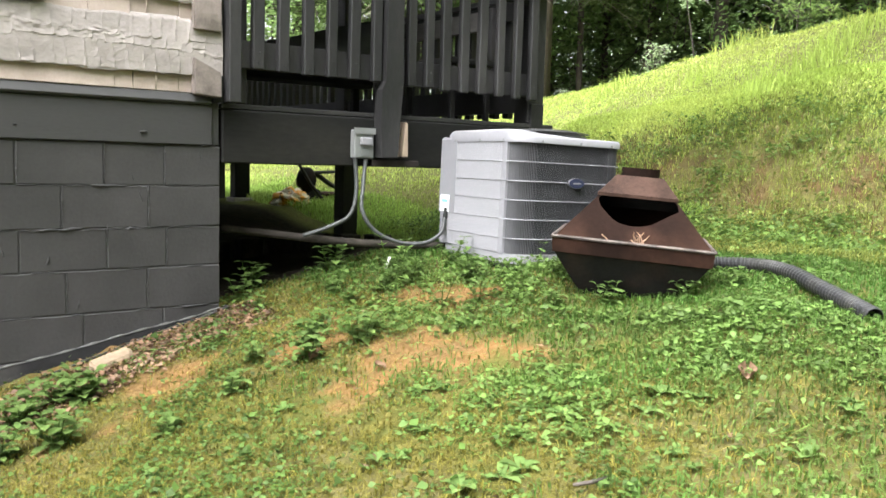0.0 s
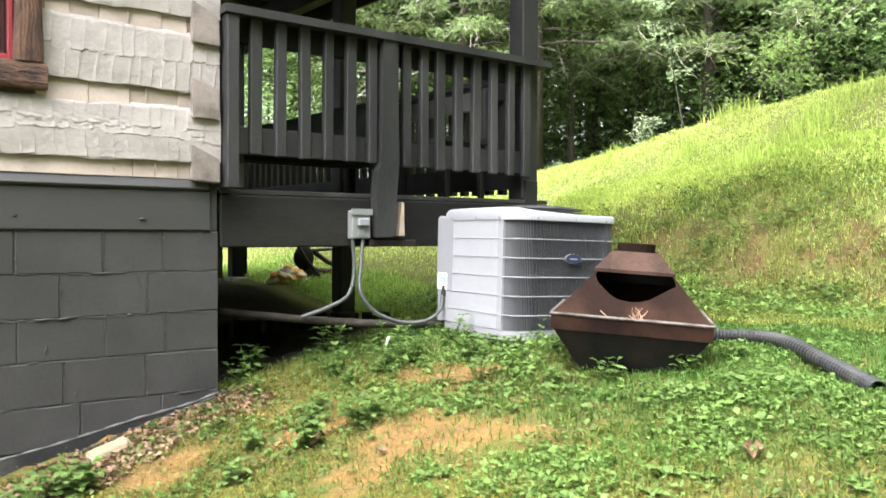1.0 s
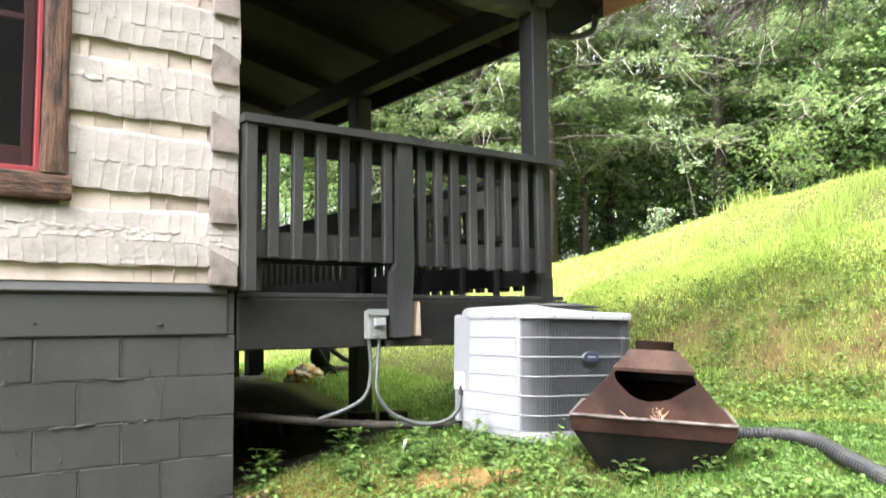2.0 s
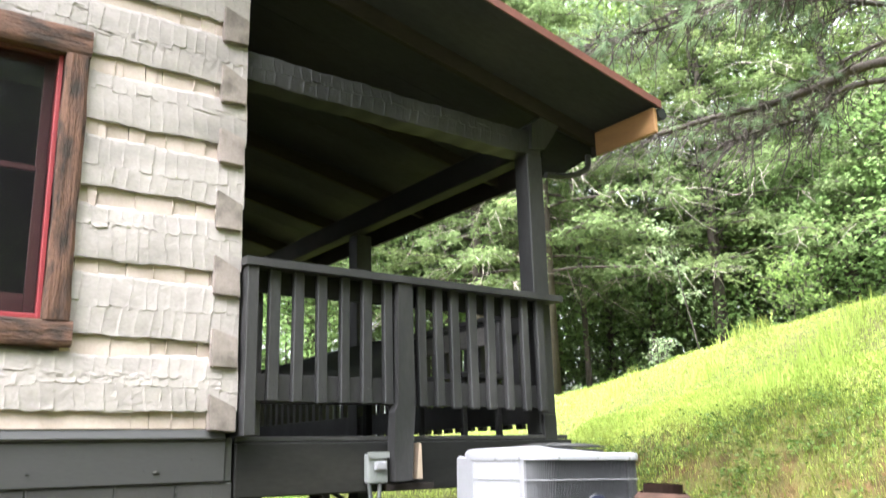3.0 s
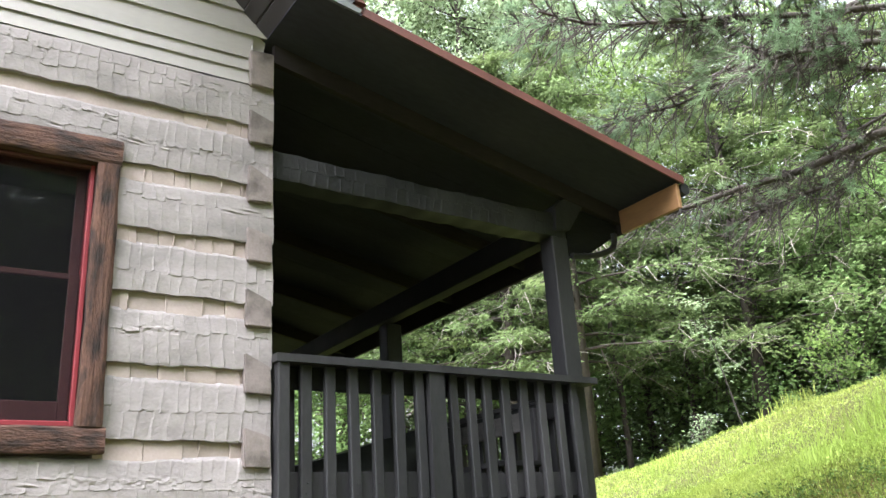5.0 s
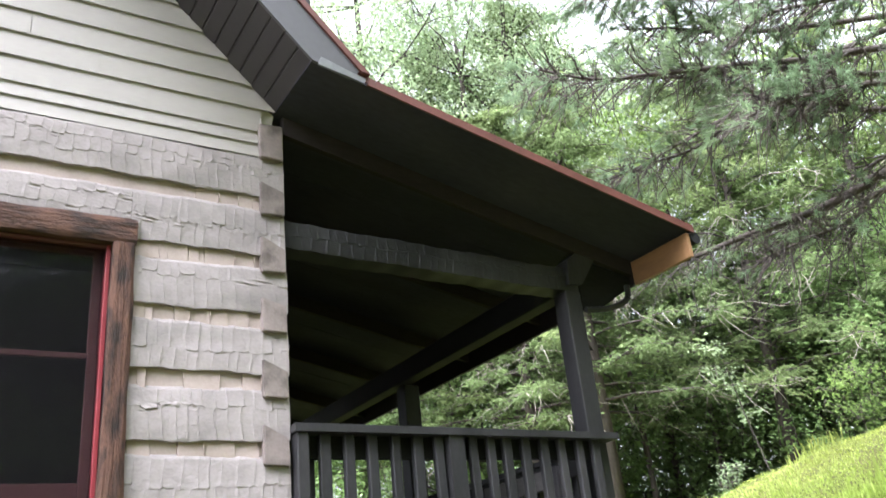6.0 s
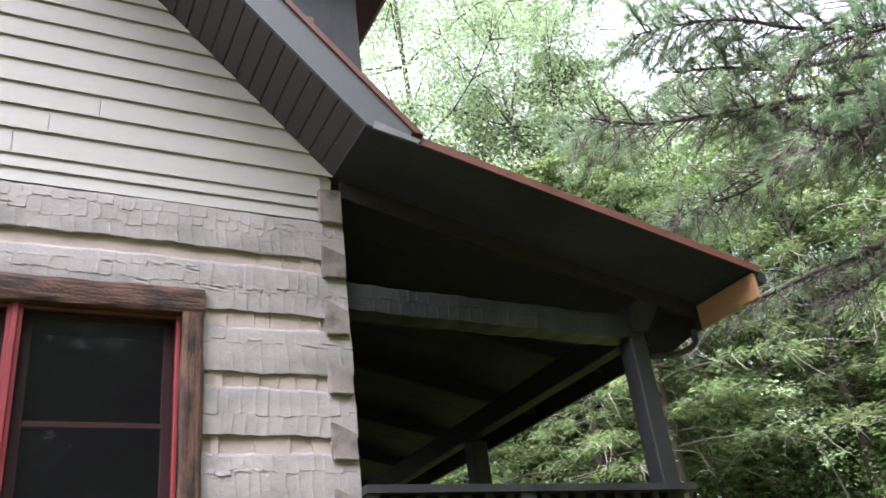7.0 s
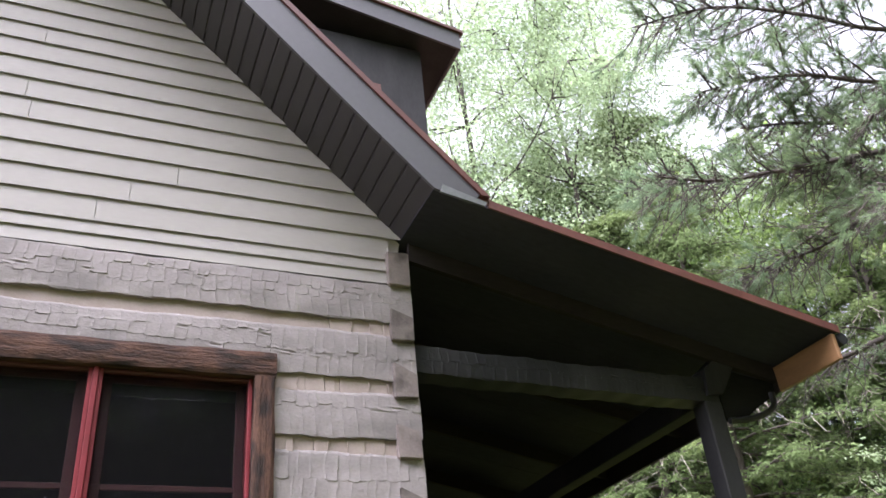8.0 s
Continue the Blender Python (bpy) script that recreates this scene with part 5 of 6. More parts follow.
tagged(tw, "tuft of dry dead weeds caught on the rim", "dead weeds", kind="stuff")

# ---------------------------------------------------------------- corrugated drain pipe
cp = curve_points([(1.98, -1.60, 0.832), (2.10, -1.74, 0.838), (2.16, -1.93, 0.845), (2.08, -2.13, 0.841), (1.82, -2.42, 0.826), (1.61, -2.66, 0.812), (1.43, -2.86, 0.80)], 30)
rad = [0.037 if (k % 3) else 0.0315 for k in range(len(cp))]
hose = thing("corrugated_pipe", (2.2, -2.2, 0.8), "black corrugated drain pipe lying on the grass", "drain pipe")
part("pipe_wall", tube(cp, rad, 16, cap=False), BLACK, hose)
part("pipe_bore", tube(cp[-60:], 0.030, 14, cap=False), SOOT_SHADE, hose, "dark open end")

# ---------------------------------------------------------------- foot of the wall
bm = bmesh.new()
prev = None
for k in range(60):
    x = -1.9 + 2.0 * k / 59
    g = 0.46 + 0.23 * x
    t = 0.03 + 0.12 * max(0, -x - 0.2) + 0.006 * math.sin(14 * x)
    up = 0.022 + 0.045 * max(0, -x - 0.1)
    row = [bm.verts.new(p) for p in ((x, -0.005, g + up), (x, -0.016, g + up + 0.004), (x, -0.022 - 0.4 * t, g + 0.012 + 0.006 * math.sin(23 * x)), (x, -0.05 - 1.3 * t, g - 0.05))]
    if prev:
        for a in range(3):
            bm.faces.new((prev[a], row[a], row[a + 1], prev[a + 1]))
    prev = row
solo("ground_membrane", bm, TARP, "crumpled black membrane along the wall foot", "membrane", smooth=True)
lip = []
for k in range(60):
    x = -1.9 + 1.98 * k / 59
    lip.append((x, -0.014 + 0.002 * math.sin(17 * x), 0.46 + 0.23 * x + 0.028 + 0.045 * max(0, -x - 0.1) + 0.003 * math.sin(11 * x)))
solo("membrane_edge", tube(lip, [0.005 + 0.003 * math.sin(1.7 * k) for k in range(60)], 6), mat("dusty_membrane", (0.075, 0.073, 0.07), 0.6, var=0.4, scale=9, fine=60), "pale dusty folded edge of the membrane", "membrane", smooth=True)
solo("soaker_hose", tube(curve_points([(-1.2, -0.22, 0.19), (-0.8, -0.17, 0.29), (-0.4, -0.10, 0.385), (-0.05, -0.05, 0.465), (0.09, -0.02, 0.5)], 10), 0.009, 6), BLACK, "thin black hose along the wall foot", "hose", smooth=True)
bm = box(-0.095, 0.095, -0.045, 0.045, -0.035, 0.035, 0.012)
bmesh.ops.subdivide_edges(bm, edges=bm.edges[:], cuts=4, use_grid_fill=True)
for v in bm.verts:
    v.co *= 1 + 0.10 * noise.noise(v.co * 22) + 0.06 * noise.noise(v.co * 60)
bmesh.ops.rotate(bm, verts=bm.verts, cent=(0, 0, 0), matrix=Matrix.Rotation(0.12, 3, "Z") @ Matrix.Rotation(-0.26, 3, "Y") @ Matrix.Rotation(0.25, 3, "X"))
bmesh.ops.translate(bm, verts=bm.verts, vec=(-0.62, -0.36, 0.345))
solo("rock", bm, ROCK, "blocky tan stone among dry leaves", "rock")

# ---------------------------------------------------------------- trees
def unit(v):
    return v / np.maximum(np.linalg.norm(v, axis=-1, keepdims=True), 1e-9)


def leaf_quads(points, size, r, flat=0.5, droop=0.2, ratio=0.55):
    """Diamond-shaped leaves at the points, in random directions."""
    n = len(points)
    a = r.uniform(0, 2 * np.pi, n)
    d = unit(np.stack([np.cos(a), np.sin(a), r.normal(-droop, 0.35, n)], 1))
    up = unit(np.stack([r.normal(0, 1 - flat, n), r.normal(0, 1 - flat, n), np.ones(n)], 1))
    side = unit(np.cross(d, up))
    nrm = np.cross(side, d)
    s = (size * r.uniform(0.6, 1.35, n))[:, None]
    base = points
    tip = points + d * s - nrm * s * 0.12
    mid = points + d * s * 0.45 + nrm * s * 0.08
    return np.stack([base, mid + side * s * ratio * 0.5, tip, mid - side * s * ratio * 0.5], 1)


def bent(p, q, r, wob=0.08, n=6, sag=0.0):
    p, q = np.array(p, float), np.array(q, float)
    t = np.linspace(0, 1, n)[:, None]
    pts = p + (q - p) * t
    length = np.linalg.norm(q - p)
    off = r.normal(0, wob * length / n, (n, 3)).cumsum(0)
    off -= off[0]
    off *= np.sin(np.pi * np.minimum(t, 0.9))
    pts = pts + off
    pts[:, 2] -= sag * length * (t[:, 0] ** 2)
    return [Vector(v) for v in pts]


def tree_thing(name, label, category, group, wood, cloud, leaf_mat, tri=False, bark=None):
    """A tree standing at the origin: trunk with limbs, and crown."""
    t = thing(name, (0, 0, 0), label, category, group)
    part("trunk", wood, bark or BARK, t, "", True)
    ob = new("crown", quad_cloud("crown", cloud, leaf_mat))
    ob.parent = t
    return t


def broadleaf(name, label, h, crown, n_leaf, size, leaf_mat, seed, clear=0.3, thin=0.16, group="woodland trees", tight=1.0, twigs=2):
    r = np.random.default_rng(seed)
    wood = bmesh.new()
    trunk = bent((0, 0, -0.4), (r.normal(0, 0.3), r.normal(0, 0.3), h * 0.92), r, 0.05, 9)
    tube(trunk, [thin * (1 - 0.85 * k / 8) for k in range(9)], 8, wood)
    clumps = []
    for k in range(26):
        f = clear + (1 - clear) * ((k + 0.5) / 26)
        p = trunk[min(8, int(f * 8))]
        a = k * 2.4 + r.uniform(-0.4, 0.4)
        reach = crown * (1.05 - 0.75 * abs(f - clear - 0.22) / (1 - clear)) * r.uniform(0.65, 1.15)
        q = (p.x + math.cos(a) * reach, p.y + math.sin(a) * reach, p.z + reach * r.uniform(0.15, 0.6))
        limb = bent(p, q, r, 0.16, 6, 0.05)
        tube(limb, [thin * 0.34 * (1 - f * 0.6) * (1 - 0.16 * j) for j in range(6)], 5, wood)
        for j in (2, 3, 4, 5):
            clumps.append((np.array(limb[j]), 0.30 + 0.09 * j))
            for k2 in range(2):
                w = np.array(limb[j]) + r.normal(0, 0.38, 3) * crown * 0.28
                clumps.append((w, 0.42))
                if k2 < twigs:
                    tube(bent(limb[j], w, r, 0.1, 3), [0.018, 0.012, 0.006], 3, wood)
    clumps.append((np.array(trunk[-1]), 0.6))
    c = np.array([a for a, _ in clumps])
    s = np.array([b for _, b in clumps]) * crown / 3.9 * tight
    pick = r.integers(0, len(c), n_leaf)
    pts = c[pick] + r.normal(0, 1, (n_leaf, 3)) * s[pick][:, None] * np.array([1, 1, 0.62])
    return tree_thing(name, label, "tree", group, wood, leaf_quads(pts, size, r), leaf_mat)


def conifer(name, label, h, reach, n_spray, size, leaf_mat, seed, start=0.25, thin=0.15, droop=0.22, dead=True, group="woodland conifers"):
    """A soft-needled conifer with drooping sprays and some bare twigs."""
    r = np.random.default_rng(seed)
    wood, twigs = bmesh.new(), bmesh.new()
    tube([(0, 0, -0.4), (0.03, 0, h * 0.5), (0, 0.04, h)], [thin, thin * 0.6, 0.01], 8, wood)
    pts = []
    nb = 74
    for k in range(nb):
        f = start + (1 - start) * (k + 0.5) / nb
        a = k * 2.399 + r.uniform(-0.3, 0.3)
        length = reach * (1.05 - f) ** 0.7 * r.uniform(0.7, 1.15)
        p = np.array((0, 0, f * h))
        q = p + np.array((math.cos(a), math.sin(a), 0.10)) * length
        limb = bent(p, q, r, 0.08, 6, droop)
        tube(limb, [0.035 * (1 - f * 0.5), 0.028, 0.02, 0.014, 0.009, 0.004], 4, wood)
        for j in range(1, 6):
            for _ in range(2):
                side = r.choice([-1, 1])
                d = np.array((math.cos(a + side * r.uniform(0.5, 1.1)), math.sin(a + side * r.uniform(0.5, 1.1)), r.uniform(-0.35, 0.05)))
                w = np.array(limb[j]) + d * length * r.uniform(0.10, 0.26)
                tube([limb[j], Vector((np.array(limb[j]) + w) / 2 + np.array((0, 0, 0.02))), Vector(w)], [0.008, 0.006, 0.003], 3, wood)
                for t in np.linspace(0.2, 1.05, 6):
                    pts.append(np.array(limb[j]) * (1 - t) + w * t)
        if dead and f < 0.65 and r.random() < 0.7:
            for _ in range(7):
                j = r.integers(2, 6)
                d = np.array((math.cos(a) * r.uniform(0.2, 1) + r.normal(0, 0.4), math.sin(a) * r.uniform(0.2, 1) + r.normal(0, 0.4), r.uniform(-1.0, -0.1)))
                w = np.array(limb[j]) + d * r.uniform(0.45, 1.1)
                tube(bent(limb[j], w, r, 0.25, 5), [0.009, 0.008, 0.006, 0.005, 0.002], 3, twigs)
    pts = np.array(pts)
    pick = r.integers(0, len(pts), n_spray)
    p = pts[pick] + r.normal(0, 0.09, (n_spray, 3)) * np.array([1, 1, 0.55])
    t = tree_thing(name, label, "tree", group, wood, leaf_quads(p, size, r, 0.4, 0.25, 0.28), leaf_mat)
    if dead:
        tagged(part("dead_twig", twigs, DEADTWIG, t, "pale bare dead twigs", True), kind="stuff")
    return t


def needles(tips, axes, length, width, count, r):
    """Tufts of needles fanning from twig ends."""
    n = len(tips)
    tips, axes = np.repeat(tips, count, 0), np.repeat(axes, count, 0)
    d = unit(axes * 0.9 + r.normal(0, 0.5, (n * count, 3)))
    back = axes * r.uniform(-0.06, 0.05, n * count)[:, None]
    side = unit(np.cross(d, r.normal(0, 1, (n * count, 3))))
    s = (length * r.uniform(0.7, 1.2, n * count))[:, None]
    p = tips + back
    return np.stack([p - side * width / 2, p + d * s - np.array([0, 0, 0.12]) * s, p + side * width / 2], 1)


def azimuth(az, d):
    """A place by bearing from north and distance from the yard's west end."""
    x, y = -1.66 + d * math.sin(radians(az)), -4.31 + d * math.cos(radians(az))
    return x, y, float(ground_z(x, y))


def stand(t, az, d, turn=0.0, size=1.0, tall=1.0):
    x, y, z = azimuth(az, d)
    return Matrix.Translation((x, y, z - 0.05)) @ Matrix.Rotation(turn, 4, "Z") @ Matrix.Diagonal((size, size, size * tall, 1))


def plant_first(t, m):
    t.matrix_basis = m


def grove(t, places):
    plant_first(t, stand(t, *places[0]))
    for p in places[1:]:
        copy_thing(t, stand(t, *p))


grove(conifer("hemlock_tree", "soft drooping conifer with pale dead twigs at the wood's edge", 9.5, 3.3, 20000, 0.132, HEMLOCK, 11),
      [(43.3, 15.5, 0.4, 1.0), (38.5, 16.5, 2.1, 1.05), (54.5, 18.0, 4.0, 1.1), (30.0, 18.5, 1.2, 1.1), (62.5, 18.5, 5.0, 1.15), (70.0, 18.0, 3.0, 1.1), (34.0, 22.0, 0.9, 1.75), (41.5, 23.0, 2.9, 1.9), (27.0, 23.0, 4.4, 1.8), (47.0, 24.0, 5.5, 1.25)])
grove(broadleaf("tall_tree", "tall woodland tree with light green leaves", 17.0, 3.9, 36000, 0.082, LEAF_LIGHT, 21, 0.30, 0.13, tight=0.8),
      [(36.5, 18.5, 0.3, 1.1, 1.2), (29.5, 19.5, 2.0, 1.1, 1.15), (40.0, 20.5, 4.1, 1.0, 1.15), (22.0, 21.0, 5.2, 1.1), (50.5, 22.0, 1.7, 0.75, 0.8)])
grove(broadleaf("woodland_tree", "woodland tree with mid green leaves", 14.0, 3.8, 22000, 0.11, LEAF_MID, 33, 0.2),
      [(50.0, 21.5, 0.3, 1.0), (57.0, 21.0, 2.6, 0.85), (64.5, 22.0, 4.4, 0.9), (71.0, 21.5, 1.5, 1.0), (26.0, 20.0, 3.5, 0.7), (19.5, 19.5, 0.6, 0.65), (33.5, 20.5, 2.2, 0.75)])
grove(broadleaf("dark_tree", "dark green tree deep in the wood", 16.0, 4.6, 6000, 0.30, LEAF_DARK, 45, 0.22, 0.2, twigs=0),
      [(a, 27.0 + 3.0 * (k % 3), 1.3 * k, 0.62 if 25 < a < 58 else 0.95) for k, a in enumerate(range(18, 80, 6))] + [(a, 24.0 + 2 * (k % 2), 0.7 * k, 0.5) for k, a in enumerate((38, 43, 47, 51, 55, 59, 63, 67))])
# unseen wood to the south and west, placed to darken the window's reflection
grove(broadleaf("dark_tree", "dense dark green tree south of the yard, seen only in the window", 16.0, 4.6, 6000, 0.36, LEAF_DARK, 46, 0.10, 0.2, twigs=0),
      [(a, 20.0 + 2.0 * (k % 2), 2.1 * k, 1.2 + 0.1 * (k % 3)) for k, a in enumerate((100, 116, 132, 146, 157, 181.5, 194, 207, 222))] + [(170.0, 20.0, 0.8, 0.66)] + [(a, 27.0 + 1.5 * (k % 3), 1.7 * k, 0.86 if 160 < a < 172 else 1.3) for k, a in enumerate((112, 124, 136, 147, 156, 165, 169, 174, 183, 192, 203, 215))])
grove(broadleaf("understory_tree", "small shady tree under the wood's edge", 6.0, 2.6, 7500, 0.12, LEAF_DARK, 52, 0.16, 0.07, "understory trees", twigs=1),
      [(44.0, 20.5, 0.2, 1.0), (50.5, 21.6, 1.4, 0.9), (57.5, 19.0, 2.6, 1.0), (61.0, 18.2, 0.7, 0.9), (63.0, 19.6, 3.9, 1.1), (35.0, 18.8, 4.8, 1.0), (25.5, 17.8, 0.8, 0.8), (21.0, 17.0, 2.3, 0.8), (16.0, 18.0, 3.1, 0.9), (68.0, 17.5, 5.5, 1.0), (41.0, 20.5, 5.0, 1.1), (47.5, 21.0, 0.9, 1.2), (53.8, 21.2, 2.9, 1.2), (60.2, 21.5, 4.2, 1.2)])
grove(broadleaf("slender_tree", "slender bare-stemmed tree standing in the shade of the wood", 11.0, 1.9, 2600, 0.12, LEAF_MID, 57, 0.66, 0.075, "slender trees", twigs=0),
      [(45.6, 18.6, 0.3, 1.1), (47.4, 20.5, 1.8, 1.15), (50.2, 19.6, 2.7, 0.9), (54.0, 20.6, 4.6, 1.2), (58.6, 20.2, 5.1, 1.0)])
# saplings and bushes along the crest
grove(broadleaf("sapling", "young leafy sapling on the crest of the bank", 2.6, 1.15, 950, 0.125, LEAF_MID, 61, 0.35, 0.022, "crest saplings"),
      [(59.0, 11.0, 0.2, 0.40), (63.0, 11.4, 2.0, 0.45), (66.5, 11.0, 3.4, 0.7)])
grove(broadleaf("bush", "small leafy bush at the wood's edge", 1.1, 0.62, 420, 0.11, LEAF_LIGHT, 66, 0.15, 0.012, "crest bushes"),
      [(50.3, 11.7, 0.4, 0.42), (44.9, 13.6, 2.2, 0.45), (57.0, 11.3, 1.0, 0.4), (61.0, 10.9, 4.0, 0.5)])
r = np.random.default_rng(70)
wood = bmesh.new()
stem = bent((0, 0, -0.1), (-0.32, 0.1, 1.75), r, 0.1, 7)
tube(stem, [0.012, 0.011, 0.010, 0.008, 0.007, 0.005, 0.003], 5, wood)
pts = []
for j in range(3, 7):
    for _ in range(5):
        w = np.array(stem[j]) + np.array((r.normal(0, 0.2), r.normal(0, 0.2), r.uniform(-0.05, 0.15)))
        tube([stem[j], Vector(w)], [0.004, 0.002], 3, wood)
        pts += [np.array(stem[j]) * (1 - t) + w * t for t in (0.4, 0.6, 0.8, 1.0)]
pts = np.array(pts)
thin_sapling = tree_thing("thin_sapling", "thin leaning sapling with few leaves on the crest", "sapling", "", wood, leaf_quads(np.repeat(pts, 3, 0) + r.normal(0, 0.04, (len(pts) * 3, 3)), 0.065, r), LEAF_LIGHT)
plant_first(thin_sapling, stand(thin_sapling, 53.2, 11.5, 0.0, 0.95))

# ---- the pine that overhangs from the east
r = np.random.default_rng(81)
PINE = (7.6, -2.4)
pz = float(ground_z(*PINE))
pine = thing("pine_tree", (PINE[0], PINE[1], pz), "large pine with long boughs reaching over the porch roof", "tree")
trunk_pts = [(PINE[0], PINE[1], pz - 0.4), (PINE[0] + 0.05, PINE[1], pz + 6), (PINE[0], PINE[1] + 0.1, pz + 12), (PINE[0], PINE[1], pz + 17)]
part("trunk", tube(trunk_pts, [0.26, 0.20, 0.12, 0.03], 10), BARK, pine, "", True)
tips, axes = [], []


def bough(start, ctrl, thick, twig_from, twig_step, twig_len, label="", dens=1.0):
    """One bough: its main limb, side twigs, and the tufts' places."""
    wood = bmesh.new()
    line = curve_points([start] + ctrl, 10)
    n = len(line)
    tube(line, [thick * (1 - 0.74 * k / (n - 1)) for k in range(n)], 6, wood)
    length = sum((line[k + 1] - line[k]).length for k in range(n - 1))
    count = int(length / twig_step)
    for k in range(count):
        f = twig_from + (1 - twig_from) * (k + r.uniform(0, 1)) / count
        i = min(n - 2, int(f * (n - 1)))
        p, d = line[i], (line[i + 1] - line[i]).normalized()
        side = d.cross(Vector((0, 0, 1))).normalized() * (1 if k % 2 else -1)
        dirn = (d * r.uniform(0.3, 0.9) + side * r.uniform(0.5, 1.0) + Vector((0, 0, r.uniform(-0.45, 0.3)))).normalized()
        L = twig_len * r.uniform(0.5, 1.25) * (1.1 - 0.5 * f)
        q = p + dirn * L
        sub = bent(p, q, r, 0.22, 6, 0.06)
        tube(sub, [0.011, 0.009, 0.008, 0.006, 0.005, 0.003], 4, wood)
        for j in range(1, 6):
            for _ in range(2):
                e = (dirn * 0.8 + side * r.uniform(-0.7, 0.7) + Vector((0, 0, r.uniform(-0.3, 0.5)))).normalized()
                w = sub[j] + e * r.uniform(0.08, 0.26)
                tube([sub[j], w], [0.004, 0.002], 3, wood)
                if r.random() < dens * 0.45:
                    tips.append(np.array(w)), axes.append(np.array(e))
            if r.random() < dens * 0.15:
                tips.append(np.array(sub[j])), axes.append(np.array(dirn))
        for _ in range(2 if twig_from < 0.2 else 1):
            w = p + d * r.uniform(-0.1, 0.4) + Vector((r.normal(0, 0.22), r.normal(0, 0.22), r.uniform(-0.75, 0.2)))
            tube(bent(p, w, r, 0.35, 6), [0.007, 0.006, 0.005, 0.004, 0.003, 0.0015], 3, wood)
    part("bough", wood, BARK, pine, label, True)


T = Vector((PINE[0], PINE[1], 0))
bough(T + Vector((0, 0, 5.4)), [(5.92, -0.88, 4.99), (5.51, -0.69, 4.79), (5.01, -0.37, 4.57), (4.47, -0.13, 4.40), (3.94, 0.09, 4.2), (3.5, 0.3, 4.08)], 0.058, 0.15, 0.15, 0.7, "long low bough reaching to the eave", 0.2)
bough(T + Vector((0, 0, 6.1)), [(5.58, -1.31, 5.98), (5.03, -0.91, 5.96), (4.42, -0.54, 5.96), (3.76, -0.17, 5.92), (3.14, 0.09, 5.85), (2.55, 0.18, 5.84)], 0.040, 0.15, 0.14, 0.6, "thick level bough over the roof edge", 0.45)
bough(T + Vector((0, 0, 6.1)), [(6.09, -1.01, 5.95), (5.46, -0.5, 5.97), (4.99, -0.22, 5.82), (4.47, 0.26, 5.5), (3.97, 0.49, 5.33), (3.53, 0.62, 5.13)], 0.032, 0.15, 0.13, 0.65, "", 0.55)
bough(T + Vector((0, 0, 5.4)), [(5.36, -1.26, 5.27), (4.85, -1.05, 5.33), (4.4, -0.9, 5.3), (3.92, -0.8, 5.34)], 0.032, 0.15, 0.10, 0.5, "", 0.6)
bough(T + Vector((0, 0, 4.9)), [(5.54, -1.01, 4.66), (5.15, -0.71, 4.39), (4.73, -0.5, 4.23), (4.3, -0.3, 4.06)], 0.035, 0.15, 0.12, 0.6, "", 0.12)
bough(T + Vector((0, 0, 7.2)), [(6.2, -1.6, 7.2), (4.97, -0.88, 7.37), (4.28, -0.58, 7.66), (3.5, -0.22, 7.88), (2.82, 0.24, 7.84)], 0.036, 0.3, 0.11, 0.75, "", 0.9)
bough(T + Vector((0, 0, 6.6)), [(6.0, -1.5, 6.6), (4.75, -0.77, 6.72), (4.15, -0.46, 6.92), (3.68, -0.21, 6.95), (3.21, 0.08, 6.9)], 0.032, 0.3, 0.11, 0.65, "", 0.9)
bough(T + Vector((0, 0, 5.8)), [(5.9, -1.2, 5.85), (4.54, -0.58, 5.93), (4.29, -0.26, 5.99), (3.89, 0.15, 6.11), (3.39, 0.6, 6.24), (2.97, 0.94, 6.3)], 0.032, 0.3, 0.11, 0.6, "", 0.8)
bough(T + Vector((0, 0, 6.7)), [(6.3, -1.2, 6.7), (5.2, -0.36, 6.73), (4.79, -0.11, 6.76), (4.37, 0.07, 6.81), (3.92, 0.31, 6.82)], 0.036, 0.3, 0.11, 0.6, "", 0.8)
bough(T + Vector((0, 0, 8.6)), [(6.6, -1.1, 9.0), (5.5, 0.4, 9.7), (4.6, 1.4, 10.4)], 0.043, 0.15, 0.09, 1.0, "", 0.9)
bough(T + Vector((0, 0, 9.8)), [(6.4, -1.0, 10.6), (5.2, 0.8, 11.4), (4.2, 2.2, 11.9)], 0.043, 0.15, 0.12, 0.9, "", 0.45)
bough(T + Vector((0, 0, 6.9)), [(6.7, -0.7, 6.9), (6.2, 0.6, 6.7), (5.9, 1.8, 6.6), (5.8, 2.8, 6.5)], 0.040, 0.15, 0.12, 0.95, "", 0.5)
bough(T + Vector((0, 0, 5.9)), [(6.6, -1.2, 5.5), (5.9, -0.4, 5.1), (5.6, 0.4, 4.7)], 0.035, 0.15, 0.16, 0.7, "", 0.15)
bough(T + Vector((0, 0, 8.0)), [(7.2, -0.6, 8.3), (7.0, 1.0, 8.6), (6.8, 2.4, 8.7)], 0.040, 0.15, 0.10, 0.95, "", 0.5)
bough(T + Vector((0, 0, 9.2)), [(6.9, -0.8, 9.6), (6.3, 1.0, 10.0), (5.9, 2.4, 10.4)], 0.040, 0.15, 0.10, 0.95, "", 0.9)
bough(T + Vector((0, 0, 10.8)), [(6.6, -0.9, 11.6), (5.6, 1.0, 12.6), (4.9, 2.2, 13.0)], 0.040, 0.15, 0.10, 0.95, "", 0.9)
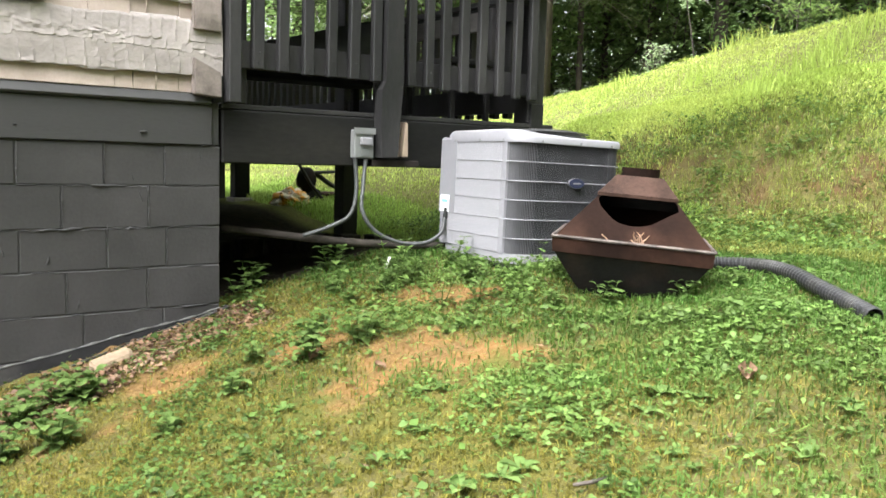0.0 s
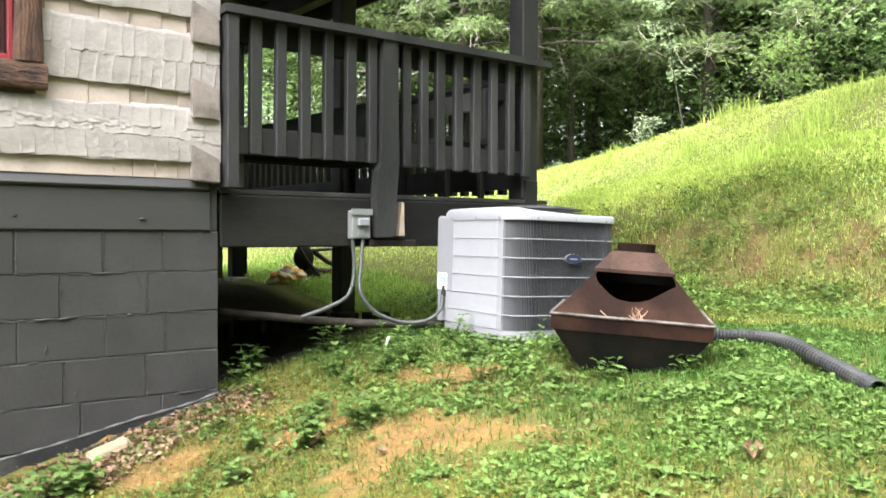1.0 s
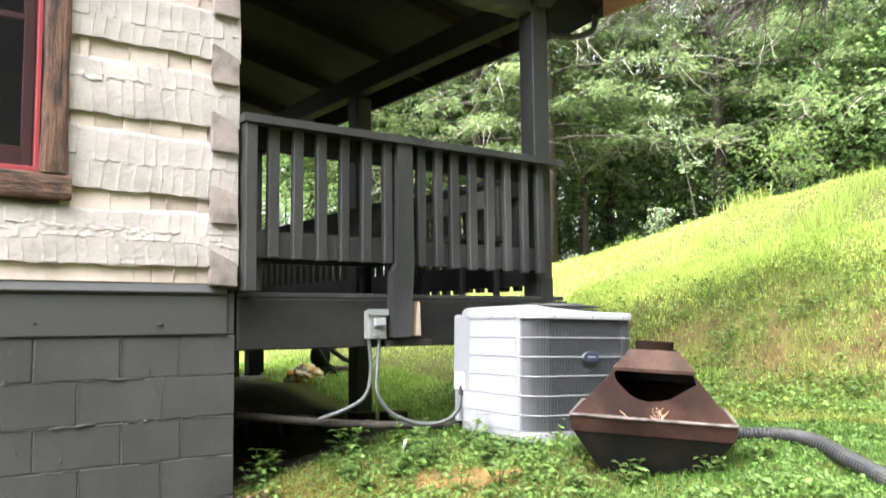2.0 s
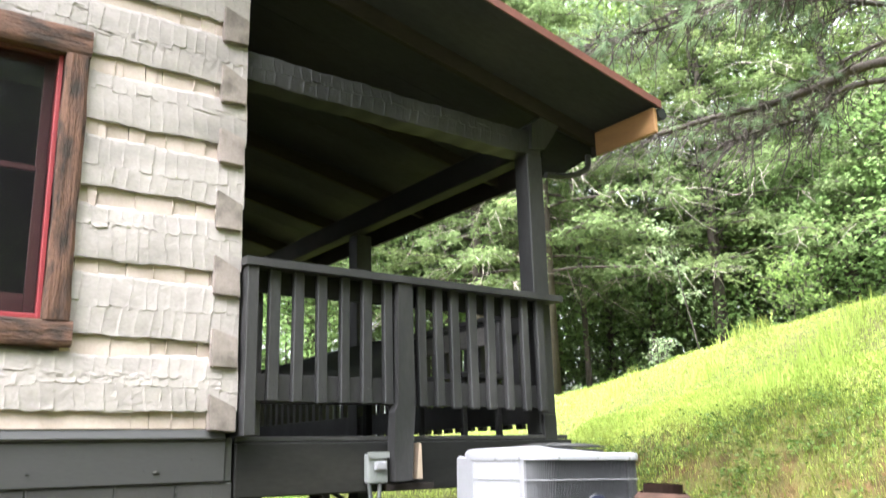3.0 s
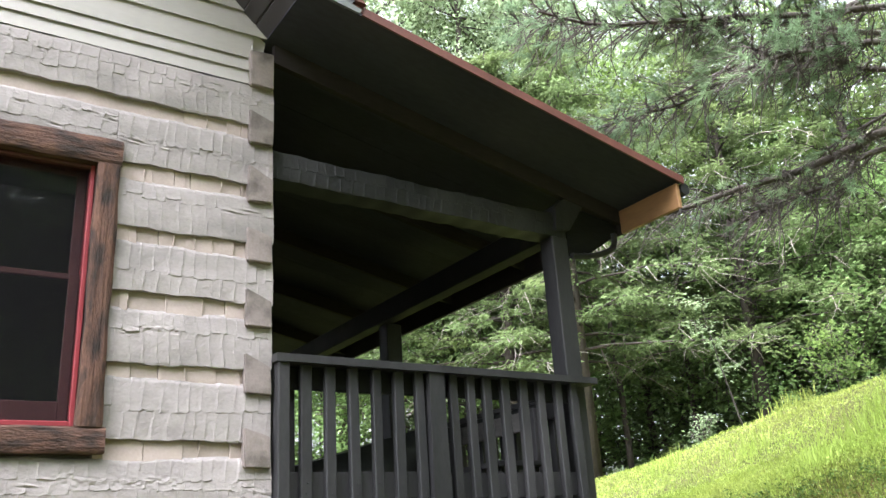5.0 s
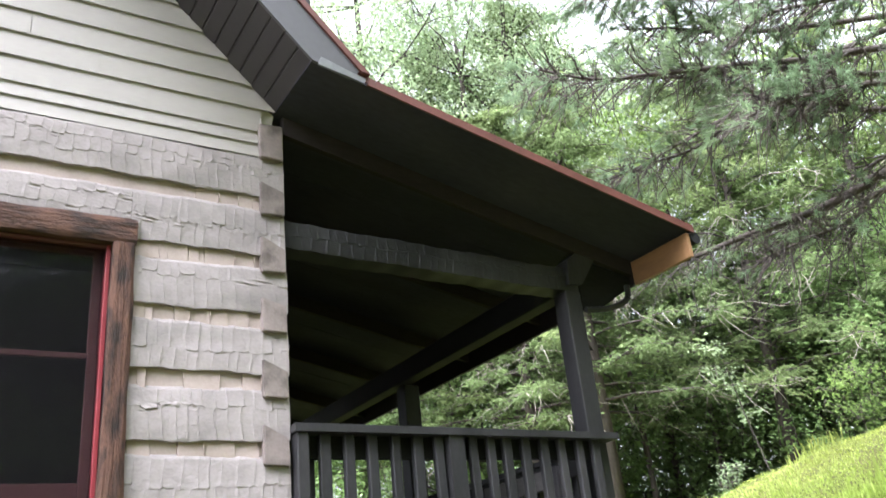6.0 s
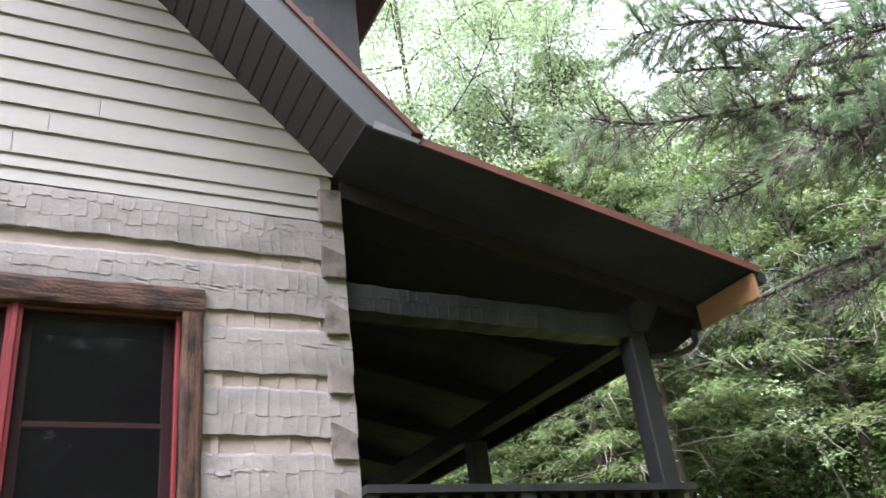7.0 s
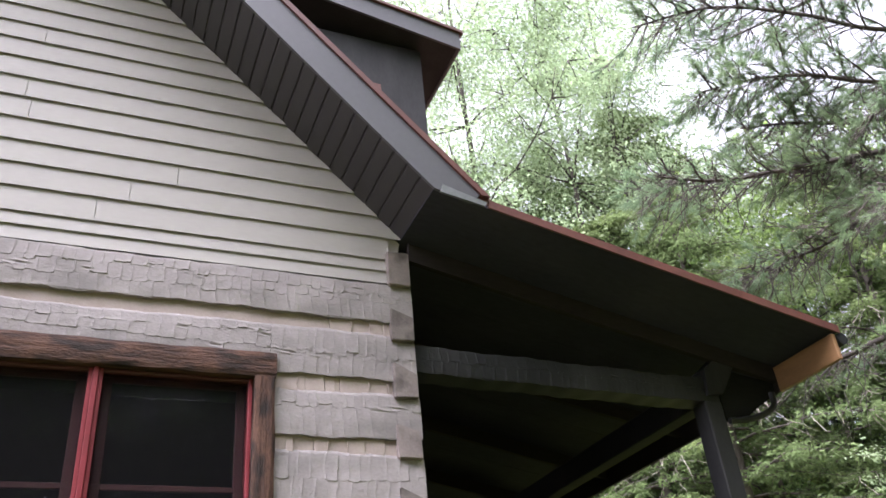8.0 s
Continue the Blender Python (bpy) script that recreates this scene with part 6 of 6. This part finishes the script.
bough(T + Vector((0, 0, 6.6)), [(5.20, -1.80, 6.27), (4.91, -1.57, 6.19), (4.58, -1.34, 6.14), (4.26, -1.16, 6.08), (3.97, -0.99, 5.97)], 0.034, 0.25, 0.11, 0.45, "", 0.5)
bough(T + Vector((0, 0, 5.5)), [(4.98, -1.55, 5.26), (4.66, -1.39, 5.25), (4.36, -1.22, 5.20), (4.04, -1.05, 5.14), (3.76, -0.90, 5.02)], 0.034, 0.25, 0.13, 0.42, "", 0.3)
for k in range(14):
    a, z = r.uniform(-2.3, 0.5), r.uniform(6, 16)
    L = 3.6 * (1.1 - z / 18)
    e = T + Vector((math.cos(a) * L, math.sin(a) * L, pz + z + 0.5))
    bough(T + Vector((0, 0, pz + z)), [T * 0.5 + e * 0.5 + Vector((0, 0, (pz + z) * 0.5 + 0.1)) - Vector((0, 0, 0)), e], 0.045, 0.2, 0.14, 0.8, "", 0.8)
nd = needles(np.array(tips), np.array(axes), 0.105, 0.0058, 48, r) - np.array(origin(pine))
ob = new("needle_foliage", quad_cloud("needle_foliage", nd, NEEDLE))
ob.parent = pine
tagged(ob, "long soft green needles", kind="stuff")

# ---------------------------------------------------------------- grass and weeds
def scatter(n, x0, x1, y0, y1, r, keep=None):
    x, y = r.uniform(x0, x1, n), r.uniform(y0, y1, n)
    ok = np.ones(n, bool)
    ok &= ~((x < CORNER + 0.03) & (y > -0.06 - 0.09 * np.maximum(-x, 0)))
    ok &= ~((x > CORNER) & (x < 2.5) & (y > 0.25) & (y < 6.4))
    ok &= ~((x > 1.36) & (x < 2.12) & (y > -0.98) & (y < -0.2))
    ok &= ~((np.abs(x - FP[0]) + np.abs(y - FP[1])) < 0.24)
    if keep is not None:
        ok &= r.uniform(0, 1, n) < keep(x, y)
    x, y = x[ok], y[ok]
    return np.stack([x, y, ground_z(x, y)], 1)


def blades(p, h, w, r, lean=0.35):
    """Bent grass blades, four corners each."""
    n = len(p)
    a = r.uniform(0, 2 * np.pi, n)
    d = np.stack([np.cos(a), np.sin(a), np.zeros(n)], 1)
    s = np.stack([-np.sin(a), np.cos(a), np.zeros(n)], 1)
    hh = (h * r.uniform(0.45, 1.3, n))[:, None]
    up = np.array([0, 0, 1.0])
    ln = np.abs(r.normal(0, lean, n))[:, None]
    m = p + up * hh * 0.6 + d * hh * ln * 0.35
    t = p + up * hh * (1 - 0.25 * ln) + d * hh * ln
    ww = (w * r.uniform(0.7, 1.3, n))[:, None]
    return np.stack([p - up * 0.01, m + s * ww / 2, t, m - s * ww / 2], 1)


r = np.random.default_rng(91)
clumpy = lambda x, y: 0.35 + 0.65 * (np.sin(1.7 * x + 0.6 * y) * np.sin(1.3 * y - 0.8 * x + 1) > -0.1)
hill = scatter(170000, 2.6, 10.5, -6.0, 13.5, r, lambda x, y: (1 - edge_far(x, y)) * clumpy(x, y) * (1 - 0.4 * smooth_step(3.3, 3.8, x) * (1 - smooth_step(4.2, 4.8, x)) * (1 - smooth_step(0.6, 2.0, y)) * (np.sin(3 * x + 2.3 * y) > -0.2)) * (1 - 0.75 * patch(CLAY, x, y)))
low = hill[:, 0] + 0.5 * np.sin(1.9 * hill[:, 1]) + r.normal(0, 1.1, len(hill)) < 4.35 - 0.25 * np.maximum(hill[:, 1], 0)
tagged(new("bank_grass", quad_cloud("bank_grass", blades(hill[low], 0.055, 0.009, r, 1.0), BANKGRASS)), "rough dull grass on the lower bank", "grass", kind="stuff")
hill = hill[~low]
tagged(new("hill_grass", quad_cloud("hill_grass", blades(hill, 0.045, 0.0095, r, 1.1), SUNLITGRASS)), "yellow-green grass over the hill, sunlight put into its colour", "grass", kind="stuff")
thin = lambda x, y: 1 - 0.6 * patch(CLAY, x, y)
bg = scatter(125000, 2.6, 5.4, -3.6, 2.6, r, lambda x, y: thin(x, y) * (1 - 0.25 * smooth_step(3.2, 3.6, x) * (1 - smooth_step(4.1, 4.6, x))) * (0.45 + 0.55 * (np.sin(3.1 * x + 1.1 * y) * np.sin(2.3 * y - x) > -0.2)))
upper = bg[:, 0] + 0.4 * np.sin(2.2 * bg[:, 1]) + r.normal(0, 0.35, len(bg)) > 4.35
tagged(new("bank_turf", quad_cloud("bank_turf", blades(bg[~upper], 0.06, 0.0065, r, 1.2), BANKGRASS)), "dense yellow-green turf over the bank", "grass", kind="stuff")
tagged(new("slope_turf", quad_cloud("slope_turf", blades(bg[upper], 0.055, 0.0075, r, 1.2), SUNLITGRASS)), "fine turf on the slope above the bank, sunlight put into its colour", "grass", kind="stuff")
# clumps of weeds, in two greens
bankw = scatter(4600, 2.7, 5.2, -4.0, 2.8, r, lambda x, y: (1 - smooth_step(4.0, 4.8, x)) * thin(x, y) * (0.25 + 0.75 * (np.sin(3.7 * x + 2.9 * y) * np.sin(3.1 * y - 2.2 * x) > -0.15)))
kinds = {"bank_weeds": [], "dark_bank_weeds": []}
for c in bankw:
    n = int(r.integers(8, 24))
    tall = r.uniform(0.04, 0.14)
    q = leaf_quads(c + np.stack([r.normal(0, 0.06, n), r.normal(0, 0.06, n), r.uniform(0.01, tall, n)], 1), 0.030 * r.uniform(0.6, 1.4), r, 0.5, 0.0, 0.6)
    kinds["dark_bank_weeds" if c[0] < 4.4 and r.random() < 0.4 else "bank_weeds"].append(q)
tagged(new("bank_weeds", quad_cloud("bank_weeds", np.concatenate(kinds["bank_weeds"]), BANKWEED)), "rough low weeds over the eroded bank", "weeds", kind="stuff")
tagged(new("dark_bank_weeds", quad_cloud("dark_bank_weeds", np.concatenate(kinds["dark_bank_weeds"]), WEED)), "dark green weed clumps on the bank", "weeds", kind="stuff")
hw = scatter(46000, 4.4, 10.2, -5.6, 12.0, r, lambda x, y: 1 - edge_far(x, y))
hw[:, 2] += r.uniform(0.0, 0.03, len(hw))
tagged(new("hill_weeds", quad_cloud("hill_weeds", leaf_quads(hw, 0.03, r, 0.5, 0.0, 0.5), SUNLITGRASS)), "fine low growth over the hill", "weeds", kind="stuff")
tall = [scatter(150, cx - w, cx + w, cy - w, cy + w, r) for cx, cy, w in ((5.83, 1.33, 0.22), (5.47, -0.24, 0.25), (4.89, -0.13, 0.16), (6.52, -0.12, 0.3), (5.91, -0.2, 0.22), (6.9, 1.5, 0.3), (6.4, 3.0, 0.2))]
tagged(new("tall_grass", quad_cloud("tall_grass", blades(np.concatenate(tall), 0.22, 0.009, r, 0.5), SUNLITGRASS)), "tufts of taller grass on the hill", "grass", kind="stuff")
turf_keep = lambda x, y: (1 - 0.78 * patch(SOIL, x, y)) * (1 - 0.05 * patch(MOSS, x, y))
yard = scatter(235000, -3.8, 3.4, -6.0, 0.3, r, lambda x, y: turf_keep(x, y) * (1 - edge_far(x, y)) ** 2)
green = yard[:, 0] - 0.35 * (yard[:, 1] + 2.5) + 0.45 * np.sin(2.3 * yard[:, 0] + 3.1 * yard[:, 1]) + r.normal(0, 0.4, len(yard)) > 0.25
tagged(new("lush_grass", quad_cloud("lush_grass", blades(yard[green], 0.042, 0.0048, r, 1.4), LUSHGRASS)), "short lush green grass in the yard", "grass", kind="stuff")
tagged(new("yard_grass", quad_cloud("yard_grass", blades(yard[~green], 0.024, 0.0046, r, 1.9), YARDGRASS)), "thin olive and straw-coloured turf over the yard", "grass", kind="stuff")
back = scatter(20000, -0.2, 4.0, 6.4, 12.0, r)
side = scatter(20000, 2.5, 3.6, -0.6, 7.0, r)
# blade colour raised to look sunlit where house and porch shade it
tagged(new("meadow_grass", quad_cloud("meadow_grass", blades(np.concatenate([back, side]), 0.085, 0.009, r, 0.9), SUNLITMEADOW)), "green grass beyond the porch, sunlight put into its colour", "grass", kind="stuff")

# low broad-leaved weeds in clumps
drift = lambda x, y: 0.3 + 0.7 * (np.sin(4.1 * x + 1.3 * y + 0.5) * np.sin(3.3 * y - 1.9 * x) + 0.35 * np.sin(11 * x - 7 * y) > 0.05)
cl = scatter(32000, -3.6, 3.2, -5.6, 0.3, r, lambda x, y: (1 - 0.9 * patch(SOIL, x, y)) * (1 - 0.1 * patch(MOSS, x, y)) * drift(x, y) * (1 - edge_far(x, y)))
cl = cl[np.hypot(cl[:, 0] - FP[0] + 0.12, cl[:, 1] - FP[1] + 0.18) > 0.42]
lush = np.exp(-((cl[:, 0] - 1.25) ** 2 + (cl[:, 1] + 1.9) ** 2) / 1.0) + 0.7 * np.exp(-((cl[:, 0] - 1.0) ** 2 / 0.5 + (cl[:, 1] + 0.75) ** 2 / 0.12))
quads = []
for c, f in zip(cl, lush):
    n = int(r.integers(4, 11) * (1 + 0.6 * f))
    q = c + np.stack([r.normal(0, 0.03, n), r.normal(0, 0.03, n), r.uniform(0.006, 0.022 + 0.03 * f, n)], 1)
    quads.append(leaf_quads(q, 0.021 * (0.8 + 0.5 * f) * r.uniform(0.5, 1.5), r, 0.6, -0.05, 0.7))
tagged(new("ground_weeds", quad_cloud("ground_weeds", np.concatenate(quads), WEED)), "low broad-leaved weeds creeping over the soil", "weeds", kind="stuff")
# broad leaves in drifts: tall along the unit and the fire pit, flat elsewhere
swell = lambda x, y: np.exp(-((x - 0.9) ** 2 / 0.35 + (y + 0.62) ** 2 / 0.10)) + np.exp(-((x - 1.25) ** 2 / 0.12 + (y + 1.35) ** 2 / 0.16)) + 0.25 * np.exp(-((x - 1.2) ** 2 + (y + 2.2) ** 2) / 0.35) + 0.8 * np.exp(-((x + 0.95) ** 2 / 0.10 + (y + 0.95) ** 2 / 0.06)) + 0.7 * np.exp(-((x - 0.12) ** 2 / 0.08 + (y + 1.15) ** 2 / 0.05)) + 0.35 * np.exp(-((x - 0.2) ** 2 / 0.8 + (y + 2.75) ** 2 / 0.2))
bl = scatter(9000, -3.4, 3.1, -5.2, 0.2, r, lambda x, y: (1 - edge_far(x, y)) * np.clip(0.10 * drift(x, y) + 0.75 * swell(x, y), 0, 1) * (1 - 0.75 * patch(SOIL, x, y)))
bl = bl[np.hypot(bl[:, 0] - FP[0] + 0.10, bl[:, 1] - FP[1] + 0.10) > 0.36]
quads = []
for c, f in zip(bl, swell(bl[:, 0], bl[:, 1])):
    n = int(r.integers(3, 8))
    q = c + np.stack([r.normal(0, 0.035, n), r.normal(0, 0.035, n), r.uniform(0.012, 0.035 + 0.075 * min(f, 1.0), n)], 1)
    quads.append(leaf_quads(q, 0.030 * r.uniform(0.5, 1.3), r, 0.5, 0.1, 0.8))
tagged(new("broad_weeds", quad_cloud("broad_weeds", np.concatenate(quads), WEED)), "drifts of broad heart-shaped weed leaves", "weeds", kind="stuff")
dry = scatter(9000, 3.1, 4.5, -3.8, 1.6, r, lambda x, y: 0.15 + 0.85 * (np.sin(2.1 * x + 3.3 * y) * np.sin(1.7 * y - 2.2 * x + 0.7) > 0.1))
tagged(new("dry_grass", quad_cloud("dry_grass", blades(dry, 0.065, 0.006, r, 1.4), STRAW)), "dry straw-coloured grass on the eroded bank", "grass", kind="stuff")


def weed_plant(x, y, h, n_stem, size, seed, label, rosette=False):
    """One weed: stems with broad leaves, or a flat rosette."""
    r = np.random.default_rng(seed)
    z = float(ground_z(x, y))
    t = thing("weed_plant", (x, y, z), label, "weed", "yard weeds")
    wood = bmesh.new()
    verts, faces = [], []

    def leaf(p, d, L, w):
        up = np.array([0, 0, 1.0])
        s = unit(np.cross(d, up)[None])[0]
        b = len(verts)
        nrm = np.cross(s, d)
        for f, ww, dz in ((0, 0.08, 0), (0.3, 0.8, 0.05), (0.6, 1.0, 0.04), (0.85, 0.6, -0.04), (1.0, 0.05, -0.12)):
            c = p + d * L * f + up * dz * L
            verts.extend([c - s * w * ww / 2 + nrm * 0.10 * w * ww, c, c + s * w * ww / 2 + nrm * 0.10 * w * ww])
        for k in range(4):
            o = b + 3 * k
            faces.extend([(o, o + 1, o + 4, o + 3), (o + 1, o + 2, o + 5, o + 4)])
    for k in range(n_stem):
        a = 2.4 * k + r.uniform(-0.3, 0.3)
        if rosette:
            d = unit(np.array([[math.cos(a), math.sin(a), r.uniform(0.15, 0.6)]]))[0]
            leaf(np.array((0, 0, 0.005)), d, size * r.uniform(0.7, 1.2), size * 0.5)
            continue
        top = np.array((math.cos(a) * h * r.uniform(0.2, 0.65), math.sin(a) * h * r.uniform(0.2, 0.65), h * r.uniform(0.6, 1.0)))
        st = bent((0, 0, -0.02), top, r, 0.08, 5)
        tube([v + Vector((x, y, z)) for v in st], [0.0035, 0.003, 0.0025, 0.002, 0.0015], 4, wood)
        for j in range(1, 5):
            for sgn in (0, math.pi):
                b = a + 1.57 * (j % 2) + sgn + r.uniform(-0.4, 0.4)
                leaf(np.array(st[j]), unit(np.array([[math.cos(b), math.sin(b), r.uniform(-0.1, 0.5)]]))[0], size * r.uniform(0.7, 1.2) * (1.1 - 0.1 * j), size * 0.55)
    if not rosette:
        part("stem", wood, WEEDPLANT, t)
    ob = new("foliage", raw_mesh("foliage", verts, faces, WEEDPLANT))
    ob.parent = t
    return t


for k, (x, y, s) in enumerate(((0.50, -2.63, 0.085), (0.2, -2.49, 0.07), (0.04, -1.91, 0.06), (0.55, -2.75, 0.06), (0.95, -2.45, 0.06), (1.25, -2.4, 0.06), (-0.35, -1.6, 0.05), (0.9, -1.9, 0.05), (1.5, -2.55, 0.07), (0.25, -2.9, 0.05), (1.1, -2.95, 0.05), (-0.15, -2.2, 0.05))):
    weed_plant(x, y, 0.05, 6, s, 200 + k, "flat rosette of broad weed leaves", True)
for k, (x, y, h, n, s) in enumerate(((0.34, 0.26, 0.20, 6, 0.07), (0.22, 0.12, 0.14, 5, 0.055), (0.79, 0.08, 0.20, 5, 0.085), (0.21, -1.20, 0.16, 7, 0.06), (-0.03, -1.18, 0.13, 7, 0.055), (-1.02, -1.08, 0.14, 8, 0.06), (-0.84, -0.70, 0.14, 8, 0.065), (0.86, -0.48, 0.20, 6, 0.06), (1.10, -0.86, 0.15, 7, 0.055), (0.75, -0.55, 0.15, 6, 0.05), (0.60, -0.25, 0.16, 6, 0.055), (0.98, -0.28, 0.20, 5, 0.06), (0.06, -1.03, 0.12, 7, 0.055), (-0.91, -0.58, 0.13, 8, 0.06), (-1.08, -0.70, 0.14, 8, 0.065), (-0.40, -1.23, 0.09, 6, 0.05), (0.66, -0.80, 0.20, 4, 0.035), (0.71, -1.14, 0.18, 5, 0.04), (-0.25, -0.60, 0.16, 3, 0.05),
                                      (1.05, -0.95, 0.12, 6, 0.05), (1.2, -1.1, 0.12, 6, 0.05), (0.9, -0.6, 0.14, 6, 0.055), (1.32, -1.35, 0.12, 6, 0.045), (1.2, -1.75, 0.11, 6, 0.05), (1.45, -2.0, 0.11, 6, 0.05), (1.75, -2.05, 0.10, 6, 0.05), (1.22, -0.55, 0.16, 5, 0.055), (0.55, -0.35, 0.10, 6, 0.045), (0.18, -0.18, 0.10, 5, 0.045), (-0.7, -1.35, 0.08, 6, 0.045), (1.0, -1.6, 0.09, 6, 0.045), (0.3, -1.15, 0.09, 6, 0.045), (0.2, -0.85, 0.09, 6, 0.045), (-1.2, -1.0, 0.12, 7, 0.06), (1.42, -1.03, 0.18, 3, 0.035), (0.5, -0.6, 0.09, 6, 0.045), (-0.2, -1.0, 0.08, 6, 0.045), (0.85, -1.25, 0.12, 6, 0.045))):
    weed_plant(x, y, h, n - 2, 1.3 * s, 300 + k, "leafy green weed in the yard" if h > 0.11 else "low leafy green weed")

for k in range(34):
    x, y = r.uniform(-0.6, 1.9), r.uniform(-3.2, -1.9)
    weed_plant(x, y, 0.05, int(r.integers(4, 7)), r.uniform(0.035, 0.075), 500 + k, "flat rosette of broad weed leaves", True)
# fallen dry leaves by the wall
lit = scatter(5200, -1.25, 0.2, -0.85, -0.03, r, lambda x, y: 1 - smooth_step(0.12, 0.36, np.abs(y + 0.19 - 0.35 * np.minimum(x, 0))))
lit[:, 2] += r.uniform(0.004, 0.02, len(lit))
tagged(new("leaf_litter", quad_cloud("leaf_litter", leaf_quads(lit, 0.036, r, 0.6, 0.0, 0.6), DRYLEAF)), "fallen dry brown leaves along the wall", "dead leaves", kind="stuff")
few = scatter(60, -1.0, 2.2, -3.4, -0.4, r)
few[:, 2] += 0.015
tagged(new("leaf_litter", quad_cloud("leaf_litter", leaf_quads(few, 0.035, r, 0.6, 0.0, 0.6), DRYLEAF)), "scattered dry leaves in the grass", "dead leaves", kind="stuff")

# ---------------------------------------------------------------- things beyond and under the porch
fx, fy = 3.09, 4.6
fz = float(ground_z(fx, fy))
tiller = thing("garden_tiller", (fx, fy, fz), "old dark garden machine with handlebars on the grass", "garden tiller")
bm = bmesh.new()
bmesh.ops.create_uvsphere(bm, u_segments=16, v_segments=10, radius=0.125, matrix=Matrix.Translation((fx - 0.12, fy, fz + 0.27)) @ Matrix.Diagonal((1, 0.8, 1.25, 1)))
part("engine", bm, SOOT_SHADE, tiller, "dark round engine housing", True)
part("handlebar", tube([(fx - 0.3, fy - 0.1, fz + 0.5), (fx - 0.12, fy - 0.12, fz + 0.22), (fx + 0.05, fy - 0.14, fz + 0.02)], 0.022, 6), BLACK, tiller)
part("handlebar", tube([(fx - 0.05, fy, fz + 0.36), (fx + 0.35, fy - 0.05, fz + 0.38), (fx + 0.5, fy, fz + 0.6)], 0.022, 6), BLACK, tiller)
part("tine_bar", tube([(fx + 0.0, fy, fz + 0.35), (fx + 0.2, fy, fz + 0.22), (fx + 0.45, fy, fz + 0.12)], 0.03, 6), BLACK, tiller)
part("wheel", tube([(fx - 0.02, fy - 0.04, fz + 0.085), (fx - 0.02, fy + 0.04, fz + 0.085)], 0.085, 16), BLACK, tiller)
part("deck_plate", box(fx + 0.02, fx + 0.55, fy + 0.1, fy + 0.5, fz + 0.02, fz + 0.12, 0.02), RUSTLIGHT, tiller)
bx, by = 2.62, 4.3
bz = float(ground_z(bx, by))
bm = bmesh.new()
bmesh.ops.create_icosphere(bm, subdivisions=4, radius=1.0)
for v in bm.verts:
    p = v.co.copy()
    v.co = Vector((p.x * 0.21, p.y * 0.16, max(p.z, -0.4) * 0.13)) * (1 + 0.35 * noise.noise(p * 2.2) + 0.15 * noise.noise(p * 6))
bmesh.ops.translate(bm, verts=bm.verts, vec=(bx, by, bz + 0.05))
solo("plastic_sack", bm, mat("yellow_white_sack", (0.62, 0.55, 0.45), 0.45, var=0.25, scale=3, fine=20, second=(0.60, 0.27, 0.03), second_at=(0.48, 0.54), second_scale=7), "crumpled yellow and white plastic sack", "sack")
for k in range(7):
    x, y = 0.75 + 0.24 * k, 2.55 - 0.13 * k
    z = float(ground_z(x, y)) + 0.06
    tagged(part("paving_stone", box(x - 0.10, x + 0.10, y - 0.08, y + 0.08, z - 0.12, z + 0.12 - 0.012 * k, 0.012), DIRTYPIPE, None), "dark edging block under the porch", "edging block", "edging blocks")
solo("kerb_stone", box(2.0, 3.3, 9.6, 9.85, float(ground_z(2.6, 9.7)) - 0.1, float(ground_z(2.6, 9.7)) + 0.16, 0.02), ROCK, "pale stone edging in the grass", "edging stone")


# a curled brown leaf and a broken stick in the grass
def curled_leaf(x, y, turn, size):
    z = float(ground_z(x, y))
    verts, faces = [], []
    for i in range(6):
        u = i / 5
        w = 0.42 * size * math.sin(math.pi * (0.12 + 0.8 * u))
        for v in (-1, -0.5, 0, 0.5, 1):
            verts.append(Matrix.Rotation(turn, 3, "Z") @ Vector((size * (u - 0.5), v * w, 0.012 + 0.35 * size * v * v + 0.25 * size * u * u)))
    for i in range(5):
        for k in range(4):
            a = 5 * i + k
            faces.append((a, a + 1, a + 6, a + 5))
    ob = new("fallen_leaf", raw_mesh("fallen_leaf", verts, faces, DRYLEAF))
    ob.location = (x, y, z)
    return tagged(ob, "curled reddish-brown fallen leaf on the grass", "leaf", "fallen leaves")


for x, y, turn, size in ((0.727, -2.80, 0.6, 0.075), (0.10, -1.55, 2.0, 0.05), (0.82, -2.0, 1.1, 0.045), (-0.02, -1.22, 0.3, 0.06)):
    curled_leaf(x, y, turn, size)
sx, sy = -0.06, -2.86
sz = float(ground_z(sx, sy))
solo("broken_stick", tube([(sx - 0.05, sy + 0.02, sz + 0.022), (sx, sy, sz + 0.026), (sx + 0.06, sy + 0.005, sz + 0.024)], [0.005, 0.006, 0.004], 6), BARK, "short broken brown stick in the grass", "stick", smooth=True)

# a white pipe stub beside the conduit
solo("pipe_stub", tube([(0.93, -0.30, 0.70), (0.945, -0.32, 0.775)], 0.008, 8), mat("white_plastic", (0.55, 0.55, 0.53), 0.5, var=0.1, bump=0.05), "short white plastic pipe stub in the soil", "pipe", smooth=True)
